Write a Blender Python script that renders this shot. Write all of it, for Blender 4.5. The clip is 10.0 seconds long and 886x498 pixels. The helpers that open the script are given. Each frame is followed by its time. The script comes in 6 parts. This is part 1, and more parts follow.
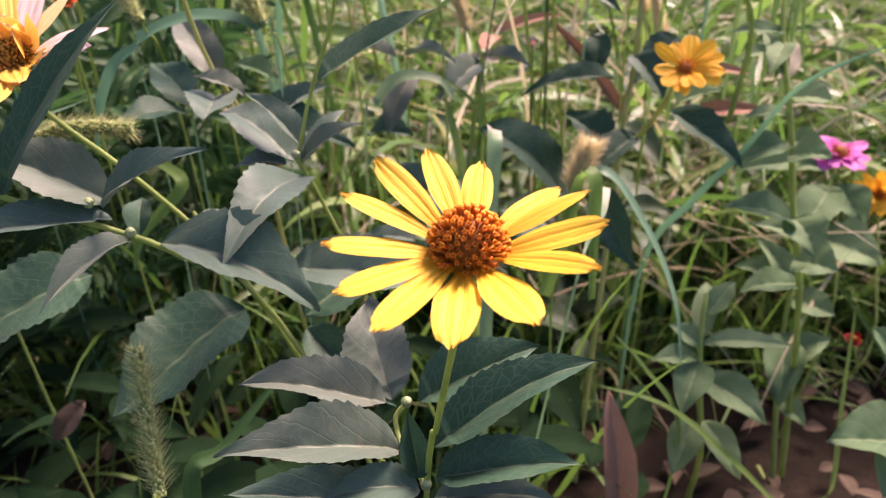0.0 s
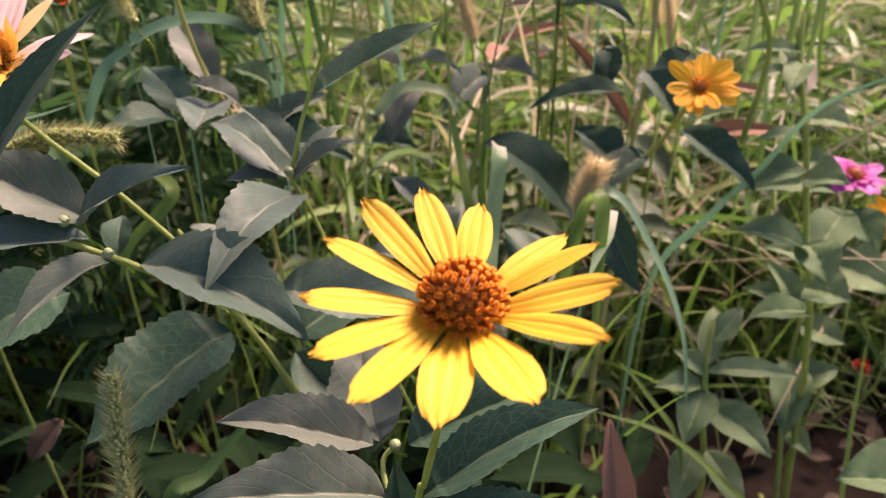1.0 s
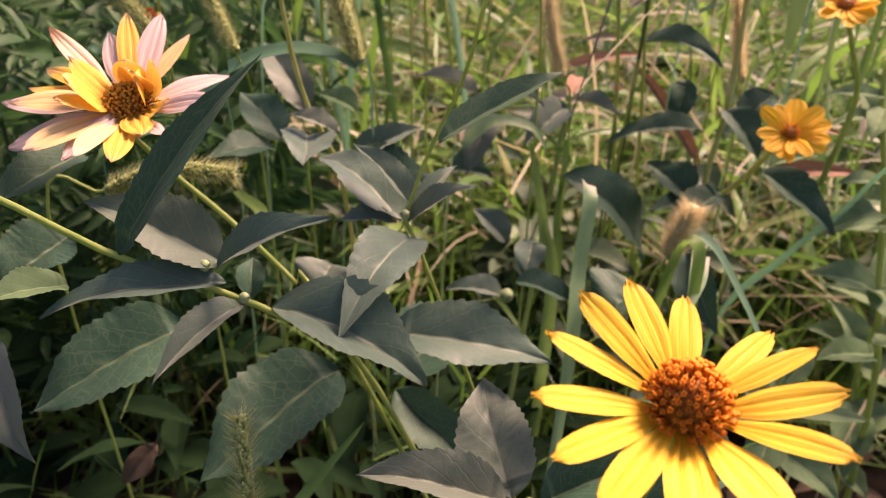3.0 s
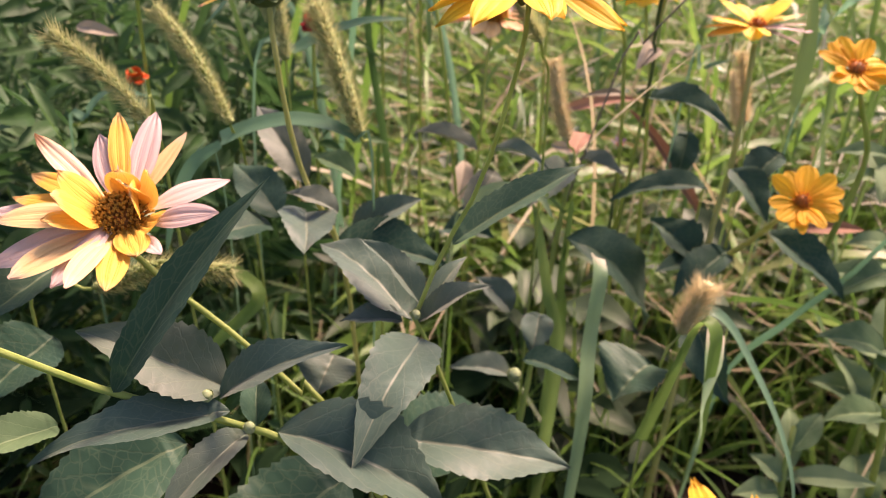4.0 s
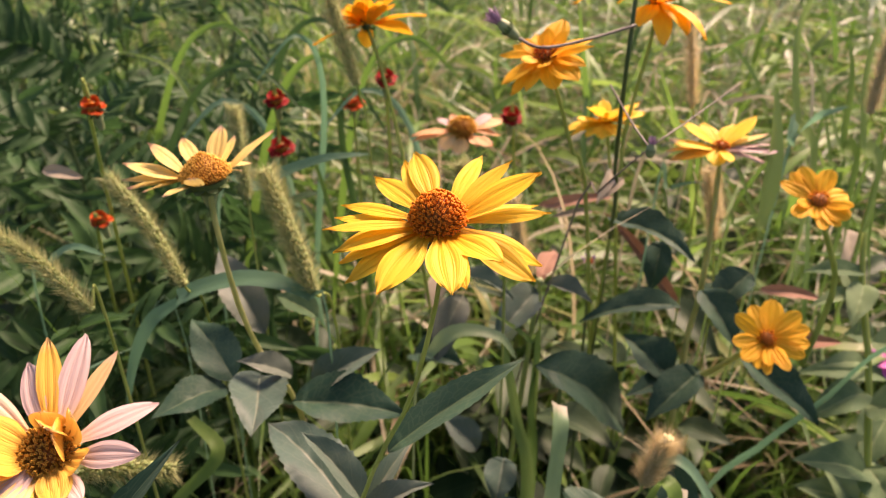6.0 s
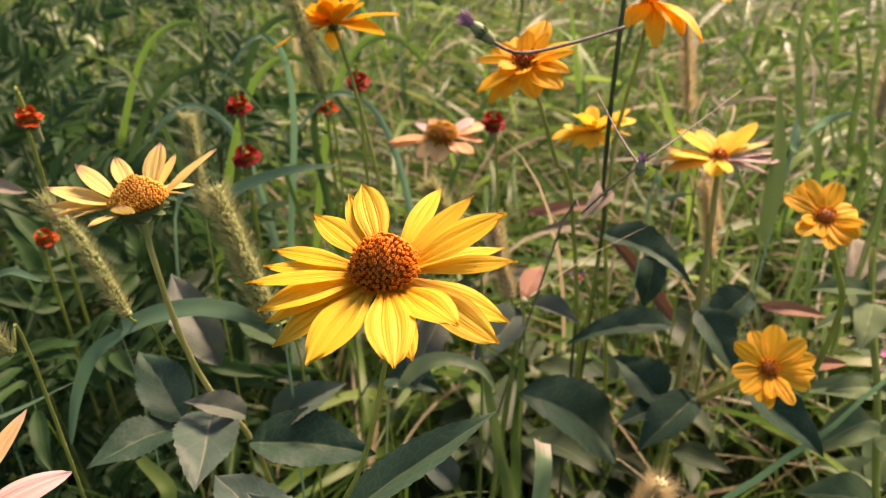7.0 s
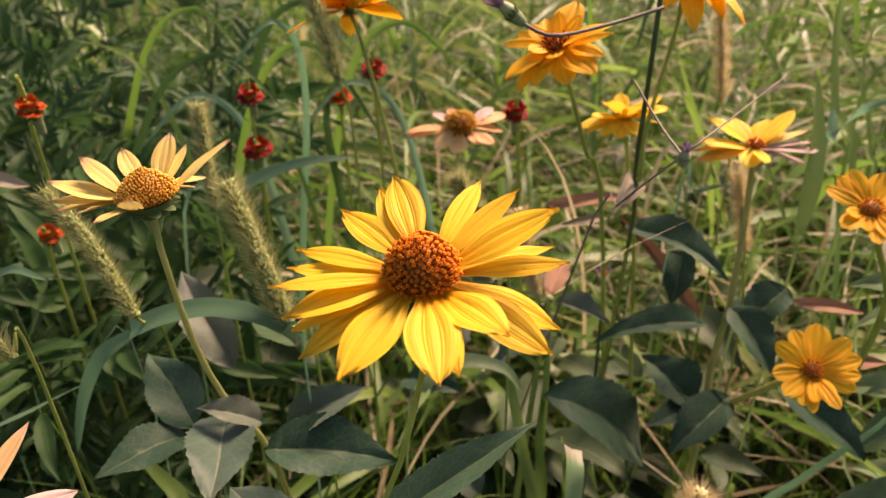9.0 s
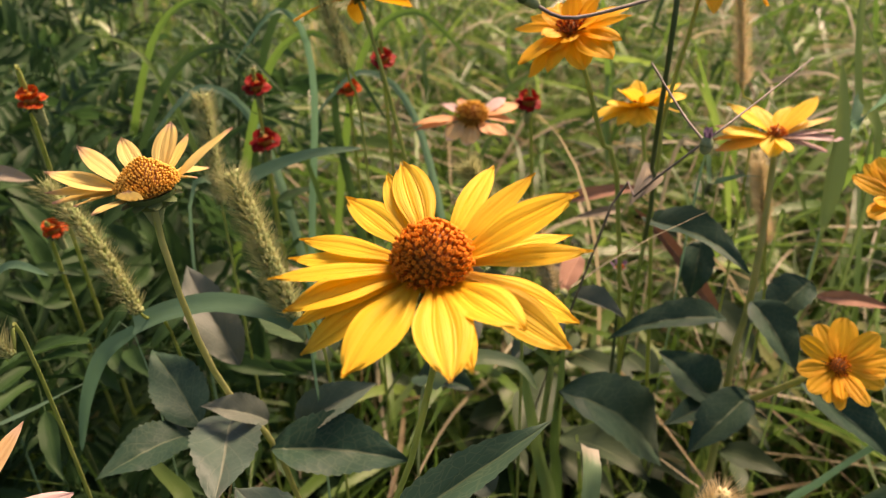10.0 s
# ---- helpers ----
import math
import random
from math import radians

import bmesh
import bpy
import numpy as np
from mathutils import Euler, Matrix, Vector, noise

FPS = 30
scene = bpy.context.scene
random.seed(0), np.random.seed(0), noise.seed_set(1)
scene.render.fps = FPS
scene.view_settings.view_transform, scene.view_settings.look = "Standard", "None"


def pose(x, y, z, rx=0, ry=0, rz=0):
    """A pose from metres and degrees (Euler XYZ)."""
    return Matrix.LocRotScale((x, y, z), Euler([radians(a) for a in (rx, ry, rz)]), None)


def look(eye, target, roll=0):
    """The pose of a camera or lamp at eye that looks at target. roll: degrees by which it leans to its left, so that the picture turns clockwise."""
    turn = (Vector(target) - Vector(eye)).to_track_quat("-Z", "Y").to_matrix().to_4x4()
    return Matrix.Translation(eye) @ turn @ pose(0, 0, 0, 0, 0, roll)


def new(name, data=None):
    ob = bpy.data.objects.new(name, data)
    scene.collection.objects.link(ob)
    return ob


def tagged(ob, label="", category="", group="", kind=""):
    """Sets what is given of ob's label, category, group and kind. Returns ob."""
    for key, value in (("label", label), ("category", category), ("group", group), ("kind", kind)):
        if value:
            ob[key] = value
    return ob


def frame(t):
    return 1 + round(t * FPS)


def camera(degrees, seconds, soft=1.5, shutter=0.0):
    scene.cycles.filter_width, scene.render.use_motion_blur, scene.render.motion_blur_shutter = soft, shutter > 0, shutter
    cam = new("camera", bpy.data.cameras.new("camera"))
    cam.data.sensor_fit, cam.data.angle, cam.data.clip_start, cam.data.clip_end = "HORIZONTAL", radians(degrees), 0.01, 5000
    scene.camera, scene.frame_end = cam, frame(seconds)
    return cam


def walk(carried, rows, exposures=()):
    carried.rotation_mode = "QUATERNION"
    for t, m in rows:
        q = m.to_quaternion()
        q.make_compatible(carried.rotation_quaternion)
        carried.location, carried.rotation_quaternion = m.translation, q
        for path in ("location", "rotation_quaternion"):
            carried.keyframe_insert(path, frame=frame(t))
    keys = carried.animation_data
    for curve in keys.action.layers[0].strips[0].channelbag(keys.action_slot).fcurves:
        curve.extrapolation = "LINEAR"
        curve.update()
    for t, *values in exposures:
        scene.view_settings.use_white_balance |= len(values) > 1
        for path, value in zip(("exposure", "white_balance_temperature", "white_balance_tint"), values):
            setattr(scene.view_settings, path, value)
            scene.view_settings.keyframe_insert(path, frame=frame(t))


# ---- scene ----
# The camera and its walk
cam = camera(62.0, 10.0, soft=1.0)
cam.data.dof.use_dof = True
cam.data.dof.focus_distance = 0.19
cam.data.dof.aperture_fstop = 21.0
walk(cam, [(t, look(eye, target, roll)) for t, eye, target, roll in (
    (0.0, (0.002, 0.026, 0.423), (0.010, 1.795, -0.509), -0.6),
    (0.5, (0.005, 0.039, 0.421), (0.012, 1.806, -0.516), 0.4),
    (1.0, (0.004, 0.044, 0.425), (0.004, 1.813, -0.508), 1.0),
    (1.5, (-0.001, 0.044, 0.425), (-0.001, 1.818, -0.500), 1.4),
    (2.0, (-0.002, 0.044, 0.420), (0.000, 1.811, -0.517), 1.8),
    (2.5, (-0.018, 0.045, 0.422), (-0.043, 1.814, -0.511), 2.4),
    (3.0, (-0.037, 0.050, 0.440), (-0.058, 1.819, -0.493), 3.0),
    (3.2, (-0.041, 0.055, 0.447), (-0.051, 1.818, -0.497), 3.5),
    (4.3, (-0.052, 0.090, 0.473), (-0.005, 1.870, -0.439), 3.0),
    (4.5, (-0.050, 0.095, 0.481), (0.000, 1.877, -0.425), 2.7),
    (5.0, (-0.043, 0.096, 0.499), (-0.017, 1.890, -0.385), 2.1),
    (5.5, (-0.037, 0.099, 0.515), (-0.048, 1.895, -0.365), 1.6),
    (6.0, (-0.026, 0.110, 0.521), (-0.033, 1.910, -0.352), 1.5),
    (6.2, (-0.023, 0.123, 0.520), (-0.013, 1.920, -0.358), 1.7),
    (7.5, (-0.013, 0.150, 0.521), (-0.018, 1.934, -0.384), 1.2),
    (8.0, (-0.017, 0.160, 0.515), (-0.025, 1.938, -0.401), 1.3),
    (8.5, (-0.021, 0.163, 0.513), (-0.015, 1.946, -0.393), 1.4),
    (9.0, (-0.023, 0.162, 0.514), (-0.037, 1.941, -0.401), 1.0),
    (9.5, (-0.024, 0.165, 0.509), (-0.051, 1.944, -0.406), 0.8),
    (10.0, (-0.023, 0.170, 0.508), (-0.068, 1.944, -0.415), 0.3),
)], exposures=((0.0, 1.49, 6300, 32), (1.0, 1.29, 6680, 33), (2.0, 1.18, 6980, 33), (3.0, 1.26, 7180, 34), (4.5, 1.46, 6790, 30), (5.5, 1.25, 7190, 29), (6.2, 1.11, 7240, 28), (7.5, 0.96, 7670, 25), (10.0, 0.88, 7820, 25)))

# World and sun: a warm sun high to the side, through haze
world = bpy.data.worlds.new("sky")
scene.world = world
world.use_nodes = True
_wn = world.node_tree.nodes
_sky = _wn.new("ShaderNodeTexSky")
_sky.sky_type = 'NISHITA'
_sky.sun_disc = False
SUN_UP, SUN_AZ = 56.0, 42.0
_sky.sun_elevation = radians(SUN_UP)
_sky.sun_rotation = radians(SUN_AZ)
_sky.air_density, _sky.dust_density = 1.0, 3.0
_wn["Background"].inputs["Strength"].default_value = 0.088
world.node_tree.links.new(_sky.outputs[0], _wn["Background"].inputs["Color"])
_sd = bpy.data.lights.new("sun", 'SUN')
_sd.energy, _sd.angle, _sd.color = 4.8, radians(24.0), (1.0, 0.79, 0.61)
_sun = new("sun", _sd)
_az, _el = radians(SUN_AZ), radians(SUN_UP)
_dir = Vector((math.sin(_az) * math.cos(_el), math.cos(_az) * math.cos(_el), math.sin(_el)))
_sun.matrix_world = look(_dir * 5, (0, 0, 0))


# ---- materials ----
def nodes_of(name):
    m = bpy.data.materials.new(name)
    m.use_nodes = True
    t = m.node_tree
    t.nodes.remove(t.nodes["Principled BSDF"])
    return m, t


class Net:
    """Short hand for a node tree."""

    def __init__(self, name):
        self.m, self.t = nodes_of(name)

    def n(self, kind, **sets):
        node = self.t.nodes.new("ShaderNode" + kind)
        for k, v in sets.items():
            node.inputs[k.replace("_", " ")].default_value = v
        return node

    def l(self, a, b):
        self.t.links.new(a, b)

    def math(self, op, a, b=None, c=None):
        node = self.t.nodes.new("ShaderNodeMath")
        node.operation = op
        for i, v in enumerate((a, b, c)):
            if v is None:
                continue
            if isinstance(v, (int, float)):
                node.inputs[i].default_value = v
            else:
                self.l(v, node.inputs[i])
        return node.outputs[0]

    def ramp(self, fac, stops):
        node = self.t.nodes.new("ShaderNodeValToRGB")
        els = node.color_ramp.elements
        while len(els) < len(stops):
            els.new(0.5)
        for e, (p, c) in zip(els, stops):
            e.position, e.color = p, (*c, 1)
        self.l(fac, node.inputs[0])
        return node.outputs[0]

    def mix(self, fac, a, b, blend='MIX'):
        node = self.t.nodes.new("ShaderNodeMix")
        node.data_type, node.blend_type = 'RGBA', blend
        for s, v in ((node.inputs[0], fac), (node.inputs[6], a), (node.inputs[7], b)):
            if isinstance(v, (int, float)):
                s.default_value = v
            elif isinstance(v, tuple):
                s.default_value = (*v, 1)
            else:
                self.l(v, s)
        return node.outputs[2]

    def noise(self, scale, detail=3.0, rough=0.6, vector=None):
        node = self.n("TexNoise", Scale=scale, Detail=detail, Roughness=rough)
        if vector is None:
            tc = self.t.nodes.new("ShaderNodeTexCoord")
            vector = tc.outputs["Object"]
        self.l(vector, node.inputs["Vector"])
        return node.outputs["Fac"]

    def out(self, colour, rough, spec=0.3, bump=None, depth=0.0005, thin=0.0, sheen=0.0, thin_colour=None, metal=0.0):
        p = self.t.nodes.new("ShaderNodeBsdfPrincipled")
        for key, v in (("Base Color", colour), ("Roughness", rough)):
            if isinstance(v, tuple):
                p.inputs[key].default_value = (*v, 1)
            elif isinstance(v, (int, float)):
                p.inputs[key].default_value = v
            else:
                self.l(v, p.inputs[key])
        p.inputs["Specular IOR Level"].default_value = spec
        p.inputs["Sheen Weight"].default_value = sheen
        p.inputs["Sheen Tint"].default_value = (1.0, 0.90, 0.80, 1.0)
        p.inputs["Metallic"].default_value = metal
        last = p.outputs[0]
        if bump is not None:
            b = self.n("Bump", Strength=0.7, Distance=depth)
            self.l(bump, b.inputs["Height"])
            self.l(b.outputs[0], p.inputs["Normal"])
        if thin > 0:
            tr = self.t.nodes.new("ShaderNodeBsdfTranslucent")
            c = colour if thin_colour is None else thin_colour
            if isinstance(c, tuple):
                tr.inputs[0].default_value = (*c, 1)
            else:
                self.l(c, tr.inputs[0])
            mx = self.t.nodes.new("ShaderNodeMixShader")
            mx.inputs[0].default_value = thin
            self.l(last, mx.inputs[1])
            self.l(tr.outputs[0], mx.inputs[2])
            last = mx.outputs[0]
        self.l(last, self.t.nodes["Material Output"].inputs[0])
        return self.m

    def uv(self):
        u = self.t.nodes.new("ShaderNodeUVMap")
        s = self.t.nodes.new("ShaderNodeSeparateXYZ")
        self.l(u.outputs[0], s.inputs[0])
        return s.outputs[0], s.outputs[1], u.outputs[0]

    def per_object(self):
        return self.t.nodes.new("ShaderNodeObjectInfo").outputs["Random"]

    def per_island(self):
        return self.t.nodes.new("ShaderNodeNewGeometry").outputs["Random Per Island"]


def leaf_material(name, dark, light, vein, rough=0.55, thin=0.18, laterals=4.6, spec=0.3, island=False, spots=0.0, pale=None, sheen=0.0, web=0.10):
    """A green leaf with a pale midrib, side veins and a fine net between them."""
    k = Net(name)
    u, v, uv = k.uv()
    c = k.math('ABSOLUTE', k.math('MULTIPLY', k.math('SUBTRACT', v, 0.5), 2.0))
    rib = k.math('LESS_THAN', c, 0.038)
    phase = k.math('FRACT', k.math('SUBTRACT', k.math('MULTIPLY', u, laterals), k.math('MULTIPLY', k.math('POWER', c, 0.8), 1.9)))
    side = k.math('SUBTRACT', 1.0, k.math('MULTIPLY', k.math('ABSOLUTE', k.math('SUBTRACT', phase, 0.5)), 16.0))
    side = k.math('MAXIMUM', side, 0.0)
    vor = k.n("TexVoronoi", Scale=5.5)
    vor.feature = 'DISTANCE_TO_EDGE'
    wide = k.t.nodes.new("ShaderNodeMapping")
    wide.inputs["Scale"].default_value = (2.6, 1.3, 1.0)
    k.l(uv, wide.inputs[0])
    k.l(wide.outputs[0], vor.inputs["Vector"])
    net = k.math('SUBTRACT', 1.0, k.math('MINIMUM', k.math('MULTIPLY', vor.outputs["Distance"], 16.0), 1.0))
    rim = k.math('MULTIPLY', k.math('GREATER_THAN', c, 0.97), 0.25)
    lines = k.math('MAXIMUM', k.math('MAXIMUM', rib, rim), k.math('MAXIMUM', k.math('MULTIPLY', side, 0.38), k.math('MULTIPLY', net, web)))
    patchy = k.math('ADD', k.math('MULTIPLY', k.noise(70.0, 4.0), 0.6),
                    k.math('MULTIPLY', k.math('MULTIPLY', k.math('ADD', k.per_island(), k.per_object()), 0.5) if island else k.per_object(), 0.62))
    base = k.ramp(patchy, [(0.2, dark), (0.85, light)] if pale is None else [(0.15, dark), (0.5, light), (0.9, pale)])
    if spots > 0:
        sp = k.math('GREATER_THAN', k.noise(130.0, 2.0), 0.72)
        base = k.mix(k.math('MULTIPLY', sp, spots), base, (0.30, 0.22, 0.10))
    colour = k.mix(k.math('MULTIPLY', lines, 0.55), base, vein)
    height = k.math('SUBTRACT', k.math('MULTIPLY', k.noise(450.0, 2.0), 0.5),
                    k.math('ADD', k.math('MULTIPLY', side, 0.5), k.math('MULTIPLY', net, 0.22)))
    return k.out(colour, rough, spec, height, 0.00011, thin, sheen)


def petal_material(name, root, middle, tip, rough=0.5, thin=0.26, lines=0.2, blush=None):
    """A ray petal: three tones from root to tip and fine lengthwise furrows."""
    k = Net(name)
    u, v, uv = k.uv()
    wav = k.n("TexNoise", Scale=1.0, Detail=2.0)
    mp = k.t.nodes.new("ShaderNodeMapping")
    mp.inputs["Scale"].default_value = (1.2, 26.0, 1.0)
    k.l(uv, mp.inputs[0])
    k.l(mp.outputs[0], wav.inputs["Vector"])
    furrow = wav.outputs["Fac"]
    wob = k.math('ADD', u, k.math('MULTIPLY', k.math('SUBTRACT', k.noise(120.0), 0.5), 0.25))
    colour = k.ramp(wob, [(0.0, root), (0.3, middle), (0.8, middle), (1.0, tip)])
    colour = k.mix(k.math('MULTIPLY', k.math('SUBTRACT', 0.62, furrow), lines * 2.0), colour, root)
    off = k.math('ABSOLUTE', k.math('SUBTRACT', k.math('ABSOLUTE', k.math('SUBTRACT', v, 0.5)), 0.155))
    crease = k.math('MAXIMUM', k.math('SUBTRACT', 1.0, k.math('MULTIPLY', off, 30.0)), 0.0)
    crease = k.math('MULTIPLY', crease, k.math('MINIMUM', k.math('MULTIPLY', k.noise(160.0), 1.4), 1.0))
    colour = k.mix(k.math('MULTIPLY', crease, lines * 1.5), colour, root)
    furrow = k.math('SUBTRACT', furrow, crease)
    speck = k.math('GREATER_THAN', k.noise(420.0, 2.0), 0.735)
    colour = k.mix(k.math('MULTIPLY', speck, 0.3), colour, (0.36, 0.16, 0.03))
    if blush:
        k2 = k.math('GREATER_THAN', k.noise(55.0, 3.0), 0.5)
        colour = k.mix(k.math('MULTIPLY', k2, 0.7), colour, blush)
    val = k.t.nodes.new("ShaderNodeHueSaturation")
    k.l(colour, val.inputs["Color"])
    k.l(k.math('ADD', 0.88, k.math('MULTIPLY', k.per_object(), 0.22)), val.inputs["Value"])
    return k.out(val.outputs[0], rough, 0.25, furrow, 0.0004, thin)


def floret_material(name, low, mid, top):
    k = Net(name)
    u, v, uv = k.uv()
    f = k.math('ADD', u, k.math('MULTIPLY', k.math('SUBTRACT', k.math('MULTIPLY', k.math('ADD', k.per_island(), k.per_object()), 0.5), 0.5), 0.35))
    colour = k.ramp(f, [(0.0, low), (0.55, mid), (0.95, top)])
    return k.out(colour, 0.6, 0.2)


def stem_material(name, a, b, scale=60.0, thin=0.0):
    k = Net(name)
    colour = k.ramp(k.noise(scale, 4.0), [(0.3, a), (0.7, b)])
    return k.out(colour, 0.5, 0.3, k.noise(900.0, 2.0), 0.0003, thin)


def grass_material(name, stops, rough=0.36, thin=0.45, island=True, spec=0.5, bleached=None):
    k = Net(name)
    u, v, uv = k.uv()
    wav = k.n("TexNoise", Scale=1.0, Detail=1.0)
    mp = k.t.nodes.new("ShaderNodeMapping")
    mp.inputs["Scale"].default_value = (0.6, 24.0, 1.0)
    k.l(uv, mp.inputs[0])
    k.l(mp.outputs[0], wav.inputs["Vector"])
    r = k.per_island() if island else k.per_object()
    f = k.math('ADD', k.math('MULTIPLY', r, 0.85), k.math('MULTIPLY', k.noise(9.0, 2.0), 0.15))
    colour = k.ramp(f, stops)
    colour = k.mix(k.math('MULTIPLY', wav.outputs["Fac"], 0.35), colour, (0.18, 0.28, 0.07))
    if bleached:
        end = k.math('MULTIPLY', k.math('SUBTRACT', k.math('ADD', u, k.math('MULTIPLY', wav.outputs["Fac"], 0.5)), 2.75), 2.2)
        colour = k.mix(k.math('MINIMUM', k.math('MAXIMUM', end, 0.0), 0.9), colour, bleached)
    return k.out(colour, rough, spec, wav.outputs["Fac"], 0.0003, thin)


def soil_material():
    k = Net("soil")
    colour = k.ramp(k.noise(26.0, 8.0, 0.7), [(0.25, (0.007, 0.005, 0.004)), (0.55, (0.020, 0.014, 0.010)), (0.8, (0.048, 0.034, 0.024))])
    green = k.ramp(k.noise(9.0, 6.0, 0.7), [(0.35, (0.020, 0.034, 0.010)), (0.7, (0.060, 0.080, 0.026))])
    tc = k.t.nodes.new("ShaderNodeTexCoord")
    far = k.t.nodes.new("ShaderNodeVectorMath")
    far.operation = 'LENGTH'
    k.l(tc.outputs["Object"], far.inputs[0])
    mossy = k.math('MULTIPLY', k.math('GREATER_THAN', k.noise(1.3, 5.0), 0.40), k.math('GREATER_THAN', far.outputs["Value"], 1.3))
    colour = k.mix(k.math('MULTIPLY', mossy, 0.75), colour, green)
    return k.out(colour, 0.95, 0.1, k.noise(140.0, 6.0, 0.7), 0.004)


M_SOIL = soil_material()
M_LEAF = leaf_material("oxeye_leaf", (0.024, 0.062, 0.042), (0.046, 0.092, 0.062), (0.19, 0.21, 0.14), pale=(0.086, 0.108, 0.078), sheen=0.24, web=0.20, rough=0.54, spec=0.42, spots=0.12, thin=0.15)
# Darker leaf green: for dark leaves, and as painted shade on the low left ones.
M_LEAFD = leaf_material("deep_shaded_leaf", (0.012, 0.048, 0.027), (0.028, 0.074, 0.042), (0.13, 0.17, 0.09), rough=0.55, spec=0.28, sheen=0.05, web=0.45, thin=0.15)
M_ZIN = leaf_material("zinnia_leaf", (0.060, 0.125, 0.056), (0.175, 0.255, 0.125), (0.28, 0.36, 0.19), laterals=4.0, thin=0.4, spots=0.2, rough=0.66, spec=0.22)
M_FERN = leaf_material("marigold_leaf", (0.015, 0.054, 0.016), (0.052, 0.122, 0.036), (0.075, 0.15, 0.05), thin=0.42, island=True, laterals=5.0)
# Near-black green: the shade beneath the plants is put into this colour.
M_LOW = leaf_material("undergrowth_shade_leaf", (0.004, 0.013, 0.005), (0.012, 0.030, 0.011), (0.02, 0.042, 0.016), island=True, rough=0.8, spec=0.05, thin=0.05)
M_WEED = leaf_material("weed_leaf", (0.014, 0.036, 0.016), (0.050, 0.082, 0.036), (0.12, 0.16, 0.08), island=True)
M_DRYLEAF = leaf_material("withered_leaf", (0.18, 0.085, 0.05), (0.32, 0.18, 0.12), (0.36, 0.23, 0.16), rough=0.8, thin=0.15)
M_STEM = stem_material("green_stem", (0.27, 0.36, 0.080), (0.43, 0.50, 0.160), thin=0.35)
M_PALEDRY = leaf_material("pale_withered_leaf", (0.17, 0.145, 0.105), (0.34, 0.30, 0.22), (0.38, 0.33, 0.25), rough=0.8, thin=0.15)
M_STEMP = stem_material("pale_stem", (0.36, 0.40, 0.120), (0.54, 0.54, 0.22), thin=0.35)
M_STEMD = stem_material("dark_stem", (0.045, 0.080, 0.026), (0.10, 0.145, 0.05))
M_TWIG = stem_material("grey_twig", (0.13, 0.105, 0.085), (0.27, 0.23, 0.19))
M_YEL = petal_material("yellow_petal", (0.84, 0.35, 0.010), (0.90, 0.545, 0.040), (0.90, 0.53, 0.055), thin=0.26, lines=0.18)
M_DEEP = petal_material("deep_yellow_petal", (0.84, 0.36, 0.009), (0.96, 0.62, 0.045), (0.96, 0.61, 0.055), thin=0.30, lines=0.20)
M_GOLD = petal_material("golden_petal", (0.90, 0.39, 0.010), (0.97, 0.52, 0.030), (0.97, 0.55, 0.05), thin=0.36, lines=0.08)
M_LEMON = petal_material("lemon_petal", (0.90, 0.46, 0.015), (0.96, 0.67, 0.070), (0.96, 0.70, 0.12), thin=0.36, lines=0.08)
M_PALE = petal_material("pale_petal", (0.72, 0.44, 0.07), (0.78, 0.60, 0.20), (0.56, 0.36, 0.28), lines=0.14)
M_WHITE = petal_material("faded_petal", (0.74, 0.46, 0.24), (0.64, 0.48, 0.45), (0.64, 0.48, 0.47), lines=0.08)
M_BLUSH = petal_material("blushed_petal", (0.82, 0.55, 0.22), (0.84, 0.62, 0.45), (0.72, 0.30, 0.10), lines=0.2)
M_AMBER = petal_material("amber_petal", (0.80, 0.38, 0.03), (0.84, 0.49, 0.085), (0.80, 0.53, 0.25), lines=0.3)
M_PEACH = petal_material("peach_petal", (0.82, 0.44, 0.08), (0.80, 0.55, 0.27), (0.76, 0.55, 0.43), lines=0.16)
M_SALMON = petal_material("salmon_petal", (0.66, 0.32, 0.10), (0.78, 0.44, 0.22), (0.66, 0.32, 0.16), lines=0.3)
M_RED = petal_material("red_petal", (0.22, 0.008, 0.006), (0.32, 0.014, 0.012), (0.38, 0.03, 0.014))
M_ORED = petal_material("orange_red_petal", (0.34, 0.03, 0.006), (0.56, 0.07, 0.010), (0.66, 0.22, 0.02))
M_MAG = petal_material("magenta_petal", (0.42, 0.05, 0.28), (0.62, 0.14, 0.46), (0.66, 0.26, 0.54))
M_LILAC = petal_material("lilac_petal", (0.16, 0.09, 0.17), (0.30, 0.20, 0.32), (0.42, 0.30, 0.42))
M_DISC = stem_material("disc_core", (0.20, 0.07, 0.008), (0.34, 0.12, 0.012), 300.0)
M_FLO = floret_material("orange_florets", (0.12, 0.045, 0.008), (0.52, 0.14, 0.010), (0.88, 0.29, 0.018))
M_FLOD = floret_material("rust_florets", (0.24, 0.06, 0.006), (0.62, 0.17, 0.010), (0.92, 0.30, 0.020))
M_FLOP = floret_material("ochre_florets", (0.36, 0.17, 0.020), (0.70, 0.37, 0.055), (0.86, 0.53, 0.12))
M_FLOB = floret_material("brown_florets", (0.18, 0.075, 0.010), (0.48, 0.23, 0.028), (0.76, 0.44, 0.070))
M_FLOR = floret_material("red_florets", (0.14, 0.025, 0.006), (0.44, 0.075, 0.010), (0.78, 0.24, 0.02))
M_GRASS = grass_material("meadow_grass", [(0.0, (0.020, 0.062, 0.010)), (0.40, (0.066, 0.165, 0.024)), (0.82, (0.165, 0.290, 0.052)), (0.90, (0.36, 0.33, 0.16)), (1.0, (0.60, 0.50, 0.33))], thin=0.5, rough=0.32, spec=0.6)
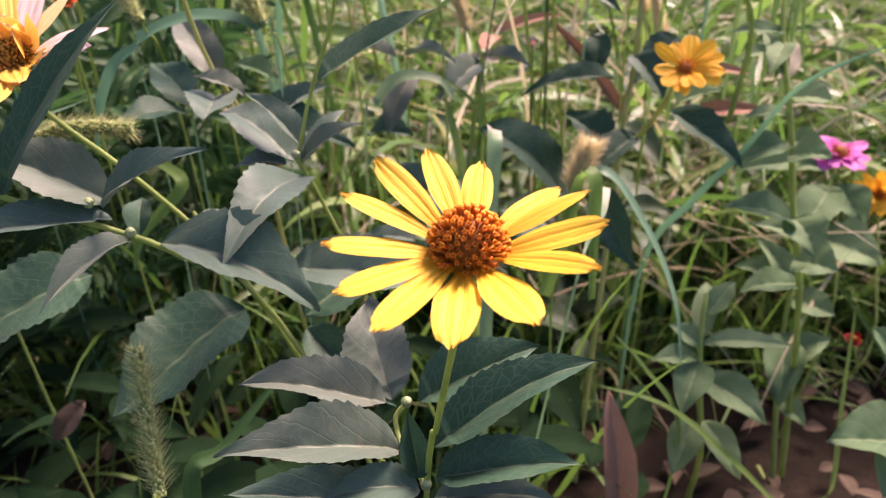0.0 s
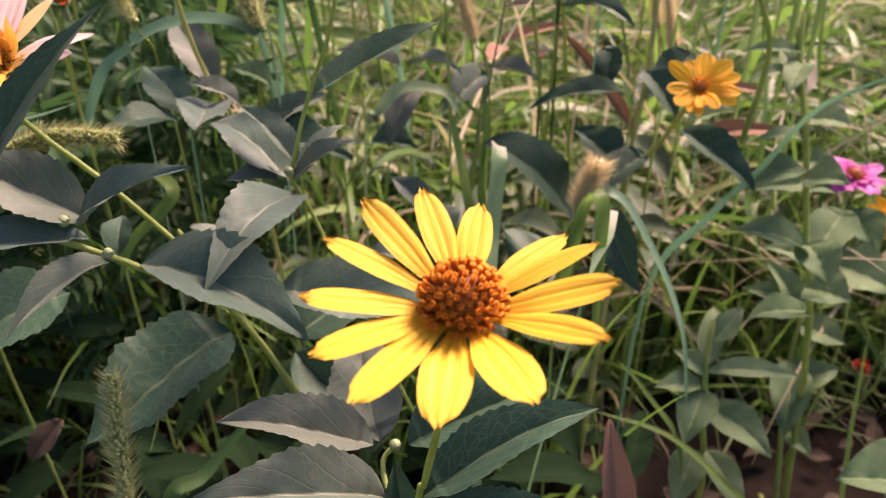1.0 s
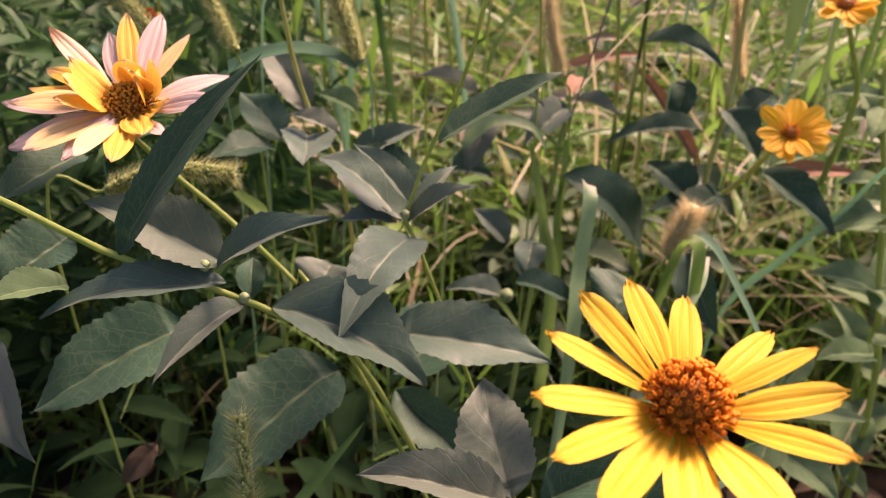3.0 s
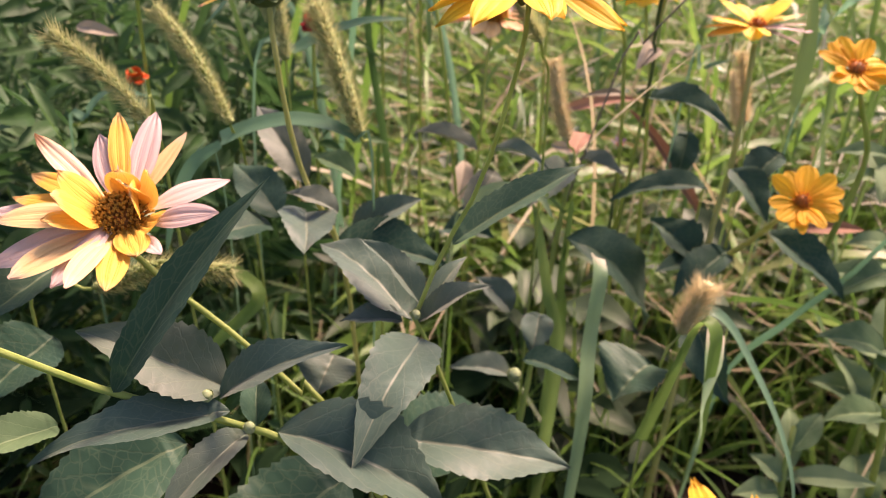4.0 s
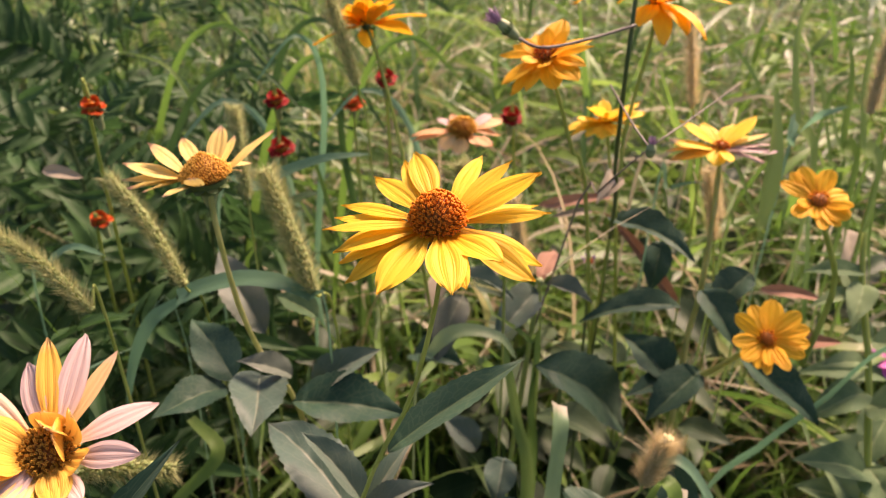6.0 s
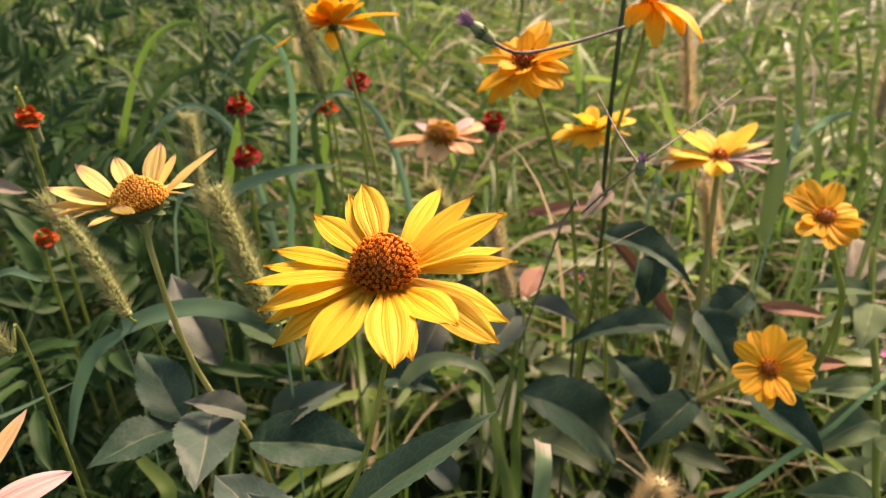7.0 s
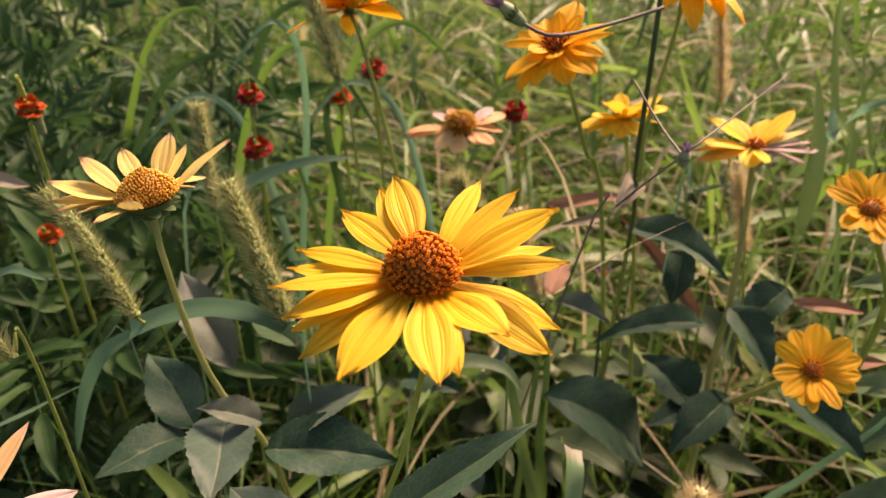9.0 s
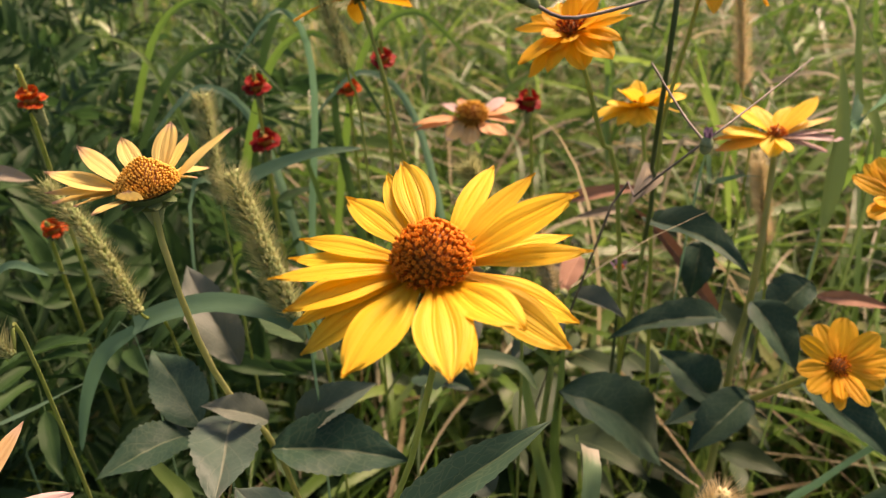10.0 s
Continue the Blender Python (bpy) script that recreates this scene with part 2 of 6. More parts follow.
M_FRESH = grass_material("fresh_grass", [(0.0, (0.026, 0.072, 0.010)), (0.4, (0.120, 0.245, 0.036)), (0.88, (0.260, 0.405, 0.084)), (0.95, (0.36, 0.35, 0.15)), (1.0, (0.58, 0.50, 0.30))], thin=0.5)
M_BRIGHT = grass_material("bright_grass", [(0.0, (0.050, 0.130, 0.018)), (0.5, (0.120, 0.260, 0.036)), (1.0, (0.200, 0.345, 0.070))], rough=0.4, thin=0.5)
M_BLADE = grass_material("broad_grass", [(0.0, (0.090, 0.180, 0.040)), (0.5, (0.160, 0.280, 0.065)), (1.0, (0.230, 0.340, 0.105))], island=False, rough=0.45, spec=0.3, thin=0.6)
M_BLUE = grass_material("bluish_grass", [(0.0, (0.080, 0.215, 0.130)), (1.0, (0.160, 0.315, 0.215))], island=False, rough=0.42, thin=0.55)
# Green darkened to put shade into the low blade; also used among the marigolds.
M_SHADEG = grass_material("shade_dark_grass", [(0.0, (0.018, 0.070, 0.022)), (1.0, (0.038, 0.110, 0.036))], island=False, rough=0.5, spec=0.3, thin=0.35)
M_WAN = grass_material("wan_grass", [(0.0, (0.20, 0.30, 0.13)), (1.0, (0.42, 0.48, 0.33))], island=False, rough=0.38, spec=0.6, thin=0.35)
M_CUT = grass_material("mown_grass", [(0.0, (0.135, 0.270, 0.120)), (1.0, (0.220, 0.350, 0.200))], island=False, rough=0.42, thin=0.5, bleached=(0.62, 0.56, 0.42))
M_DRY = grass_material("dry_grass", [(0.0, (0.18, 0.085, 0.045)), (0.4, (0.38, 0.29, 0.18)), (1.0, (0.68, 0.61, 0.46))], rough=0.5)
M_SEED = grass_material("foxtail_seed", [(0.0, (0.28, 0.37, 0.13)), (0.6, (0.42, 0.49, 0.20)), (1.0, (0.58, 0.57, 0.29))], rough=0.6, thin=0.4)
M_HAIR = grass_material("foxtail_bristle", [(0.0, (0.42, 0.45, 0.19)), (1.0, (0.64, 0.59, 0.31))], rough=0.5, thin=0.6)
M_HAIRG = grass_material("ripe_bristle", [(0.0, (0.72, 0.54, 0.28)), (1.0, (0.86, 0.70, 0.44))], rough=0.5, thin=0.5)
M_SEEDG = grass_material("ripe_seed", [(0.0, (0.56, 0.46, 0.22)), (1.0, (0.76, 0.64, 0.38))], rough=0.6, thin=0.2)
M_BUD = stem_material("bud_green", (0.17, 0.23, 0.10), (0.34, 0.38, 0.20), 400.0)
M_LITTER = leaf_material("leaf_litter", (0.024, 0.017, 0.011), (0.11, 0.072, 0.046), (0.10, 0.07, 0.045), rough=0.85, island=True, thin=0.05)


# ---- building helpers ----
RNG = np.random.default_rng(7)
ORIGIN = {}


def thing(name, at, label, category, group="", kind=""):
    """An empty at a thing's foot, which carries its parts."""
    ob = new(name)
    ob.empty_display_size = 0.01
    ob.location = at
    ORIGIN[ob.name] = Vector(at)
    return tagged(ob, label, category, group, kind)


def mesh_of(name, verts, faces, uvs=None, smooth=True):
    me = bpy.data.meshes.new(name)
    verts = np.asarray(verts, dtype=np.float32)
    faces = np.asarray(faces, dtype=np.int32)
    k = faces.shape[1]
    me.vertices.add(len(verts))
    me.vertices.foreach_set("co", verts.ravel())
    me.loops.add(faces.size)
    me.loops.foreach_set("vertex_index", faces.ravel())
    me.polygons.add(len(faces))
    me.polygons.foreach_set("loop_start", np.arange(0, faces.size, k, dtype=np.int32))
    if smooth:
        me.polygons.foreach_set("use_smooth", np.ones(len(faces), dtype=bool))
    if uvs is not None:
        lay = me.uv_layers.new(name="UVMap")
        lay.data.foreach_set("uv", np.asarray(uvs, dtype=np.float32)[faces.ravel()].ravel())
    me.update(calc_edges=True)
    return me


def part(name, data, material, parent, label="", kind=""):
    """data: vertices in the world, faces, uvs. One mesh object under a thing or a part."""
    o = ORIGIN[parent.name]
    me = mesh_of(name, np.asarray(data[0]) - np.array(o), data[1], data[2])
    me.materials.append(material)
    ob = new(name, me)
    ob.parent = parent
    ORIGIN[ob.name] = o
    return tagged(ob, label, "", "", kind)


def whole(name, data, material, label, category, group="", kind=""):
    """A thing that is one mesh, standing at its lowest point."""
    v = np.asarray(data[0])
    foot = v[np.argmin(v[:, 2])]
    me = mesh_of(name, v - foot, data[1], data[2])
    me.materials.append(material)
    ob = new(name, me)
    ob.location = foot
    return tagged(ob, label, category, group, kind)


def joined(pieces):
    vs, fs, us, n = [], [], [], 0
    for v, f, u in pieces:
        vs.append(v), fs.append(np.asarray(f) + n), us.append(u)
        n += len(v)
    return np.concatenate(vs), np.concatenate(fs), np.concatenate(us)


GRIDS = {}


def grid_faces(n, m):
    if (n, m) not in GRIDS:
        i, j = np.meshgrid(np.arange(n - 1), np.arange(m - 1), indexing="ij")
        a = (i * m + j).ravel()
        GRIDS[n, m] = np.stack([a, a + 1, a + m + 1, a + m], 1)
    return GRIDS[n, m]


def unit(v):
    v = np.asarray(v, dtype=float)
    return v / max(np.linalg.norm(v), 1e-9)


def spline(pts, n):
    """A smooth line of n points through the given ones."""
    p = np.asarray(pts, dtype=float)
    if len(p) == 2:
        t = np.linspace(0, 1, n)[:, None]
        return p[0] * (1 - t) + p[1] * t
    q = np.concatenate([[2 * p[0] - p[1]], p, [2 * p[-1] - p[-2]]])
    out = []
    for s in np.linspace(0, len(p) - 1 - 1e-6, n):
        i, t = int(s), s - int(s)
        a, b, c, d = q[i], q[i + 1], q[i + 2], q[i + 3]
        out.append(0.5 * (2 * b + (c - a) * t + (2 * a - 5 * b + 4 * c - d) * t * t + (3 * b - a - 3 * c + d) * t ** 3))
    return np.array(out)


def frames_along(line):
    tan = np.gradient(line, axis=0)
    tan /= np.linalg.norm(tan, axis=1)[:, None] + 1e-12
    ref = np.array([0.0, -1.0, 0.15])
    a = np.cross(tan, ref)
    a /= np.linalg.norm(a, axis=1)[:, None] + 1e-12
    return tan, a, np.cross(a, tan)


def tube(pts, r0, r1, n=14, k=7, wobble=0.06):
    line = spline(pts, n)
    tan, a, b = frames_along(line)
    r = np.linspace(r0, r1, n) * (1 + wobble * np.sin(np.arange(n) * 2.3))
    th = np.linspace(0, 2 * np.pi, k + 1)
    ring = np.cos(th)[None, :, None] * a[:, None, :] + np.sin(th)[None, :, None] * b[:, None, :]
    v = line[:, None, :] + ring * r[:, None, None]
    uu, vv = np.meshgrid(np.linspace(0, 1, n), np.linspace(0, 1, k + 1), indexing="ij")
    return v.reshape(-1, 3), grid_faces(n, k + 1), np.stack([uu.ravel(), vv.ravel()], 1)


def leaf_shape(base, tip, width, face, fold=0.25, arch=0.08, teeth=14, n=57, m=9, blunt=0.0, seed=0, twist=0.0):
    """A toothed leaf from its base to its tip, its upper side towards face."""
    base, tip = np.asarray(base, float), np.asarray(tip, float)
    ax = tip - base
    L = np.linalg.norm(ax)
    ax = ax / L
    nor = np.asarray(face, float)
    nor = unit(nor - ax * (nor @ ax))
    side = np.cross(ax, nor)
    g = np.random.default_rng(seed + int(abs(base[0] * 7919 + tip[2] * 104729) * 1000) % 99991)
    s = np.linspace(0, 1, n)
    body = np.clip(s, 0, 1) ** (0.70 - 0.20 * blunt) * np.clip(1 - s, 0, 1) ** (1.12 - 0.55 * blunt)
    body = body / body.max()
    saw = (s * teeth + 0.3) % 1.0
    edge = body * (1 - (0.10 if teeth else 0.0) * (1 - saw) * (s > 0.2) * (s < 0.93)) + 0.02 * (1 - s) + 0.002
    v = np.linspace(-1, 1, m) if m < 9 else np.array([-1, -0.78, -0.52, -0.27, -0.06, 0, 0.06, 0.27, 0.52, 0.78, 1])
    m = len(v)
    S, V = np.meshgrid(s, v, indexing="ij")
    half = 0.5 * width * edge[:, None] * V
    ph = g.uniform(0, 6.28, 4)
    up = (arch * L * 4 * S * (1 - S) + 2.0 * fold * np.abs(half) * (1 - 0.10 * np.abs(V))
          + 0.045 * width * np.sin(S * 11 + ph[0] + 2.0 * V) * np.abs(V) - 0.012 * width * np.cos((S * 4.6 - 1.9 * np.abs(V) ** 0.8) * 6.283) * np.sin(3.14 * S) + 0.02 * L * np.sin(S * 4 + ph[1]) * (S > 0.1)
          - 0.05 * L * np.clip(S - 0.75, 0, 1) * g.uniform(-1, 2.5))
    sway = 0.03 * L * np.sin(S * 3.1 + ph[2]) * S * (1 - S) * 2
    tw = twist * S
    pos = (base + ax * (S * L)[..., None] + side * (half * np.cos(tw) + sway)[..., None]
           + nor * (up + half * np.sin(tw))[..., None])
    return pos.reshape(-1, 3), grid_faces(n, m), np.stack([S.ravel(), V.ravel() * 0.5 + 0.5], 1)


def leaf(plant, base, tip, width, face, fold=0.25, arch=0.08, material=None, label="", **kw):
    return part("leaf", leaf_shape(base, tip, width, face, min(fold * 1.25, 0.5), arch, **kw), material or M_LEAF, plant, label)


def stem(plant, pts, r0, r1, material=None, name="stem", **kw):
    return part(name, tube(pts, r0, r1, **kw), material or M_STEM, plant)


def petal_shape(centre, axis, ref, az, el, length, width, r0, curl=0.0, notch=0.5, n=14, m=11, seed=0, cup=0.16, point=0.0):
    """A ray petal that leaves the disc's rim at the angle az and rises by el."""
    c, ax = np.asarray(centre, float), unit(axis)
    x = unit(np.asarray(ref, float) - ax * (np.asarray(ref, float) @ ax))
    y = np.cross(ax, x)
    out = x * math.cos(radians(az)) + y * math.sin(radians(az))
    side = np.cross(ax, out)
    g = np.random.default_rng(seed * 131 + int(az * 10) % 3600)
    s = np.linspace(0, 1, n)
    L = length - r0
    e = radians(el) + radians(curl) * (s - 0.45) + radians(g.uniform(-4, 4)) * s
    step = L / (n - 1)
    rx = r0 + np.concatenate([[0], np.cumsum(np.cos(e[1:]) * step)])
    rz = np.concatenate([[0], np.cumsum(np.sin(e[1:]) * step)])
    grow = np.clip(s / 0.5, 0, 1)
    wid = (0.34 + 0.66 * grow * grow * (3 - 2 * grow)) * np.clip(1 - np.clip((s - 0.55) / 0.46, 0, 1) ** (2.3 - 0.8 * point), 0.0, 1) ** (0.5 + 0.35 * point)
    v = np.linspace(-1, 1, m)
    S, V = np.meshgrid(s, v, indexing="ij")
    half = 0.5 * width * wid[:, None] * V
    tipcut = notch * 0.05 * L * np.cos(V * 2 * np.pi * 1.0) * (S > 0.97)
    tall = cup * np.abs(half) * np.abs(V) + 0.085 * width * np.cos(V * 3.3 * np.pi) * np.clip(S * 3, 0, 1) * (1 - 0.5 * S)
    tall = tall + 0.03 * width * np.sin(S * 7 + g.uniform(0, 6)) * V
    sway = g.uniform(-0.05, 0.05) * L * S * S
    tall = tall + g.uniform(-0.32, 0.32) * half * S + g.uniform(-0.05, 0.05) * L * np.clip(S - 0.6, 0, 1) ** 2 * 4
    pos = c + (out[None, None] * (rx[:, None] - tipcut)[..., None] + ax[None, None] * (rz[:, None] + tall)[..., None]
               + side[None, None] * (half + sway)[..., None])
    return pos.reshape(-1, 3), grid_faces(n, m), np.stack([S.ravel(), V.ravel() * 0.5 + 0.5], 1)


def dome(centre, axis, r, h, n=8, k=20, low=0.0, cone=0.0):
    c, ax = np.asarray(centre, float), unit(axis)
    x = unit(np.cross(ax, [0.3, 0.9, 0.1]))
    y = np.cross(ax, x)
    a = np.linspace(-low, np.pi / 2, n)
    th = np.linspace(0, 2 * np.pi, k + 1)
    A, T = np.meshgrid(a, th, indexing="ij")
    v = c + x * (np.cos(A) * np.cos(T) * r)[..., None] + y * (np.cos(A) * np.sin(T) * r)[..., None] + ax * (((1 - cone) * np.sin(A) + cone * np.where(A > 0, 1 - np.cos(A), np.sin(A))) * h)[..., None]
    return v.reshape(-1, 3), grid_faces(n, k + 1), np.stack([A.ravel(), T.ravel()], 1)


def florets_shape(centre, axis, r, h, count, size, flare=1.25, seed=0, tall=1.0, cone=0.0):
    """Small open tubes set spirally over the disc, with longer ones round the rim."""
    c, ax = np.asarray(centre, float), unit(axis)
    x = unit(np.cross(ax, [0.3, 0.9, 0.1]))
    y = np.cross(ax, x)
    g = np.random.default_rng(seed + 3)
    out = []
    k = 10
    th = np.linspace(0, 2 * np.pi, k + 1)
    for i in range(count):
        f = (i + 0.5) / count
        A = np.pi / 2 - math.acos(1 - f * 0.98)
        T = i * 2.39996 + g.normal(0, 0.5 / math.sqrt(count))
        A = min(np.pi / 2, max(0.0, A + g.normal(0, 0.25 / math.sqrt(count))))
        nor = unit(x * math.cos(A) * math.cos(T) / r + y * math.cos(A) * math.sin(T) / r + ax * math.sin(A) / h)
        p = c + x * math.cos(A) * math.cos(T) * r + y * math.cos(A) * math.sin(T) * r + ax * ((1 - cone) * math.sin(A) + cone * (1 - math.cos(A))) * h
        nor = unit(nor + ax * 0.5 + g.normal(0, 0.12, 3))
        a = unit(np.cross(nor, [0.2, 0.5, 0.8]))
        b = np.cross(nor, a)
        hh = size * tall * g.uniform(0.9, 1.6) * (1.15 if f > 0.55 else 0.9)
        rings = []
        for q, (z, w) in enumerate(((-0.2, 0.62), (0.55, 0.55), (0.85, 0.6 * flare), (1.0, 0.62 * flare), (0.8, 0.2))):
            star = 1 + (0.30 * np.cos(th * 5) if q in (2, 3) else 0)
            ww = w * size * 0.5 * star
            rings.append(p + nor * hh * z + (np.cos(th) * ww)[:, None] * a + (np.sin(th) * ww)[:, None] * b)
        v = np.concatenate(rings)
        u = np.repeat([0.0, 0.35, 0.8, 1.0, 0.35], k + 1) * (0.75 + 0.25 * (1 - f))
        out.append((v, grid_faces(5, k + 1), np.stack([u, np.tile(th, 5)], 1)))
    return out


def flower(plant, centre, axis, ref, disc, petals, material, floret, r0=None, curl=-12.0, notch=0.5, count=150, size=0.0016, name="flower_disc", label="", tall=1.0, flare=1.25, cup=0.16, seed=0, point=0.0, single=False, cone=0.0):
    """A composite head: disc with florets, ray petals (angle, rise, length, width), green bracts below."""
    r, h = disc
    ax = unit(axis)
    c = np.asarray(centre, float)
    head = part(name, dome(c, ax, r * 0.96, h, low=0.05 if cone else 0.3, cone=cone), M_DISC, plant, label)
    tubes = florets_shape(c, ax, r, h, count, size, flare, seed, tall, cone)
    if single:
        for shape in tubes:
            part("floret", shape, floret, head)
    else:
        part("floret_crown", joined(tubes), floret, head, "crowded small disc florets", "stuff")
    for i, (az, el, ln, w) in enumerate(petals):
        mat = material if not isinstance(material, tuple) else material[i % len(material)]
        part("petal", petal_shape(c - ax * 0.0006 * (i % 3), ax, ref, az, el, ln, w, (r0 or r * 0.8), curl, notch, seed=seed + i, cup=cup, point=point), mat, head)
    cup_ = dome(c - ax * 0.0012, -ax, r * 0.9, r * 0.75, n=6, low=0.0)
    part("calyx", cup_, M_STEMD, head)
    for i in range(10):
        sh = petal_shape(c - ax * 0.003, ax, ref, i * 36 + 10, -8, r * (1.15 if cone else 1.55), r * 0.5, r * 0.5, -20, 0.0, n=6, m=5, seed=i)
        part("bract", sh, M_STEMD, head)
    return head


def flower_cup(plant, top, axis, length, r0, r1, material=None):
    """The green cup under a head, widening from the stem upwards."""
    top, ax = np.asarray(top, float), unit(axis)
    v, f, uv = tube([top - ax * length, top - ax * length * 0.55, top - ax * length * 0.2, top - ax * 0.0012], r0, r1, n=14, k=14, wobble=0.02)
    return part("calyx", (v, f, uv), material or M_BUD, plant, "green flower cup")


def bud(plant, at, r, material=None):
    """A small closed bud of overlapping scales."""
    at = np.asarray(at, float)
    pieces = [dome(at, (0, 0, 1), r, r * 1.1, n=6, k=12, low=1.2)]
    for i in range(8):
        pieces.append(petal_shape(at - np.array([0, 0, r * 0.6]), (0, 0, 1), (1, 0, 0), i * 45 + 9, 60, r * 1.9, r * 0.9, r * 0.55, 60, 0, n=5, m=3))
    return part("bud", joined(pieces), material or M_BUD, plant)


def thistle_bud(plant, at, towards, length, r):
    """A narrow green cup with a tuft of lilac florets at its mouth."""
    at, ax = np.asarray(at, float), unit(towards)
    cup_ = dome(at + ax * length * 0.25, ax, r, length * 0.4, n=9, k=14, low=1.1)
    head = part("flower_bud", cup_, M_BUD, plant, "green bud cup")
    for i in range(16):
        sh = petal_shape(at + ax * length * 0.45, ax, (0.3, -1, 0.2), i * 137.5, 62 + (i * 29) % 26, length * (0.5 + 0.02 * (i % 5)), r * 0.55, r * 0.3, 15, 0.8, n=7, m=5, seed=i)
        part("petal", sh, M_LILAC, head)
    for i in range(12):
        sh = petal_shape(at + ax * length * 0.08, ax, (0.3, -1, 0.2), i * 137.5, 70, length * 0.42, r * 0.6, r * 0.75, -10, 0.0, n=5, m=5, seed=i, point=1.0)
        part("bract", sh, M_STEMD, head)
    return head


def blade_shape(pts, width, cut=False, n=22, m=5, vee=0.25, face=None, slim=0.0):
    """A grass blade along a line, with a shallow keel; cut: mown off square."""
    line = spline(pts, n)
    tan, a, b = frames_along(line)
    if face is not None:
        b = np.asarray(face, float)[None] - tan * (tan @ np.asarray(face, float))[:, None]
        b /= np.linalg.norm(b, axis=1)[:, None]
        a = np.cross(tan, b)
    s = np.linspace(0, 1, n)
    w = width * (np.ones(n) if cut else np.clip(1 - s, 0, 1) ** 0.55 + 0.02) * (0.55 + 0.45 * np.clip(s * 4, 0, 1))
    if slim:
        w = w * (0.14 + 0.86 * np.clip((s - slim) / 0.22, 0, 1))
    v = np.linspace(-1, 1, m)
    pos = line[:, None] + a[:, None] * (0.5 * w[:, None] * v)[..., None] + b[:, None] * (vee * 0.5 * w[:, None] * np.abs(v))[..., None]
    S, V = np.meshgrid(s, v, indexing="ij")
    return pos.reshape(-1, 3), grid_faces(n, m), np.stack([S.ravel() * 3, V.ravel() * 0.5 + 0.5], 1)


def blade(pts, width, label, material=None, **kw):
    return whole("grass_blade", blade_shape(pts, width, **kw), material or M_BLADE, label, "grass blade", "broad grass blades")


def foxtail(stalk, head, r, label, seeds=260, hair=1300, hair_len=0.0068, seed=1, ripe=False):
    """Bristle grass: a stalk, a spike of small seeds and its fringe of bristles."""
    p = thing("foxtail_grass", tuple(stalk[0]), label, "foxtail grass", "foxtail grasses")
    line = spline(head, 40)
    stem(p, list(stalk) + [head[0]], 0.0008, 0.0006, M_STEM, "stalk")
    stem(p, list(head), 0.0007, 0.0004, M_STEM, "spike_axis")
    tan, a, b = frames_along(line)
    g = np.random.default_rng(seed)
    out, hs = [], []
    L = np.linalg.norm(line[-1] - line[0])
    for i in range(seeds):
        f = (i + 0.5) / seeds
        j = min(39, int(f * 40))
        th = i * 2.39996 + g.normal(0, 0.2)
        rr = r * (0.62 if ripe else 0.86) * (0.62 + 0.38 * min(1, (1 - f) * 4)) * (0.7 + 0.3 * min(1, f * 6))
        d = a[j] * math.cos(th) + b[j] * math.sin(th)
        q = line[j] + d * rr * 0.55
        up = unit(tan[j] * 1.0 + d * 0.9)
        w1 = unit(np.cross(up, d))
        w2 = np.cross(up, w1)
        ln, wd = r * 0.60, r * (0.19 if ripe else 0.27)
        v = np.array([q - up * ln * 0.5, q + w1 * wd, q + w2 * wd, q - w1 * wd, q - w2 * wd, q + up * ln * 0.7])
        f3 = np.array([[0, 2, 1], [0, 3, 2], [0, 4, 3], [0, 1, 4], [5, 1, 2], [5, 2, 3], [5, 3, 4], [5, 4, 1]])
        out.append((v, f3, np.zeros((6, 2))))
    for i in range(hair):
        f = g.uniform(0.02, 1.0)
        j = min(39, int(f * 40))
        th = g.uniform(0, 6.283)
        d = a[j] * math.cos(th) + b[j] * math.sin(th)
        q = line[j] + d * r * 0.5
        up = unit(tan[j] * g.uniform(0.5, 1.1) + d * g.uniform(0.7, 1.1))
        ln = hair_len * g.uniform(0.6, 1.15)
        w1 = unit(np.cross(up, g.normal(0, 1, 3))) * 0.00013
        v = np.array([q - w1, q + w1, q + up * ln])
        hs.append((v, np.array([[0, 1, 2]]), np.array([[0, 0], [0, 1], [1, 0.5]])))
    part("seed_spike", joined(out), M_SEEDG if ripe else M_SEED, p, "dense seed spike", "stuff")
    part("bristles", joined(hs), M_HAIRG if ripe else M_HAIR, p, "pale golden bristles", "stuff")
    return p




# ---- the large oxeye flowers and their leaves ----

p = thing("oxeye_flower", (-0.0092, 0.2121, 0.0000), "upright oxeye plant with one fresh yellow flower and toothed grey-green leaves", "flower", "oxeye flowers")
stem(p, [(-0.0163, 0.2744, -0.0040), (-0.0030, 0.1920, 0.2532), (0.0003, 0.1802, 0.2865), (0.0034, 0.1647, 0.3173), (0.0058, 0.1582, 0.3371), (0.0076, 0.1579, 0.3528)], 0.0010, 0.0008)
stem(p, [(-0.0030, 0.1920, 0.2532), (-0.0107, 0.2025, 0.2601), (-0.0129, 0.2097, 0.2653), (-0.0096, 0.2119, 0.2694)], 0.0009, 0.0008, name="side_stem")
bud(p, (-0.0092, 0.2105, 0.2710), 0.0018)
bud(p, (-0.0031, 0.1894, 0.2568), 0.0018)
leaf(p, (-0.0158, 0.2120, 0.2696), (-0.0612, 0.2092, 0.2788), 0.0174, (0.21, -0.30, 0.93), 0.45, 0.10)
leaf(p, (-0.0141, 0.2140, 0.2691), (-0.0245, 0.2507, 0.2871), 0.0275, (-0.28, -0.80, 0.52), 0.10, 0.03)
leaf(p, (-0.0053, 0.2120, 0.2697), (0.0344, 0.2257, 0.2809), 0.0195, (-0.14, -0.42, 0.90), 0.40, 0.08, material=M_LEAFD)
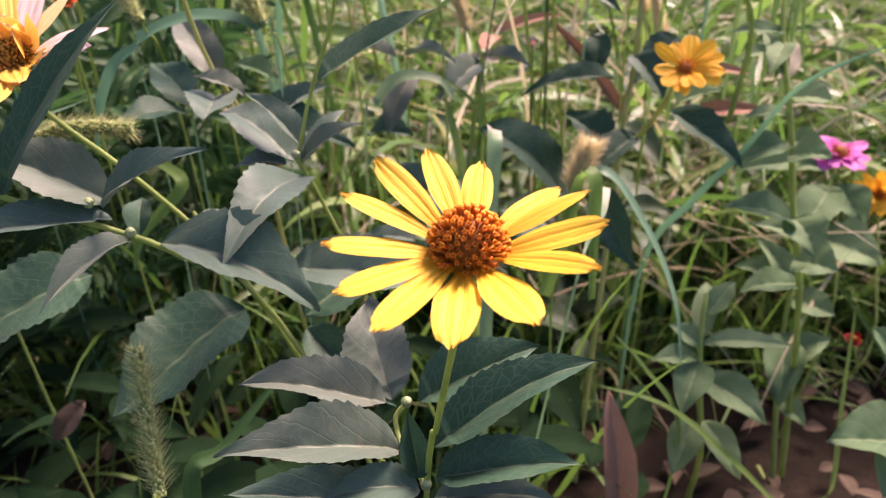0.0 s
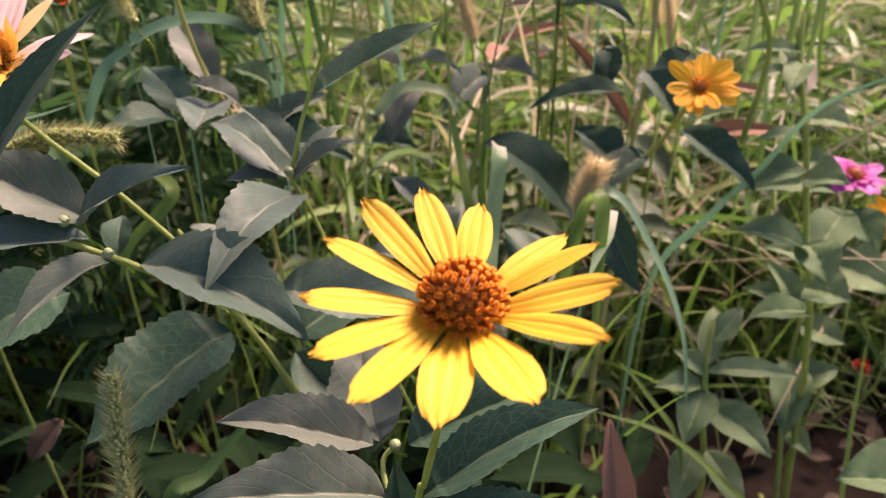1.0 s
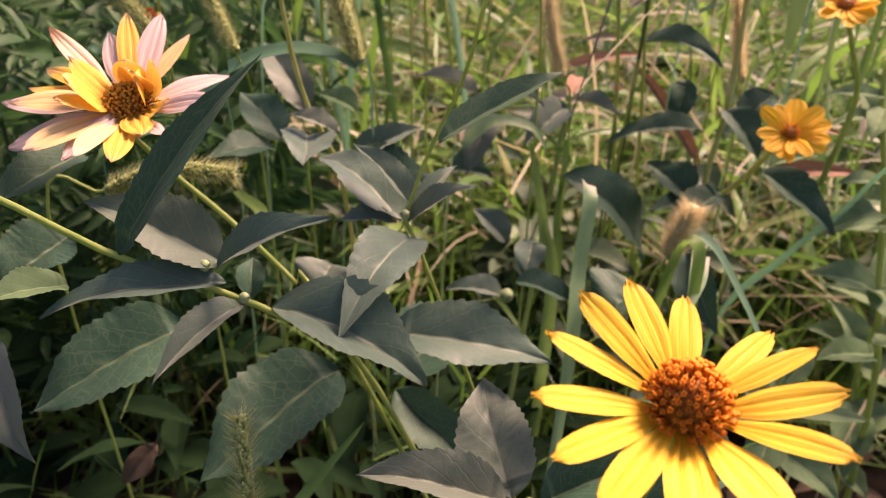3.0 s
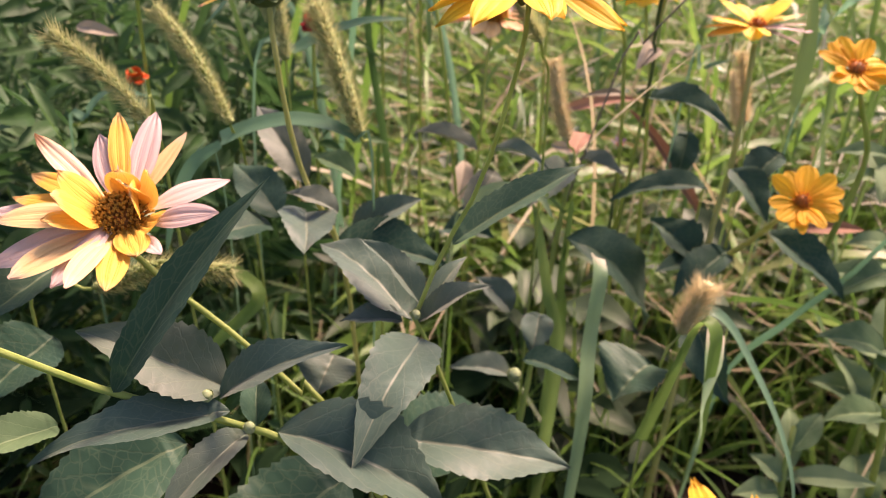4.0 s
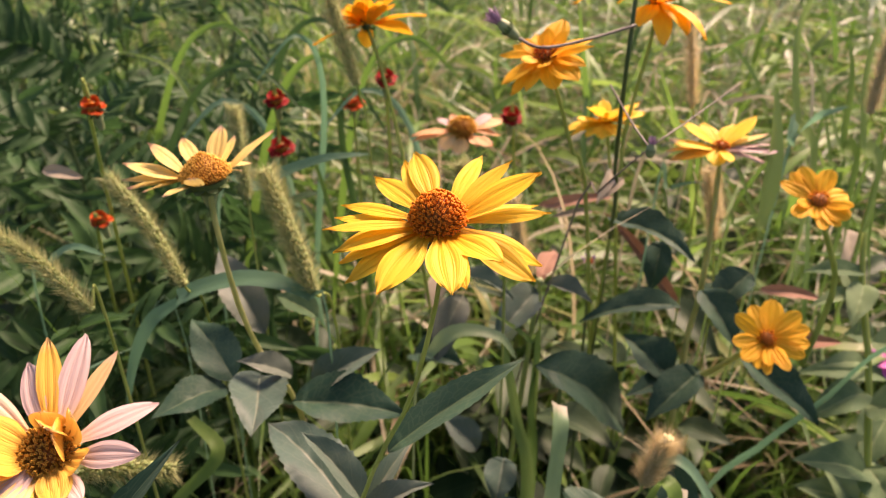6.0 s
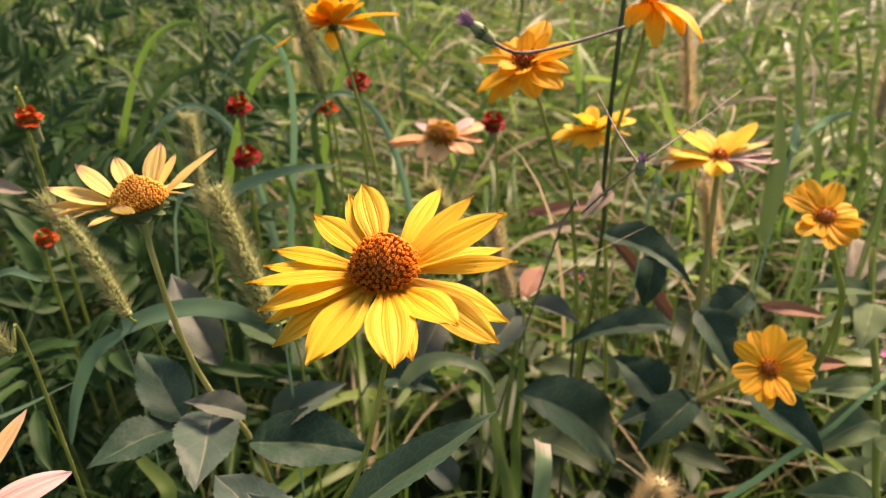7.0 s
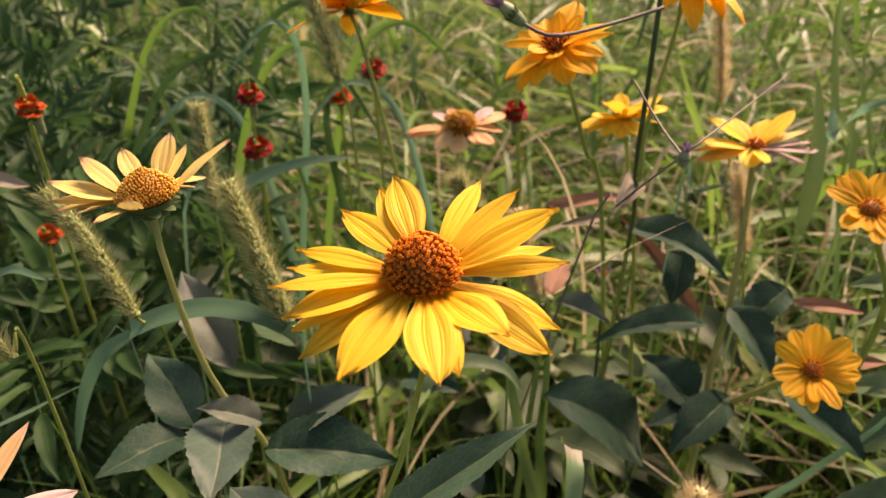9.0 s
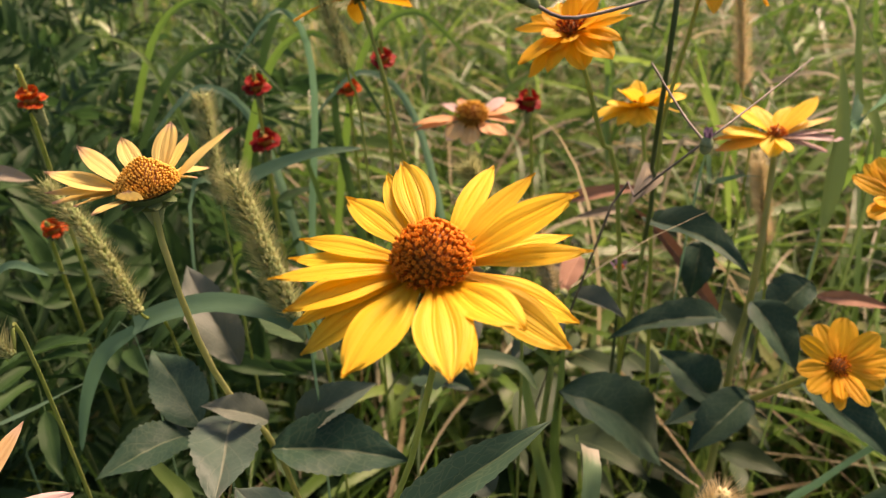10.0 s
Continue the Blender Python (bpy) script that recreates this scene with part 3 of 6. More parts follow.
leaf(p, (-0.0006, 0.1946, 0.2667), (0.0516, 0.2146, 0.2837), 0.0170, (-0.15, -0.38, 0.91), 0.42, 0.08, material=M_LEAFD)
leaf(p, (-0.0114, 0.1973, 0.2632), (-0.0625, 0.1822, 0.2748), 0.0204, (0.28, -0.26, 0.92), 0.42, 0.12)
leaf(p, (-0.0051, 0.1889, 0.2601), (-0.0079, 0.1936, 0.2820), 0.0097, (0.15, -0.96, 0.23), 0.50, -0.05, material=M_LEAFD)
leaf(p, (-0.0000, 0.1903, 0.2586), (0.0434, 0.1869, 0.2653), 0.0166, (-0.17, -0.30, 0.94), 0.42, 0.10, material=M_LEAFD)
leaf(p, (-0.0051, 0.1873, 0.2571), (-0.0330, 0.1774, 0.2639), 0.0127, (0.31, -0.24, 0.92), 0.30, 0.08)
leaf(p, (-0.0065, 0.1883, 0.2482), (-0.0621, 0.1833, 0.2597), 0.0177, (0.22, -0.30, 0.93), 0.30, 0.08)
leaf(p, (-0.0005, 0.1898, 0.2512), (0.0357, 0.1808, 0.2581), 0.0130, (-0.24, -0.27, 0.93), 0.30, 0.08)
flower(p, (0.0076, 0.1573, 0.3536), (0.00, -0.27, 0.96), (1, 0, 0), (0.0058, 0.0078), [(135, 22, 0.0285, 0.0064), (105, 16, 0.0285, 0.0066), (81, 13, 0.0260, 0.0068), (41, 2, 0.0285, 0.0057), (25, 15, 0.0285, 0.0049), (0, 16, 0.0285, 0.0066), (-31, 20, 0.0285, 0.0057), (-65, 13, 0.0265, 0.0098), (-100, 10, 0.0270, 0.0091), (-130, 1, 0.0280, 0.0073), (-154, 6, 0.0285, 0.0061), (-177, 11, 0.0290, 0.0066), (157, 15, 0.0285, 0.0057)], M_YEL, M_FLO, single=True, r0=0.0050, count=140, size=0.00125, tall=1.55, flare=1.3, curl=-10, seed=1)

p = thing("oxeye_flower", (-0.0570, 0.3090, 0.0000), "tall oxeye plant with a full double-rowed yellow flower", "flower", "oxeye flowers")
stem(p, [(0.0538, 0.3583, -0.0040), (-0.0462, 0.3121, 0.2926), (-0.0549, 0.3099, 0.3151), (-0.0460, 0.3058, 0.3477), (-0.0362, 0.3033, 0.3724), (-0.0298, 0.2967, 0.4044), (-0.0273, 0.2930, 0.4241), (-0.0276, 0.2956, 0.4372)], 0.0009, 0.0007)
bud(p, (-0.0553, 0.3063, 0.3190), 0.0018)
leaf(p, (-0.0568, 0.3098, 0.3139), (-0.0968, 0.3500, 0.3235), 0.0262, (0.28, -0.34, 0.90), 0.18, 0.08)
leaf(p, (-0.0541, 0.3096, 0.3137), (-0.0279, 0.3108, 0.3304), 0.0113, (-0.50, -0.34, 0.80), 0.35, 0.08)
leaf(p, (-0.0546, 0.3122, 0.3143), (-0.0363, 0.3359, 0.3285), 0.0084, (-0.05, -0.49, 0.87), 0.40, 0.08)
leaf(p, (-0.0603, 0.3098, 0.3137), (-0.0837, 0.3115, 0.3115), 0.0115, (-0.11, -0.21, 0.97), 0.30, 0.08)
leaf(p, (-0.0531, 0.3037, 0.3105), (-0.0714, 0.2441, 0.3029), 0.0227, (0.22, -0.19, 0.96), 0.20, 0.12)
leaf(p, (-0.0538, 0.3111, 0.3201), (-0.0782, 0.3267, 0.3387), 0.0122, (0.40, -0.37, 0.84), 0.50, 0.08)
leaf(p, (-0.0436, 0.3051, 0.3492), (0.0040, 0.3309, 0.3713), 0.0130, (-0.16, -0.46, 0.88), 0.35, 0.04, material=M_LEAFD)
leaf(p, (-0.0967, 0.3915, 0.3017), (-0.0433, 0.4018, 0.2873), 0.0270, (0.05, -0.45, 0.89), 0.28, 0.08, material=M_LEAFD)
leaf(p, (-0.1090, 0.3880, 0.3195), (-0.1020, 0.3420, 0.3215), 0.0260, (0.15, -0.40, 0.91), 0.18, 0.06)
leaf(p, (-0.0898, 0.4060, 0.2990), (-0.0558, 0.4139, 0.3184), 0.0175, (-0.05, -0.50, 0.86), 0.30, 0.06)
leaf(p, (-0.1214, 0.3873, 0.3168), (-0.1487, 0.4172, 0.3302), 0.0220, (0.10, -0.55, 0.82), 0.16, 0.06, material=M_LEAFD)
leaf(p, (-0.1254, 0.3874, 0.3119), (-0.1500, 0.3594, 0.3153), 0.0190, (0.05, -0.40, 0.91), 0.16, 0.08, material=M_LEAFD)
leaf(p, (-0.0942, 0.3860, 0.3210), (-0.1170, 0.3800, 0.3326), 0.0125, (0.10, -0.38, 0.92), 0.30, 0.08)
leaf(p, (-0.1158, 0.4231, 0.3190), (-0.1463, 0.4582, 0.3485), 0.0211, (0.06, -0.61, 0.79), 0.25, 0.08)
leaf(p, (-0.0939, 0.4507, 0.3124), (-0.1191, 0.4651, 0.3182), 0.0154, (-0.01, -0.38, 0.92), 0.30, 0.08, material=M_ZIN)
flower(p, (-0.0283, 0.2974, 0.4386), (-0.03, -0.30, 0.95), (1, 0, 0), (0.0068, 0.0082), [(103, 9, 0.0300, 0.0086), (64, 9, 0.0300, 0.0056), (47, 13, 0.0300, 0.0056), (14, 27, 0.0310, 0.0092), (-1, 10, 0.0305, 0.0054), (-49, 11, 0.0255, 0.0106), (-81, 7, 0.0295, 0.0111), (-120, -3, 0.0290, 0.0111), (-160, 2, 0.0295, 0.0090), (-166, 7, 0.0310, 0.0052), (166, 1, 0.0285, 0.0060), (132, 3, 0.0275, 0.0078)], M_DEEP, M_FLOD, single=True, r0=0.0060, count=300, size=0.00104, tall=1.1, flare=1.2, curl=-16, seed=20, notch=0.8, point=0.7)
for i, (az, el, ln, w) in enumerate(((-12, -18, 0.0310, 0.0086), (-27, -14, 0.0310, 0.0096), (21, -2, 0.0310, 0.0052), (175, 0, 0.0290, 0.0054), (-148, -13, 0.0300, 0.0072), (113, 9, 0.0280, 0.0072), (-160, -7, 0.0290, 0.0062), (-75, 8, 0.0280, 0.0068))):
    part("petal", petal_shape((-0.0282, 0.2980, 0.4367), (-0.03, -0.30, 0.95), (1, 0, 0), az, el, ln, w, 0.0055, -14, seed=400 + i, point=0.7), M_DEEP, p)

p = thing("oxeye_flower", (-0.1206, 0.3808, 0.0000), "oxeye plant with a faded pale yellow flower", "flower", "oxeye flowers")
stem(p, [(-0.0760, 0.4500, -0.0040), (-0.0900, 0.4050, 0.2500), (-0.0965, 0.3930, 0.3040), (-0.1030, 0.3890, 0.3220), (-0.1090, 0.3848, 0.3385), (-0.1142, 0.3800, 0.3662), (-0.1183, 0.3776, 0.4031), (-0.1190, 0.3797, 0.4163)], 0.0013, 0.0011, M_STEMP)
flower(p, (-0.1206, 0.3808, 0.4184), (-0.12, -0.05, 0.99), (1, 0, 0), (0.0088, 0.0092), [(28, 27, 0.0320, 0.0100), (86, 35, 0.0300, 0.0092), (76, 23, 0.0280, 0.0056), (126, 35, 0.0260, 0.0070), (163, 39, 0.0280, 0.0074), (178, 19, 0.0330, 0.0086), (-179, 3, 0.0330, 0.0074), (-182, -4, 0.0330, 0.0062), (172, -11, 0.0300, 0.0062), (60, -11, 0.0240, 0.0066), (67, -24, 0.0220, 0.0058), (-128, 2, 0.0190, 0.0074)], M_PALE, M_FLOP, cone=0.5, cup=0.22, r0=0.0080, count=520, size=0.00100, flare=1.0, point=0.8, curl=-8, seed=40, tall=1.1)
flower_cup(p, (-0.1206, 0.3808, 0.4184), (-0.05, -0.02, 0.99), 0.0130, 0.0017, 0.0074)
part("petal", petal_shape((-0.1206, 0.3808, 0.4180), (-0.12, -0.05, 0.99), (1, 0, 0), 268, 48, 0.0155, 0.0078, 0.0090, 60, seed=77), M_PALE, p)

p = thing("oxeye_flower", (-0.0902, 0.3023, 0.0000), "drooping oxeye with a withering flower of pink-white and yellow petals", "flower", "oxeye flowers")
stem(p, [(0.0244, 0.3251, -0.0040), (-0.0794, 0.2857, 0.2788), (-0.0941, 0.2834, 0.2998), (-0.1147, 0.2825, 0.3233), (-0.1316, 0.2821, 0.3392), (-0.1476, 0.2860, 0.3526)], 0.0010, 0.0010)
flower(p, (-0.1458, 0.2842, 0.3632), (0.12, -0.42, 0.90), (1, 0, 0), (0.0064, 0.0048), [(148, 25, 0.036, 0.0072), (155, 0, 0.036, 0.0080), (118, 21, 0.031, 0.0084), (104, 19, 0.037, 0.0076), (86, 20, 0.039, 0.0088), (73, 12, 0.037, 0.0060), (34, 8, 0.034, 0.0086), (-5, 29, 0.033, 0.0088), (-45, 18, 0.022, 0.0063), (-59, 22, 0.021, 0.0097), (-79, 17, 0.033, 0.0084), (-98, 27, 0.037, 0.0072), (170, -10, 0.036, 0.0080), (-178, -11, 0.044, 0.0098), (-157, -20, 0.042, 0.0110), (-124, 12, 0.037, 0.0096), (-148, 61, 0.026, 0.0129)], (M_BLUSH, M_AMBER, M_WHITE, M_AMBER, M_WHITE, M_PEACH, M_WHITE, M_WHITE, M_WHITE, M_AMBER, M_AMBER, M_PEACH, M_AMBER, M_WHITE, M_WHITE, M_PEACH, M_AMBER), M_FLOB, r0=0.0064, count=210, size=0.00105, curl=-12, seed=60, tall=1.9, point=0.6, notch=0.15)
for i, (az, el, ln, w, cu) in enumerate(((66, 92, 0.0170, 0.0120, 60), (20, 88, 0.0150, 0.0110, 60), (40, 58, 0.0200, 0.0090, 70), (-18, 34, 0.0190, 0.0076, 80), (98, 70, 0.0170, 0.0086, 60), (-62, 12, 0.0190, 0.0080, -20), (-140, 34, 0.0250, 0.0080, 10), (172, 44, 0.0230, 0.0084, 15), (-166, 4, 0.0350, 0.0080, -12), (-112, 4, 0.0310, 0.0074, -18))):
    part("petal", petal_shape((-0.1457, 0.2838, 0.3641), (0.12, -0.42, 0.90), (1, 0, 0), az, el, ln, w * 1.2, 0.0042, cu, seed=500 + i, point=0.6), (M_AMBER if i < 8 else (M_PEACH, M_WHITE)[i % 2]), p)

p = thing("oxeye_plant", (-0.0822, 0.2618, 0.0000), "leaning flowerless oxeye stem with large drooping grey-green leaves", "plant", "oxeye plants")
stem(p, [(0.0471, 0.3089, -0.0040), (-0.0663, 0.2621, 0.2811), (-0.0851, 0.2585, 0.2962), (-0.1036, 0.2523, 0.3106), (-0.1367, 0.2417, 0.3298), (-0.1565, 0.2321, 0.3485), (-0.1716, 0.2228, 0.3634)], 0.0012, 0.0010)
bud(p, (-0.1137, 0.2492, 0.3242), 0.0018)
bud(p, (-0.1021, 0.2491, 0.3131), 0.0018)
leaf(p, (-0.1355, 0.2402, 0.3313), (-0.0959, 0.2621, 0.3890), 0.0122, (-0.19, -0.87, 0.46), 0.28, 0.03, material=M_LEAFD)
leaf(p, (-0.1038, 0.2514, 0.3089), (-0.1219, 0.2189, 0.3013), 0.0114, (0.13, -0.30, 0.95), 0.40, 0.10)
leaf(p, (-0.0957, 0.2564, 0.3053), (-0.0420, 0.2554, 0.2779), 0.0290, (0.13, -0.35, 0.93), 0.35, 0.12)
leaf(p, (-0.1111, 0.2530, 0.3207), (-0.0738, 0.2550, 0.3407), 0.0145, (-0.42, -0.38, 0.82), 0.30, 0.08)
leaf(p, (-0.1107, 0.2576, 0.3208), (-0.1494, 0.2519, 0.3431), 0.0221, (0.48, -0.51, 0.71), 0.30, 0.06)
leaf(p, (-0.1082, 0.2513, 0.3173), (-0.1555, 0.2264, 0.3162), 0.0145, (0.12, -0.27, 0.95), 0.30, 0.10)
leaf(p, (-0.1014, 0.2541, 0.3096), (-0.1037, 0.2675, 0.3180), 0.0098, (0.15, -0.50, 0.85), 0.40, 0.08, material=M_LEAFD)
# the next two big low leaves take the darker green in place of shade
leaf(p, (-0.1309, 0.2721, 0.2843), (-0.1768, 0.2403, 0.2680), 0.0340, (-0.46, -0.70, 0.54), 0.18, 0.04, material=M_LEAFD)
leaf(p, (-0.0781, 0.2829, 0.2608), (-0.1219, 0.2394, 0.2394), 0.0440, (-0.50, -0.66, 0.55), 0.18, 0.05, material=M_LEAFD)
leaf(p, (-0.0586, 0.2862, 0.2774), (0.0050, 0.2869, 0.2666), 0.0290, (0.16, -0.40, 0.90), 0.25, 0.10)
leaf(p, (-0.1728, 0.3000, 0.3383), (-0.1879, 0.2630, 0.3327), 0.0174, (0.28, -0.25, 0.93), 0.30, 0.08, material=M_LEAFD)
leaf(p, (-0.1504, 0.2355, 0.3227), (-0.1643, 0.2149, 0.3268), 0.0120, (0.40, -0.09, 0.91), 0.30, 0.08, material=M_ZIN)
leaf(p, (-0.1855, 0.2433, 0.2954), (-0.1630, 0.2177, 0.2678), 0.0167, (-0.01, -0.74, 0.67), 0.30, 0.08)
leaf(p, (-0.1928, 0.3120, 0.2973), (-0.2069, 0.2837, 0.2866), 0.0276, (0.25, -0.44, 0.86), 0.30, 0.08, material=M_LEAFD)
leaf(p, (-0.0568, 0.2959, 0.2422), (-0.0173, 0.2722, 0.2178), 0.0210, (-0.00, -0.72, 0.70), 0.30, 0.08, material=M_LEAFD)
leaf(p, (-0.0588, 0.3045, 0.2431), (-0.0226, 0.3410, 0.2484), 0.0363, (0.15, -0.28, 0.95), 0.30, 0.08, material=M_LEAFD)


# ---- plants of the middle ground ----

p = thing("oxeye_plant", (0.0243, 0.4877, 0.0000), "low oxeye plant with narrow dark leaves in the grass", "plant", "oxeye plants")
stem(p, [(-0.0065, 0.4031, -0.0040), (0.0233, 0.4730, 0.2705), (0.0303, 0.4932, 0.3116)], 0.0018, 0.0014)
bud(p, (0.0299, 0.4928, 0.3155), 0.0026)
leaf(p, (-0.0182, 0.5051, 0.3119), (0.0133, 0.4727, 0.3148), 0.0125, (-0.19, -0.10, 0.98), 0.40, 0.08)
leaf(p, (-0.0255, 0.5147, 0.3084), (-0.0680, 0.5190, 0.3159), 0.0154, (0.14, -0.28, 0.95), 0.40, 0.08)
leaf(p, (0.0336, 0.4939, 0.3132), (0.0595, 0.4805, 0.3095), 0.0138, (-0.00, -0.28, 0.96), 0.40, 0.08)
leaf(p, (0.0287, 0.4924, 0.3100), (0.0021, 0.4627, 0.2942), 0.0222, (0.03, -0.49, 0.87), 0.30, 0.08)
leaf(p, (-0.0144, 0.4998, 0.3012), (-0.0307, 0.4729, 0.2687), 0.0206, (-0.10, -0.74, 0.66), 0.30, 0.08)
leaf(p, (0.0302, 0.4946, 0.3146), (0.0436, 0.5298, 0.3185), 0.0126, (0.10, -0.15, 0.98), 0.30, 0.08, material=M_DRYLEAF)
leaf(p, (-0.0444, 0.4924, 0.2625), (-0.0138, 0.4729, 0.2693), 0.0247, (-0.33, -0.20, 0.92), 0.30, 0.08, material=M_LEAFD)
leaf(p, (0.0277, 0.4645, 0.2759), (0.0997, 0.5022, 0.1962), 0.0400, (0.55, -0.50, 0.67), 0.20, 0.08, material=M_LEAFD)
leaf(p, (-0.0033, 0.3752, 0.2522), (0.0301, 0.3703, 0.2433), 0.0166, (0.20, -0.29, 0.94), 0.30, 0.08, material=M_LEAFD)
leaf(p, (-0.0086, 0.3715, 0.2446), (-0.0391, 0.3733, 0.2473), 0.0145, (0.07, -0.25, 0.97), 0.30, 0.08)
leaf(p, (0.0068, 0.4023, 0.2622), (0.0019, 0.3842, 0.2480), 0.0173, (-0.11, -0.60, 0.80), 0.30, 0.08)
leaf(p, (-0.0060, 0.4197, 0.2520), (-0.0265, 0.4278, 0.2678), 0.0169, (0.32, -0.61, 0.73), 0.30, 0.08)
leaf(p, (0.0629, 0.3830, 0.2474), (0.0414, 0.3667, 0.2363), 0.0416, (-0.35, -0.17, 0.92), 0.25, 0.08, material=M_LEAFD)
leaf(p, (0.0987, 0.4375, 0.2459), (0.1150, 0.3982, 0.2120), 0.0244, (-0.52, -0.67, 0.53), 0.25, 0.08, material=M_LEAFD)
leaf(p, (-0.0894, 0.3341, 0.2795), (-0.0943, 0.3183, 0.2699), 0.0261, (0.03, -0.53, 0.85), 0.25, 0.08)
bud(p, (-0.0077, 0.3677, 0.2481), 0.0035)

p = thing("zinnia_plant", (0.1232, 0.4989, 0.0000), "bushy narrow-leaved zinnia with golden flowers", "flower", "golden zinnias")
stem(p, [(0.1041, 0.4471, -0.0040), (0.1222, 0.4903, 0.2293), (0.1267, 0.5035, 0.2721), (0.1306, 0.5072, 0.3024), (0.1319, 0.5127, 0.3453), (0.1315, 0.5186, 0.3820)], 0.0021, 0.0016, M_STEMP)
flower(p, (0.1313, 0.5210, 0.3914), (0.06, -0.03, 1.00), (1, 0, 0), (0.0030, 0.0034), [(157, 27, 0.0280, 0.0107), (106, 24, 0.0240, 0.0112), (54, 34, 0.0220, 0.0121), (30, 36, 0.0300, 0.0107), (28, 17, 0.0220, 0.0077), (-174, 8, 0.0280, 0.0115), (-118, -21, 0.0170, 0.0115), (-89, -4, 0.0180, 0.0089), (-167, -11, 0.0310, 0.0107), (-179, -7, 0.0310, 0.0089), (-1, 1, 0.0330, 0.0107), (3, -13, 0.0290, 0.0098), (19, 15, 0.0310, 0.0059), (8, 6, 0.0320, 0.0062), (-184, 8, 0.0300, 0.0062)], (M_LEMON, M_LEMON, M_LEMON, M_LEMON, M_LEMON, M_LEMON, M_LEMON, M_LEMON, M_AMBER, M_AMBER, M_WHITE, M_WHITE, M_PALE, M_WHITE, M_PALE), M_FLOR, r0=0.0021, count=30, size=0.0011, curl=-10, seed=80, tall=1.6, point=0.6)
leaf(p, (0.0731, 0.5206, 0.3458), (0.1080, 0.4644, 0.3460), 0.0204, (-0.30, -0.18, 0.94), 0.30, 0.08, material=M_LEAFD, teeth=7)
leaf(p, (0.1196, 0.5056, 0.2942), (0.0560, 0.4935, 0.2905), 0.0178, (0.01, -0.36, 0.93), 0.30, 0.08, material=M_LEAFD, teeth=7)
leaf(p, (0.1129, 0.4859, 0.2541), (0.0877, 0.5065, 0.2724), 0.0280, (0.11, -0.59, 0.80), 0.30, 0.08, material=M_LEAFD, teeth=7)
leaf(p, (0.1290, 0.4799, 0.2650), (0.0944, 0.4579, 0.2420), 0.0236, (-0.29, -0.44, 0.85), 0.30, 0.08, material=M_LEAFD, teeth=7)
leaf(p, (0.1537, 0.4971, 0.3232), (0.1329, 0.4866, 0.3014), 0.0221, (-0.46, -0.54, 0.70), 0.30, 0.08, material=M_LEAFD, teeth=7)
leaf(p, (0.1251, 0.4926, 0.3132), (0.1390, 0.4603, 0.2935), 0.0205, (-0.10, -0.55, 0.83), 0.30, 0.08, material=M_LEAFD, teeth=7)
leaf(p, (0.1441, 0.4671, 0.2848), (0.1853, 0.4416, 0.2569), 0.0237, (0.15, -0.61, 0.78), 0.30, 0.08, material=M_LEAFD, teeth=7)
leaf(p, (0.1187, 0.5598, 0.3137), (0.1121, 0.5446, 0.2826), 0.0199, (-0.31, -0.82, 0.47), 0.30, 0.08, material=M_LEAFD, teeth=7)
leaf(p, (0.1182, 0.4853, 0.2530), (0.0812, 0.4642, 0.2543), 0.0151, (0.15, -0.20, 0.97), 0.30, 0.08, material=M_LEAFD, teeth=7)
leaf(p, (0.1317, 0.5044, 0.2921), (0.1486, 0.5212, 0.3042), 0.0131, (-0.21, -0.42, 0.88), 0.30, 0.08, material=M_LEAFD, teeth=7)
leaf(p, (0.1455, 0.4589, 0.2908), (0.1691, 0.4531, 0.3023), 0.0157, (-0.48, -0.30, 0.83), 0.30, 0.08, material=M_ZIN, teeth=7)
stem(p, [(0.1229, 0.4908, 0.2462), (0.1337, 0.4646, 0.2794), (0.1371, 0.4400, 0.3087), (0.1404, 0.4309, 0.3197)], 0.0018, 0.0013, M_STEMP, name="side_stem")
flower(p, (0.1373, 0.4275, 0.3218), (-0.24, -0.72, 0.65), (1, 0, 0), (0.0036, 0.0022), [(145, 31, 0.0215, 0.0080), (102, -15, 0.0200, 0.0086), (73, -3, 0.0215, 0.0111), (37, 2, 0.0215, 0.0092), (16, -3, 0.0215, 0.0086), (-6, -17, 0.0225, 0.0086), (-25, -22, 0.0215, 0.0080), (-67, 32, 0.0215, 0.0062), (-68, 34, 0.0170, 0.0080), (-92, 24, 0.0155, 0.0062), (-96, 18, 0.0195, 0.0055), (-111, 19, 0.0175, 0.0074), (-139, 16, 0.0180, 0.0086), (-173, 21, 0.0185, 0.0080)], M_GOLD, M_FLOD, r0=0.0029, count=44, size=0.0009, tall=1.2, curl=-6, seed=90, notch=0.2)
stem(p, [(0.1850, 0.4733, 0.2758), (0.1870, 0.4670, 0.3311), (0.1747, 0.4655, 0.3616), (0.1680, 0.4665, 0.3769)], 0.0018, 0.0013, name="side_stem")
flower(p, (0.1662, 0.4667, 0.3818), (-0.30, -0.60, 0.74), (1, 0, 0), (0.0042, 0.0026), [(144, 3, 0.0210, 0.0089), (121, 5, 0.0210, 0.0075), (106, 7, 0.0210, 0.0102), (66, 5, 0.0185, 0.0102), (16, -17, 0.0165, 0.0109), (-39, 36, 0.0195, 0.0069), (-59, 22, 0.0195, 0.0102), (-76, 17, 0.0195, 0.0069), (-92, 18, 0.0195, 0.0069), (-110, 17, 0.0125, 0.0083), (-150, 16, 0.0175, 0.0089), (-167, 32, 0.0130, 0.0062)], M_GOLD, M_FLOD, r0=0.0026, count=36, size=0.0009, tall=1.2, curl=-10, seed=100, notch=0.2)

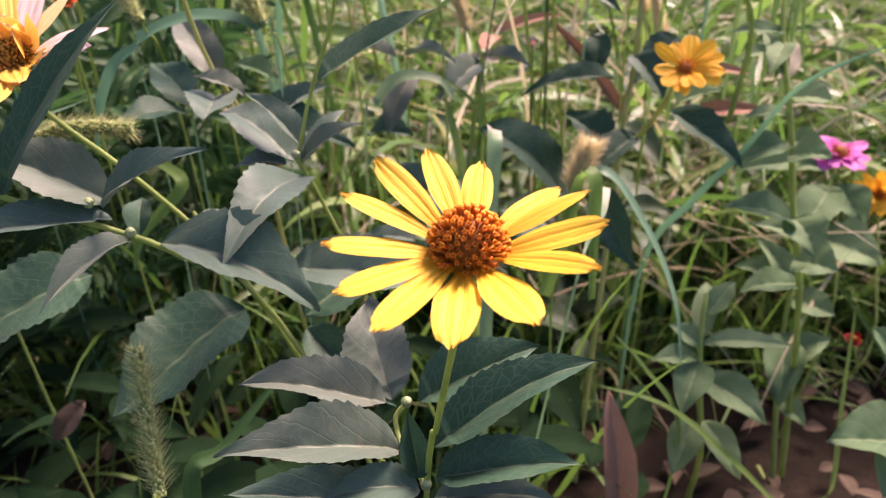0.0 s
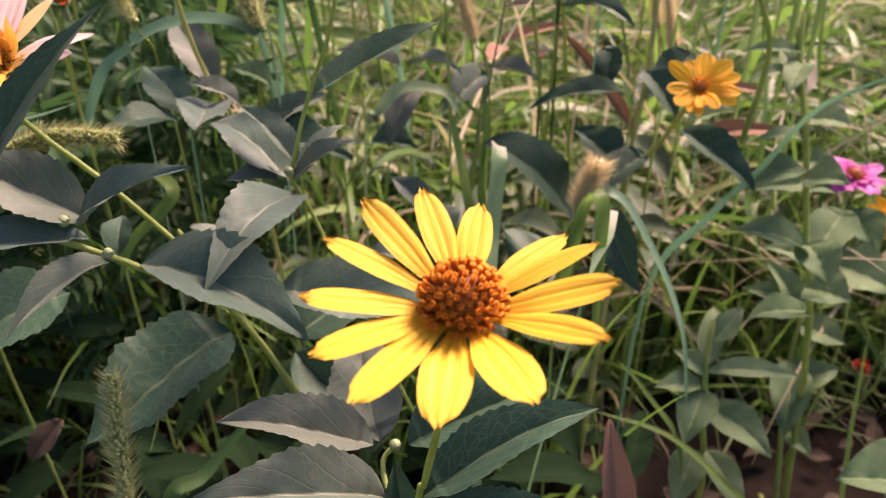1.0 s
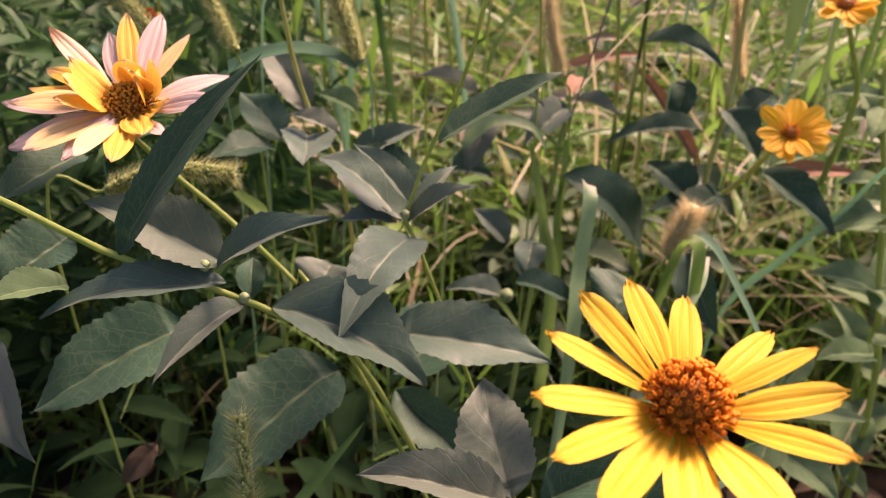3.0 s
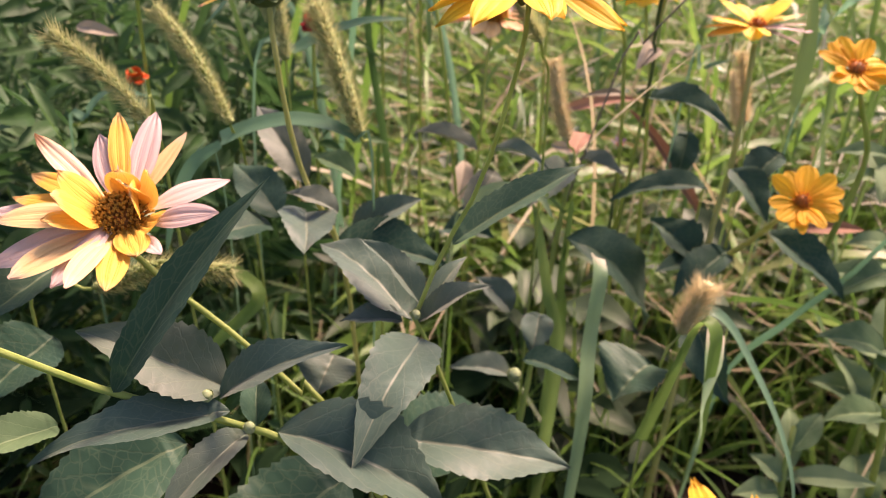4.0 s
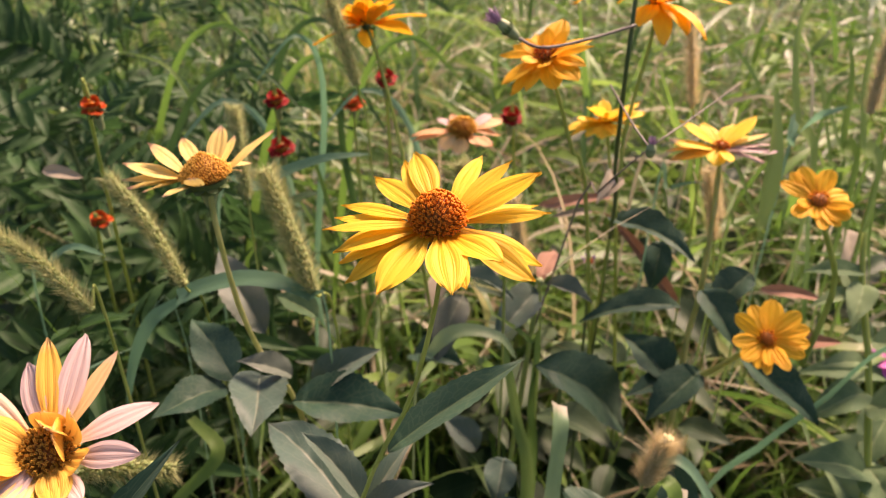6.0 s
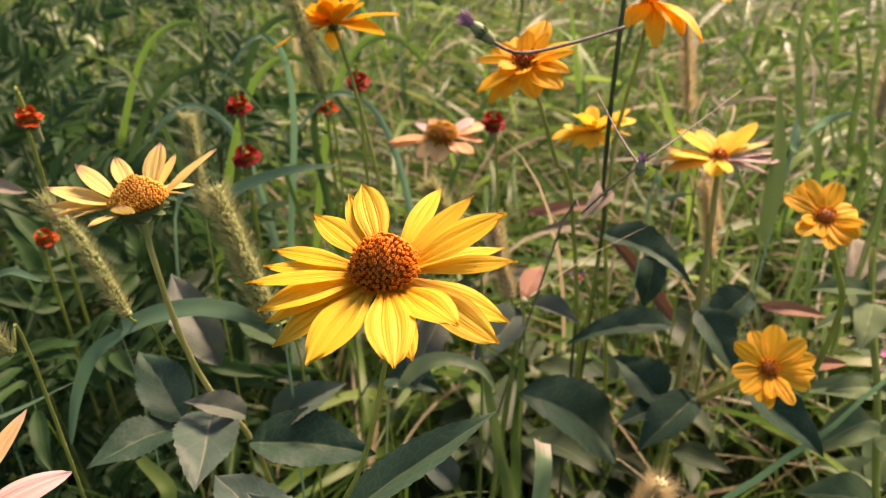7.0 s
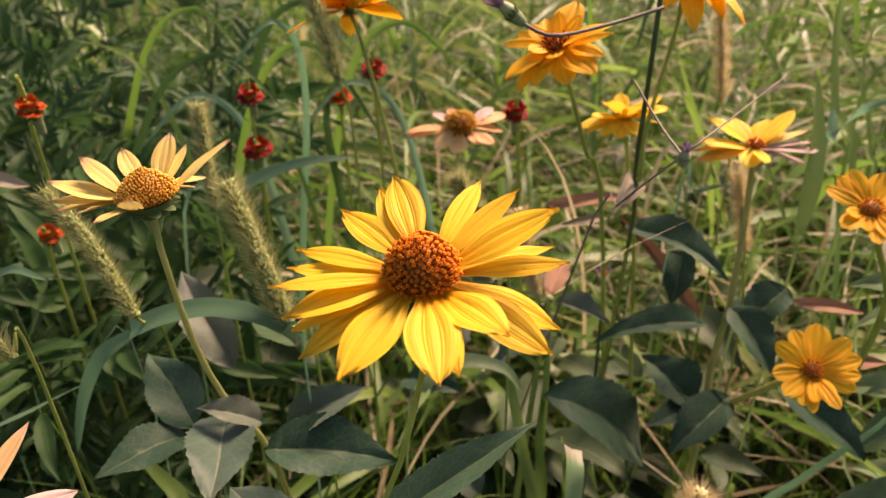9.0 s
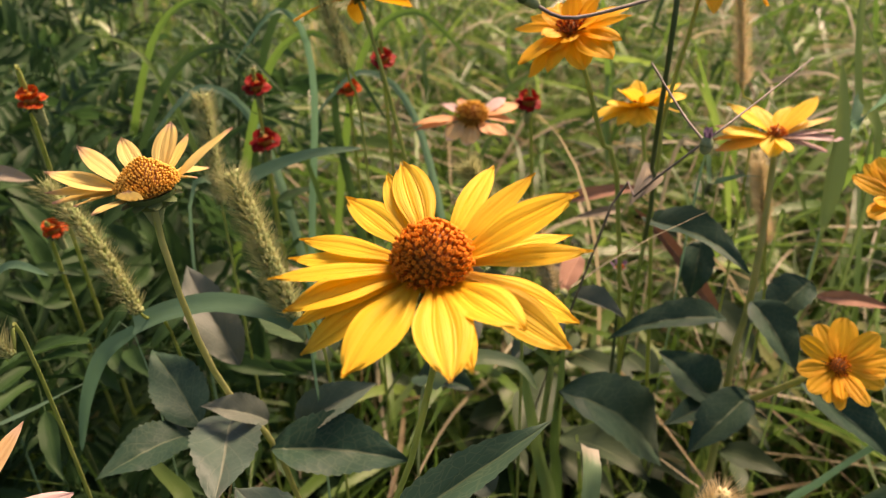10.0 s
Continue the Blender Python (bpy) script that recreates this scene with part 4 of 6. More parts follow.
p = thing("zinnia_flower", (0.0545, 0.4949, 0.0000), "golden zinnia flower on a thin stem", "flower", "golden zinnias")
stem(p, [(0.1156, 0.6211, -0.0040), (0.0545, 0.4949, 0.3515), (0.0370, 0.4759, 0.4041), (0.0249, 0.4606, 0.4369), (0.0188, 0.4632, 0.4514)], 0.0012, 0.0009, M_STEM)
flower(p, (0.0184, 0.4605, 0.4527), (-0.30, -0.42, 0.86), (1, 0, 0), (0.0034, 0.0026), [(156, 0, 0.0235, 0.0063), (134, -1, 0.0215, 0.0068), (100, 12, 0.0165, 0.0086), (62, 11, 0.0235, 0.0127), (16, 3, 0.0235, 0.0077), (-16, 16, 0.0235, 0.0055), (-31, 0, 0.0205, 0.0090), (-57, -1, 0.0235, 0.0122), (-82, -14, 0.0185, 0.0110), (-137, 0, 0.0125, 0.0097), (-125, -10, 0.0200, 0.0083), (-148, -16, 0.0235, 0.0068), (-151, 2, 0.0245, 0.0104), (20, 38, 0.0150, 0.0082), (80, 46, 0.0145, 0.0084), (140, 34, 0.0140, 0.0080), (205, 30, 0.0135, 0.0082), (265, 26, 0.0140, 0.0080), (325, 36, 0.0150, 0.0084)], M_GOLD, M_FLOR, r0=0.0022, count=34, size=0.0013, tall=1.6, curl=-10, seed=120, point=0.5)

p = thing("zinnia_flower", (0.0777, 0.5197, 0.0000), "golden zinnia flower half open", "flower", "golden zinnias")
stem(p, [(0.1291, 0.5854, -0.0040), (0.0777, 0.5197, 0.3336), (0.0687, 0.5187, 0.3774), (0.0630, 0.5171, 0.4065)], 0.0012, 0.0009, M_STEM)
flower(p, (0.0623, 0.5146, 0.4081), (0.02, -0.04, 1.00), (1, 0, 0), (0.0030, 0.0026), [(-169, -10, 0.0240, 0.0077), (-160, -17, 0.0230, 0.0068), (-158, 11, 0.0190, 0.0085), (-141, 44, 0.0160, 0.0128), (-74, 45, 0.0160, 0.0120), (-105, -18, 0.0160, 0.0120), (-137, -22, 0.0190, 0.0077), (-76, -13, 0.0160, 0.0085), (17, 12, 0.0230, 0.0102), (27, 22, 0.0220, 0.0077), (15, -12, 0.0210, 0.0068), (30, 40, 0.0140, 0.0080), (100, 50, 0.0135, 0.0082), (170, 36, 0.0140, 0.0078), (250, 30, 0.0120, 0.0080), (320, 40, 0.0140, 0.0080)], M_LEMON, M_FLOR, r0=0.0022, count=28, size=0.0013, tall=1.6, curl=-10, seed=130, point=0.5)

p = thing("zinnia_flower", (-0.0437, 0.5359, 0.0000), "golden zinnia turned away, its green calyx showing", "flower", "golden zinnias")
stem(p, [(-0.0007, 0.6205, -0.0040), (-0.0437, 0.5359, 0.3223), (-0.0572, 0.5282, 0.3982), (-0.0681, 0.5285, 0.4400), (-0.0736, 0.5325, 0.4530)], 0.0012, 0.0009, M_STEM)
flower(p, (-0.0733, 0.5298, 0.4543), (-0.20, 0.35, 0.91), (1, 0, 0), (0.0030, 0.0026), [(-112, 23, 0.0200, 0.0099), (-86, 37, 0.0220, 0.0109), (-49, 24, 0.0210, 0.0109), (35, -10, 0.0300, 0.0117), (20, 4, 0.0360, 0.0117), (-140, 7, 0.0180, 0.0091), (106, -48, 0.0160, 0.0091), (-156, -16, 0.0330, 0.0099), (-138, 16, 0.0220, 0.0091), (-32, 23, 0.0270, 0.0099), (-128, -19, 0.0120, 0.0091), (10, 34, 0.0200, 0.0090), (60, 30, 0.0190, 0.0086), (110, 26, 0.0200, 0.0088), (160, 30, 0.0200, 0.0090), (215, 30, 0.0190, 0.0086), (265, 36, 0.0180, 0.0086), (310, 34, 0.0190, 0.0088)], M_GOLD, M_FLOR, r0=0.0022, count=24, size=0.0013, tall=1.6, curl=-25, seed=150, point=0.5)

p = thing("zinnia_flower", (0.0720, 0.5105, 0.0000), "tall golden zinnia with hanging petals on a slender stem", "flower", "golden zinnias")
stem(p, [(0.0737, 0.5806, -0.0040), (0.0720, 0.5105, 0.3377), (0.0716, 0.5080, 0.4013), (0.0776, 0.5045, 0.4513), (0.0773, 0.5014, 0.4724)], 0.0012, 0.0009, M_STEM)
flower(p, (0.0764, 0.4986, 0.4735), (0.00, -0.02, 1.00), (1, 0, 0), (0.0030, 0.0026), [(146, -2, 0.0460, 0.0066), (-123, -22, 0.0220, 0.0115), (-91, -30, 0.0280, 0.0097), (-64, -22, 0.0280, 0.0131), (-53, -16, 0.0360, 0.0097), (13, 1, 0.0430, 0.0074), (128, -3, 0.0260, 0.0083), (-138, 29, 0.0320, 0.0107), (-111, 41, 0.0340, 0.0115), (48, 20, 0.0320, 0.0115), (20, 10, 0.0300, 0.0090), (70, 18, 0.0290, 0.0086), (120, 14, 0.0300, 0.0090), (175, 20, 0.0280, 0.0086), (290, 24, 0.0220, 0.0086)], M_GOLD, M_FLOR, r0=0.0022, count=24, size=0.0013, tall=1.6, curl=-50, seed=160, point=0.5)

p = thing("zinnia_flower", (-0.0209, 0.5801, 0.0000), "withering salmon zinnia flower", "flower", "golden zinnias")
stem(p, [(-0.0252, 0.6138, -0.0040), (-0.0209, 0.5801, 0.2756), (-0.0196, 0.5879, 0.3377), (-0.0170, 0.5916, 0.3750)], 0.0012, 0.0009, M_STEM)
flower(p, (-0.0171, 0.5892, 0.3769), (0.05, -0.24, 0.97), (1, 0, 0), (0.0076, 0.0080), [(-170, -2, 0.0340, 0.0082), (-163, -5, 0.0340, 0.0065), (140, 10, 0.0220, 0.0089), (-135, -27, 0.0220, 0.0122), (-94, -32, 0.0200, 0.0122), (-32, -5, 0.0240, 0.0106), (31, 3, 0.0330, 0.0122), (16, -11, 0.0280, 0.0089), (43, 17, 0.0280, 0.0073), (-51, -10, 0.0180, 0.0082), (117, 25, 0.0180, 0.0065)], (M_SALMON, M_SALMON, M_WHITE, M_PEACH, M_PEACH, M_SALMON, M_SALMON, M_SALMON, M_WHITE, M_SALMON, M_SALMON), M_FLOB, r0=0.0066, count=150, size=0.0013, tall=1.6, curl=-16, seed=170, point=0.5)

p = thing("zinnia_flower", (0.2980, 0.4949, 0.0000), "magenta zinnia flower over green leaves", "flower", "golden zinnias")
stem(p, [(0.2820, 0.4927, -0.0040), (0.2980, 0.4949, 0.1141), (0.3085, 0.5358, 0.1703), (0.3189, 0.5734, 0.2140)], 0.0012, 0.0009, M_STEM)
flower(p, (0.3173, 0.5712, 0.2162), (0.05, -0.24, 0.97), (1, 0, 0), (0.0060, 0.0060), [(21, 13, 0.0265, 0.0105), (54, -5, 0.0237, 0.0121), (77, 4, 0.0216, 0.0110), (107, 7, 0.0241, 0.0116), (122, 7, 0.0260, 0.0113), (159, 2, 0.0229, 0.0105), (195, -1, 0.0249, 0.0115), (211, -16, 0.0240, 0.0124), (234, -3, 0.0197, 0.0121), (272, 4, 0.0241, 0.0120), (297, 2, 0.0241, 0.0098), (325, 16, 0.0224, 0.0098), (349, -5, 0.0210, 0.0115), (25, 28, 0.0166, 0.0099), (90, 33, 0.0169, 0.0106), (146, 41, 0.0161, 0.0096), (209, 40, 0.0150, 0.0085), (276, 32, 0.0181, 0.0087), (331, 30, 0.0156, 0.0094)], M_MAG, M_FLOR, count=28, size=0.0013, tall=1.6, curl=-10, seed=180, point=0.5)

p = thing("zinnia_flower", (0.3510, 0.5152, 0.0000), "small orange zinnia facing forward", "flower", "golden zinnias")
stem(p, [(0.3460, 0.5486, -0.0040), (0.3510, 0.5152, 0.0673), (0.3574, 0.5494, 0.1323), (0.3617, 0.5762, 0.1767)], 0.0012, 0.0009, M_STEM)
flower(p, (0.3599, 0.5741, 0.1791), (-0.32, -0.85, 0.42), (1, 0, 0), (0.0028, 0.0024), [(27, 5, 0.0200, 0.0082), (68, -7, 0.0220, 0.0091), (91, 25, 0.0225, 0.0080), (121, -12, 0.0220, 0.0078), (151, 6, 0.0222, 0.0085), (185, 15, 0.0207, 0.0101), (214, -7, 0.0236, 0.0103), (234, 18, 0.0237, 0.0081), (267, 30, 0.0211, 0.0079), (297, 21, 0.0218, 0.0090), (336, 10, 0.0206, 0.0093), (362, -4, 0.0209, 0.0086), (43, 35, 0.0139, 0.0070), (105, 24, 0.0140, 0.0087), (164, 29, 0.0133, 0.0077), (216, 48, 0.0138, 0.0070), (277, 34, 0.0138, 0.0072), (336, 40, 0.0151, 0.0086)], M_GOLD, M_FLOR, count=28, size=0.0013, tall=1.6, curl=-10, seed=190, point=0.5)

p = thing("marigold_flower", (0.0225, 0.5776, 0.0000), "deep red half-open marigold", "flower", "red marigolds")
stem(p, [(0.0550, 0.7089, -0.0040), (0.0162, 0.5676, 0.3711), (0.0129, 0.5606, 0.3933)], 0.0011, 0.0009, M_STEM)
flower(p, (0.0125, 0.5576, 0.3963), (0.00, -0.36, 0.93), (1, 0, 0), (0.0038, 0.0034), [(197, 10, 0.0068, 0.0058), (238, 1, 0.0074, 0.0052), (282, -10, 0.0067, 0.0045), (324, -14, 0.0077, 0.0052), (364, -1, 0.0072, 0.0044), (397, -10, 0.0080, 0.0058), (449, 4, 0.0073, 0.0048), (486, -11, 0.0071, 0.0045), (521, 3, 0.0075, 0.0054)], M_RED, M_FLO, count=7, size=0.0013, seed=200, curl=-30)
flower_cup(p, (0.0125, 0.5576, 0.3963), (0.00, -0.36, 0.93), 0.0135, 0.0016, 0.0036)
for az in range(0, 360, 32):
    part("petal", petal_shape((0.0125, 0.5573, 0.3973), (0.0, -0.35, 0.9), (1, 0, 0), az + 0, 34 + az % 37, 0.0068, 0.0047, 0.0021, 20, seed=az), M_RED, p)

p = thing("marigold_flower", (-0.1208, 0.5699, 0.0000), "red marigold among dry stalks", "flower", "red marigolds")
stem(p, [(-0.1547, 0.7077, -0.0040), (-0.1334, 0.5603, 0.3801), (-0.1316, 0.5530, 0.4017)], 0.0011, 0.0009, M_STEM)
flower(p, (-0.1308, 0.5499, 0.4046), (0.00, -0.36, 0.93), (1, 0, 0), (0.0038, 0.0034), [(207, 9, 0.0080, 0.0049), (243, 5, 0.0076, 0.0051), (299, 7, 0.0070, 0.0056), (337, 2, 0.0079, 0.0058), (371, -8, 0.0076, 0.0050), (412, -9, 0.0074, 0.0050), (451, 9, 0.0084, 0.0044), (488, 1, 0.0075, 0.0049), (531, 1, 0.0070, 0.0058)], M_RED, M_FLO, count=7, size=0.0013, seed=210, curl=-30)
flower_cup(p, (-0.1308, 0.5499, 0.4046), (0.00, -0.36, 0.93), 0.0135, 0.0016, 0.0036)
for az in range(0, 360, 32):
    part("petal", petal_shape((-0.1308, 0.5496, 0.4056), (0.0, -0.35, 0.9), (1, 0, 0), az + 10, 34 + az % 37, 0.0068, 0.0047, 0.0021, 20, seed=az), M_RED, p)

p = thing("marigold_flower", (-0.0860, 0.6567, 0.0000), "orange-red marigold in the grass", "flower", "red marigolds")
stem(p, [(-0.0935, 0.7663, -0.0040), (-0.0962, 0.6453, 0.3534), (-0.0965, 0.6395, 0.3782)], 0.0011, 0.0009, M_STEM)
flower(p, (-0.0960, 0.6367, 0.3815), (0.00, -0.36, 0.93), (1, 0, 0), (0.0047, 0.0042), [(219, -7, 0.0096, 0.0071), (269, 5, 0.0093, 0.0055), (298, 7, 0.0089, 0.0064), (330, 2, 0.0097, 0.0066), (380, 9, 0.0088, 0.0067), (421, 10, 0.0095, 0.0056), (462, 4, 0.0086, 0.0065), (495, -11, 0.0090, 0.0064), (536, 4, 0.0093, 0.0056)], M_ORED, M_FLO, count=7, size=0.0013, seed=220, curl=-30)
flower_cup(p, (-0.0960, 0.6367, 0.3815), (0.00, -0.36, 0.93), 0.0135, 0.0016, 0.0036)
for az in range(0, 360, 32):
    part("petal", petal_shape((-0.0960, 0.6364, 0.3825), (0.0, -0.35, 0.9), (1, 0, 0), az + 20, 34 + az % 37, 0.0084, 0.0058, 0.0026, 20, seed=az), M_ORED, p)

p = thing("marigold_flower", (-0.0565, 0.5896, 0.0000), "red marigold in the grass", "flower", "red marigolds")
stem(p, [(-0.0586, 0.7297, -0.0040), (-0.0662, 0.5800, 0.3904), (-0.0668, 0.5727, 0.4120)], 0.0011, 0.0009, M_STEM)
flower(p, (-0.0665, 0.5696, 0.4149), (0.00, -0.36, 0.93), (1, 0, 0), (0.0036, 0.0032), [(239, -3, 0.0069, 0.0055), (265, -12, 0.0076, 0.0049), (313, 6, 0.0075, 0.0055), (350, -8, 0.0071, 0.0054), (388, 6, 0.0083, 0.0047), (435, 8, 0.0075, 0.0054), (477, 6, 0.0070, 0.0043), (512, 9, 0.0075, 0.0049), (549, 6, 0.0069, 0.0043)], M_RED, M_FLO, count=7, size=0.0013, seed=230, curl=-30)
flower_cup(p, (-0.0665, 0.5696, 0.4149), (0.00, -0.36, 0.93), 0.0135, 0.0016, 0.0036)
for az in range(0, 360, 32):
    part("petal", petal_shape((-0.0665, 0.5693, 0.4159), (0.0, -0.35, 0.9), (1, 0, 0), az + 30, 34 + az % 37, 0.0064, 0.0044, 0.0020, 20, seed=az), M_RED, p)

p = thing("marigold_flower", (-0.1923, 0.4864, 0.0000), "small orange-red marigold among feathery leaves", "flower", "red marigolds")
stem(p, [(-0.2622, 0.6118, -0.0040), (-0.2103, 0.4782, 0.3994), (-0.2042, 0.4695, 0.4182)], 0.0011, 0.0009, M_STEM)
flower(p, (-0.2023, 0.4664, 0.4208), (0.00, -0.36, 0.93), (1, 0, 0), (0.0034, 0.0030), [(241, -4, 0.0061, 0.0046), (282, 13, 0.0070, 0.0051), (318, 1, 0.0066, 0.0044), (364, 3, 0.0064, 0.0041), (399, -13, 0.0066, 0.0047), (434, -1, 0.0065, 0.0045), (482, -15, 0.0068, 0.0049), (519, -3, 0.0068, 0.0051), (562, -8, 0.0065, 0.0040)], M_ORED, M_FLO, count=7, size=0.0013, seed=240, curl=-30)
flower_cup(p, (-0.2023, 0.4664, 0.4208), (0.00, -0.36, 0.93), 0.0135, 0.0016, 0.0036)
for az in range(0, 360, 32):
    part("petal", petal_shape((-0.2023, 0.4661, 0.4218), (0.0, -0.35, 0.9), (1, 0, 0), az + 0, 34 + az % 37, 0.0060, 0.0041, 0.0019, 20, seed=az), M_ORED, p)

p = thing("marigold_flower", (-0.2096, 0.5057, 0.0000), "small orange-red marigold low among leaves", "flower", "red marigolds")
stem(p, [(-0.2851, 0.6240, -0.0040), (-0.2271, 0.4952, 0.3247), (-0.2215, 0.4885, 0.3474)], 0.0011, 0.0009, M_STEM)
flower(p, (-0.2196, 0.4857, 0.3508), (0.00, -0.36, 0.93), (1, 0, 0), (0.0032, 0.0028), [(242, -5, 0.0057, 0.0041), (302, 3, 0.0058, 0.0042), (325, -12, 0.0053, 0.0048), (367, 3, 0.0073, 0.0044), (410, 2, 0.0060, 0.0042), (448, 8, 0.0060, 0.0041), (483, -9, 0.0061, 0.0046), (532, 9, 0.0060, 0.0039), (571, 5, 0.0055, 0.0037)], M_ORED, M_FLO, count=7, size=0.0013, seed=250, curl=-30)
flower_cup(p, (-0.2196, 0.4857, 0.3508), (0.00, -0.36, 0.93), 0.0135, 0.0016, 0.0036)
for az in range(0, 360, 32):
    part("petal", petal_shape((-0.2196, 0.4854, 0.3518), (0.0, -0.35, 0.9), (1, 0, 0), az + 10, 34 + az % 37, 0.0056, 0.0039, 0.0018, 20, seed=az), M_ORED, p)

p = thing("marigold_flower", (-0.1224, 0.5794, 0.0000), "dark red marigold in shade", "flower", "red marigolds")
stem(p, [(-0.1520, 0.7001, -0.0040), (-0.1348, 0.5687, 0.3449), (-0.1333, 0.5623, 0.3682)], 0.0011, 0.0009, M_STEM)
flower(p, (-0.1324, 0.5594, 0.3715), (0.00, -0.36, 0.93), (1, 0, 0), (0.0043, 0.0038), [(252, -9, 0.0087, 0.0058), (309, 1, 0.0078, 0.0062), (338, 12, 0.0092, 0.0062), (378, 1, 0.0089, 0.0066), (416, 7, 0.0087, 0.0064), (459, -16, 0.0089, 0.0062), (493, -9, 0.0079, 0.0054), (543, -11, 0.0093, 0.0057), (575, -21, 0.0088, 0.0065)], M_RED, M_FLO, count=7, size=0.0013, seed=260, curl=-30)
flower_cup(p, (-0.1324, 0.5594, 0.3715), (0.00, -0.36, 0.93), 0.0135, 0.0016, 0.0036)
for az in range(0, 360, 32):
    part("petal", petal_shape((-0.1324, 0.5591, 0.3725), (0.0, -0.35, 0.9), (1, 0, 0), az + 20, 34 + az % 37, 0.0076, 0.0052, 0.0024, 20, seed=az), M_RED, p)

p = thing("marigold_flower", (0.3585, 0.5561, 0.0000), "red marigold low under zinnia leaves", "flower", "red marigolds")
stem(p, [(0.3676, 0.5993, -0.0040), (0.3612, 0.5388, 0.0263), (0.3507, 0.5380, 0.0591)], 0.0011, 0.0009, M_STEM)
flower(p, (0.3485, 0.5361, 0.0640), (0.00, -0.36, 0.93), (1, 0, 0), (0.0036, 0.0032), [(269, -4, 0.0076, 0.0047), (314, -1, 0.0072, 0.0049), (342, 10, 0.0069, 0.0041), (391, 7, 0.0075, 0.0055), (428, -7, 0.0071, 0.0047), (474, -6, 0.0071, 0.0054), (515, 2, 0.0076, 0.0044), (542, 3, 0.0071, 0.0046), (587, 1, 0.0072, 0.0052)], M_RED, M_FLO, count=7, size=0.0013, seed=270, curl=-30)
flower_cup(p, (0.3485, 0.5361, 0.0640), (0.00, -0.36, 0.93), 0.0135, 0.0016, 0.0036)
for az in range(0, 360, 32):
    part("petal", petal_shape((0.3485, 0.5358, 0.0650), (0.0, -0.35, 0.9), (1, 0, 0), az + 30, 34 + az % 37, 0.0064, 0.0044, 0.0020, 20, seed=az), M_RED, p)


# ---- foxtail grasses ----
foxtail([(-0.0702, 0.4553, 0.0000), (-0.0802, 0.4353, 0.3041)], [(-0.0875, 0.4133, 0.3497), (-0.0980, 0.4171, 0.3797), (-0.1083, 0.4243, 0.4053)], 0.0054, "green foxtail grass with golden bristles, leaning", seed=1, hair=1900, hair_len=0.0085)
foxtail([(-0.1386, 0.4639, 0.0000), (-0.1486, 0.4439, 0.2968)], [(-0.1477, 0.4103, 0.3531), (-0.1632, 0.4181, 0.3799), (-0.1813, 0.4258, 0.3996)], 0.0042, "green foxtail grass spike, leaning", seed=2)
foxtail([(-0.1530, 0.3876, 0.0000), (-0.1630, 0.3676, 0.3453)], [(-0.1642, 0.3575, 0.3699), (-0.1805, 0.3607, 0.3872), (-0.1982, 0.3618, 0.4003)], 0.0031, "pale foxtail grass spike, leaning far over", seed=3)
foxtail([(0.0411, 0.5020, 0.0000), (0.0311, 0.4820, 0.2889)], [(0.0194, 0.4611, 0.3367), (0.0129, 0.4652, 0.3562), (0.0085, 0.4695, 0.3762)], 0.0049, "foxtail grass spike standing in the grass", seed=4, ripe=True)
foxtail([(0.1436, 0.5728, 0.0000), (0.1336, 0.5528, 0.3557)], [(0.1155, 0.5352, 0.4112), (0.1131, 0.5416, 0.4359), (0.1098, 0.5478, 0.4600)], 0.0030, "straw-coloured foxtail grass spike, upright", seed=5, ripe=True)
foxtail([(0.1528, 0.5340, 0.0000), (0.1428, 0.5140, 0.2667)], [(0.1356, 0.5146, 0.3355), (0.1324, 0.5201, 0.3534), (0.1296, 0.5280, 0.3739)], 0.0028, "thin foxtail grass spike beside a zinnia stem", seed=6, ripe=True)
foxtail([(0.0735, 0.3955, 0.0000), (0.0635, 0.3755, 0.2322)], [(0.0703, 0.3753, 0.2727), (0.0742, 0.3764, 0.2863), (0.0783, 0.3775, 0.2977)], 0.0057, "short ripe foxtail grass spike", seed=7, ripe=True, hair_len=0.009)
foxtail([(-0.0810, 0.2217, 0.0000), (-0.0910, 0.2017, 0.2194)], [(-0.0940, 0.2091, 0.2333), (-0.0985, 0.2221, 0.2537), (-0.1035, 0.2373, 0.2739)], 0.0038, "green foxtail grass spike near the ground", seed=8, seeds=240, hair=900)
foxtail([(-0.1999, 0.3495, 0.0000), (-0.2099, 0.3295, 0.2893)], [(-0.1749, 0.3159, 0.3174), (-0.1511, 0.3157, 0.3279), (-0.1239, 0.3176, 0.3274)], 0.0040, "foxtail grass spike bent to the side", seed=9, seeds=200)
foxtail([(-0.0604, 0.5416, 0.0000), (-0.0704, 0.5216, 0.3617)], [(-0.0765, 0.5081, 0.4256), (-0.0843, 0.5118, 0.4516), (-0.0913, 0.5148, 0.4739)], 0.0040, "foxtail grass spike in front of a zinnia", seed=10)
foxtail([(-0.1209, 0.5049, 0.0000), (-0.1309, 0.4849, 0.2746)], [(-0.1362, 0.4868, 0.3657), (-0.1399, 0.4943, 0.3911), (-0.1421, 0.5001, 0.4133)], 0.0043, "foxtail grass spike, upright", seed=11)
foxtail([(0.0147, 0.4622, 0.0000), (0.0047, 0.4422, 0.3368)], [(-0.0077, 0.4063, 0.3983), (-0.0159, 0.4067, 0.4103), (-0.0210, 0.4069, 0.4173)], 0.0023, "slender foxtail grass tip", seed=12)
foxtail([(0.2841, 0.6218, 0.0000), (0.2741, 0.6018, 0.3410)], [(0.2364, 0.5650, 0.4030), (0.2399, 0.5708, 0.4264), (0.2432, 0.5764, 0.4493)], 0.0049, "ripe foxtail grass spike, upright", seed=13, ripe=True)
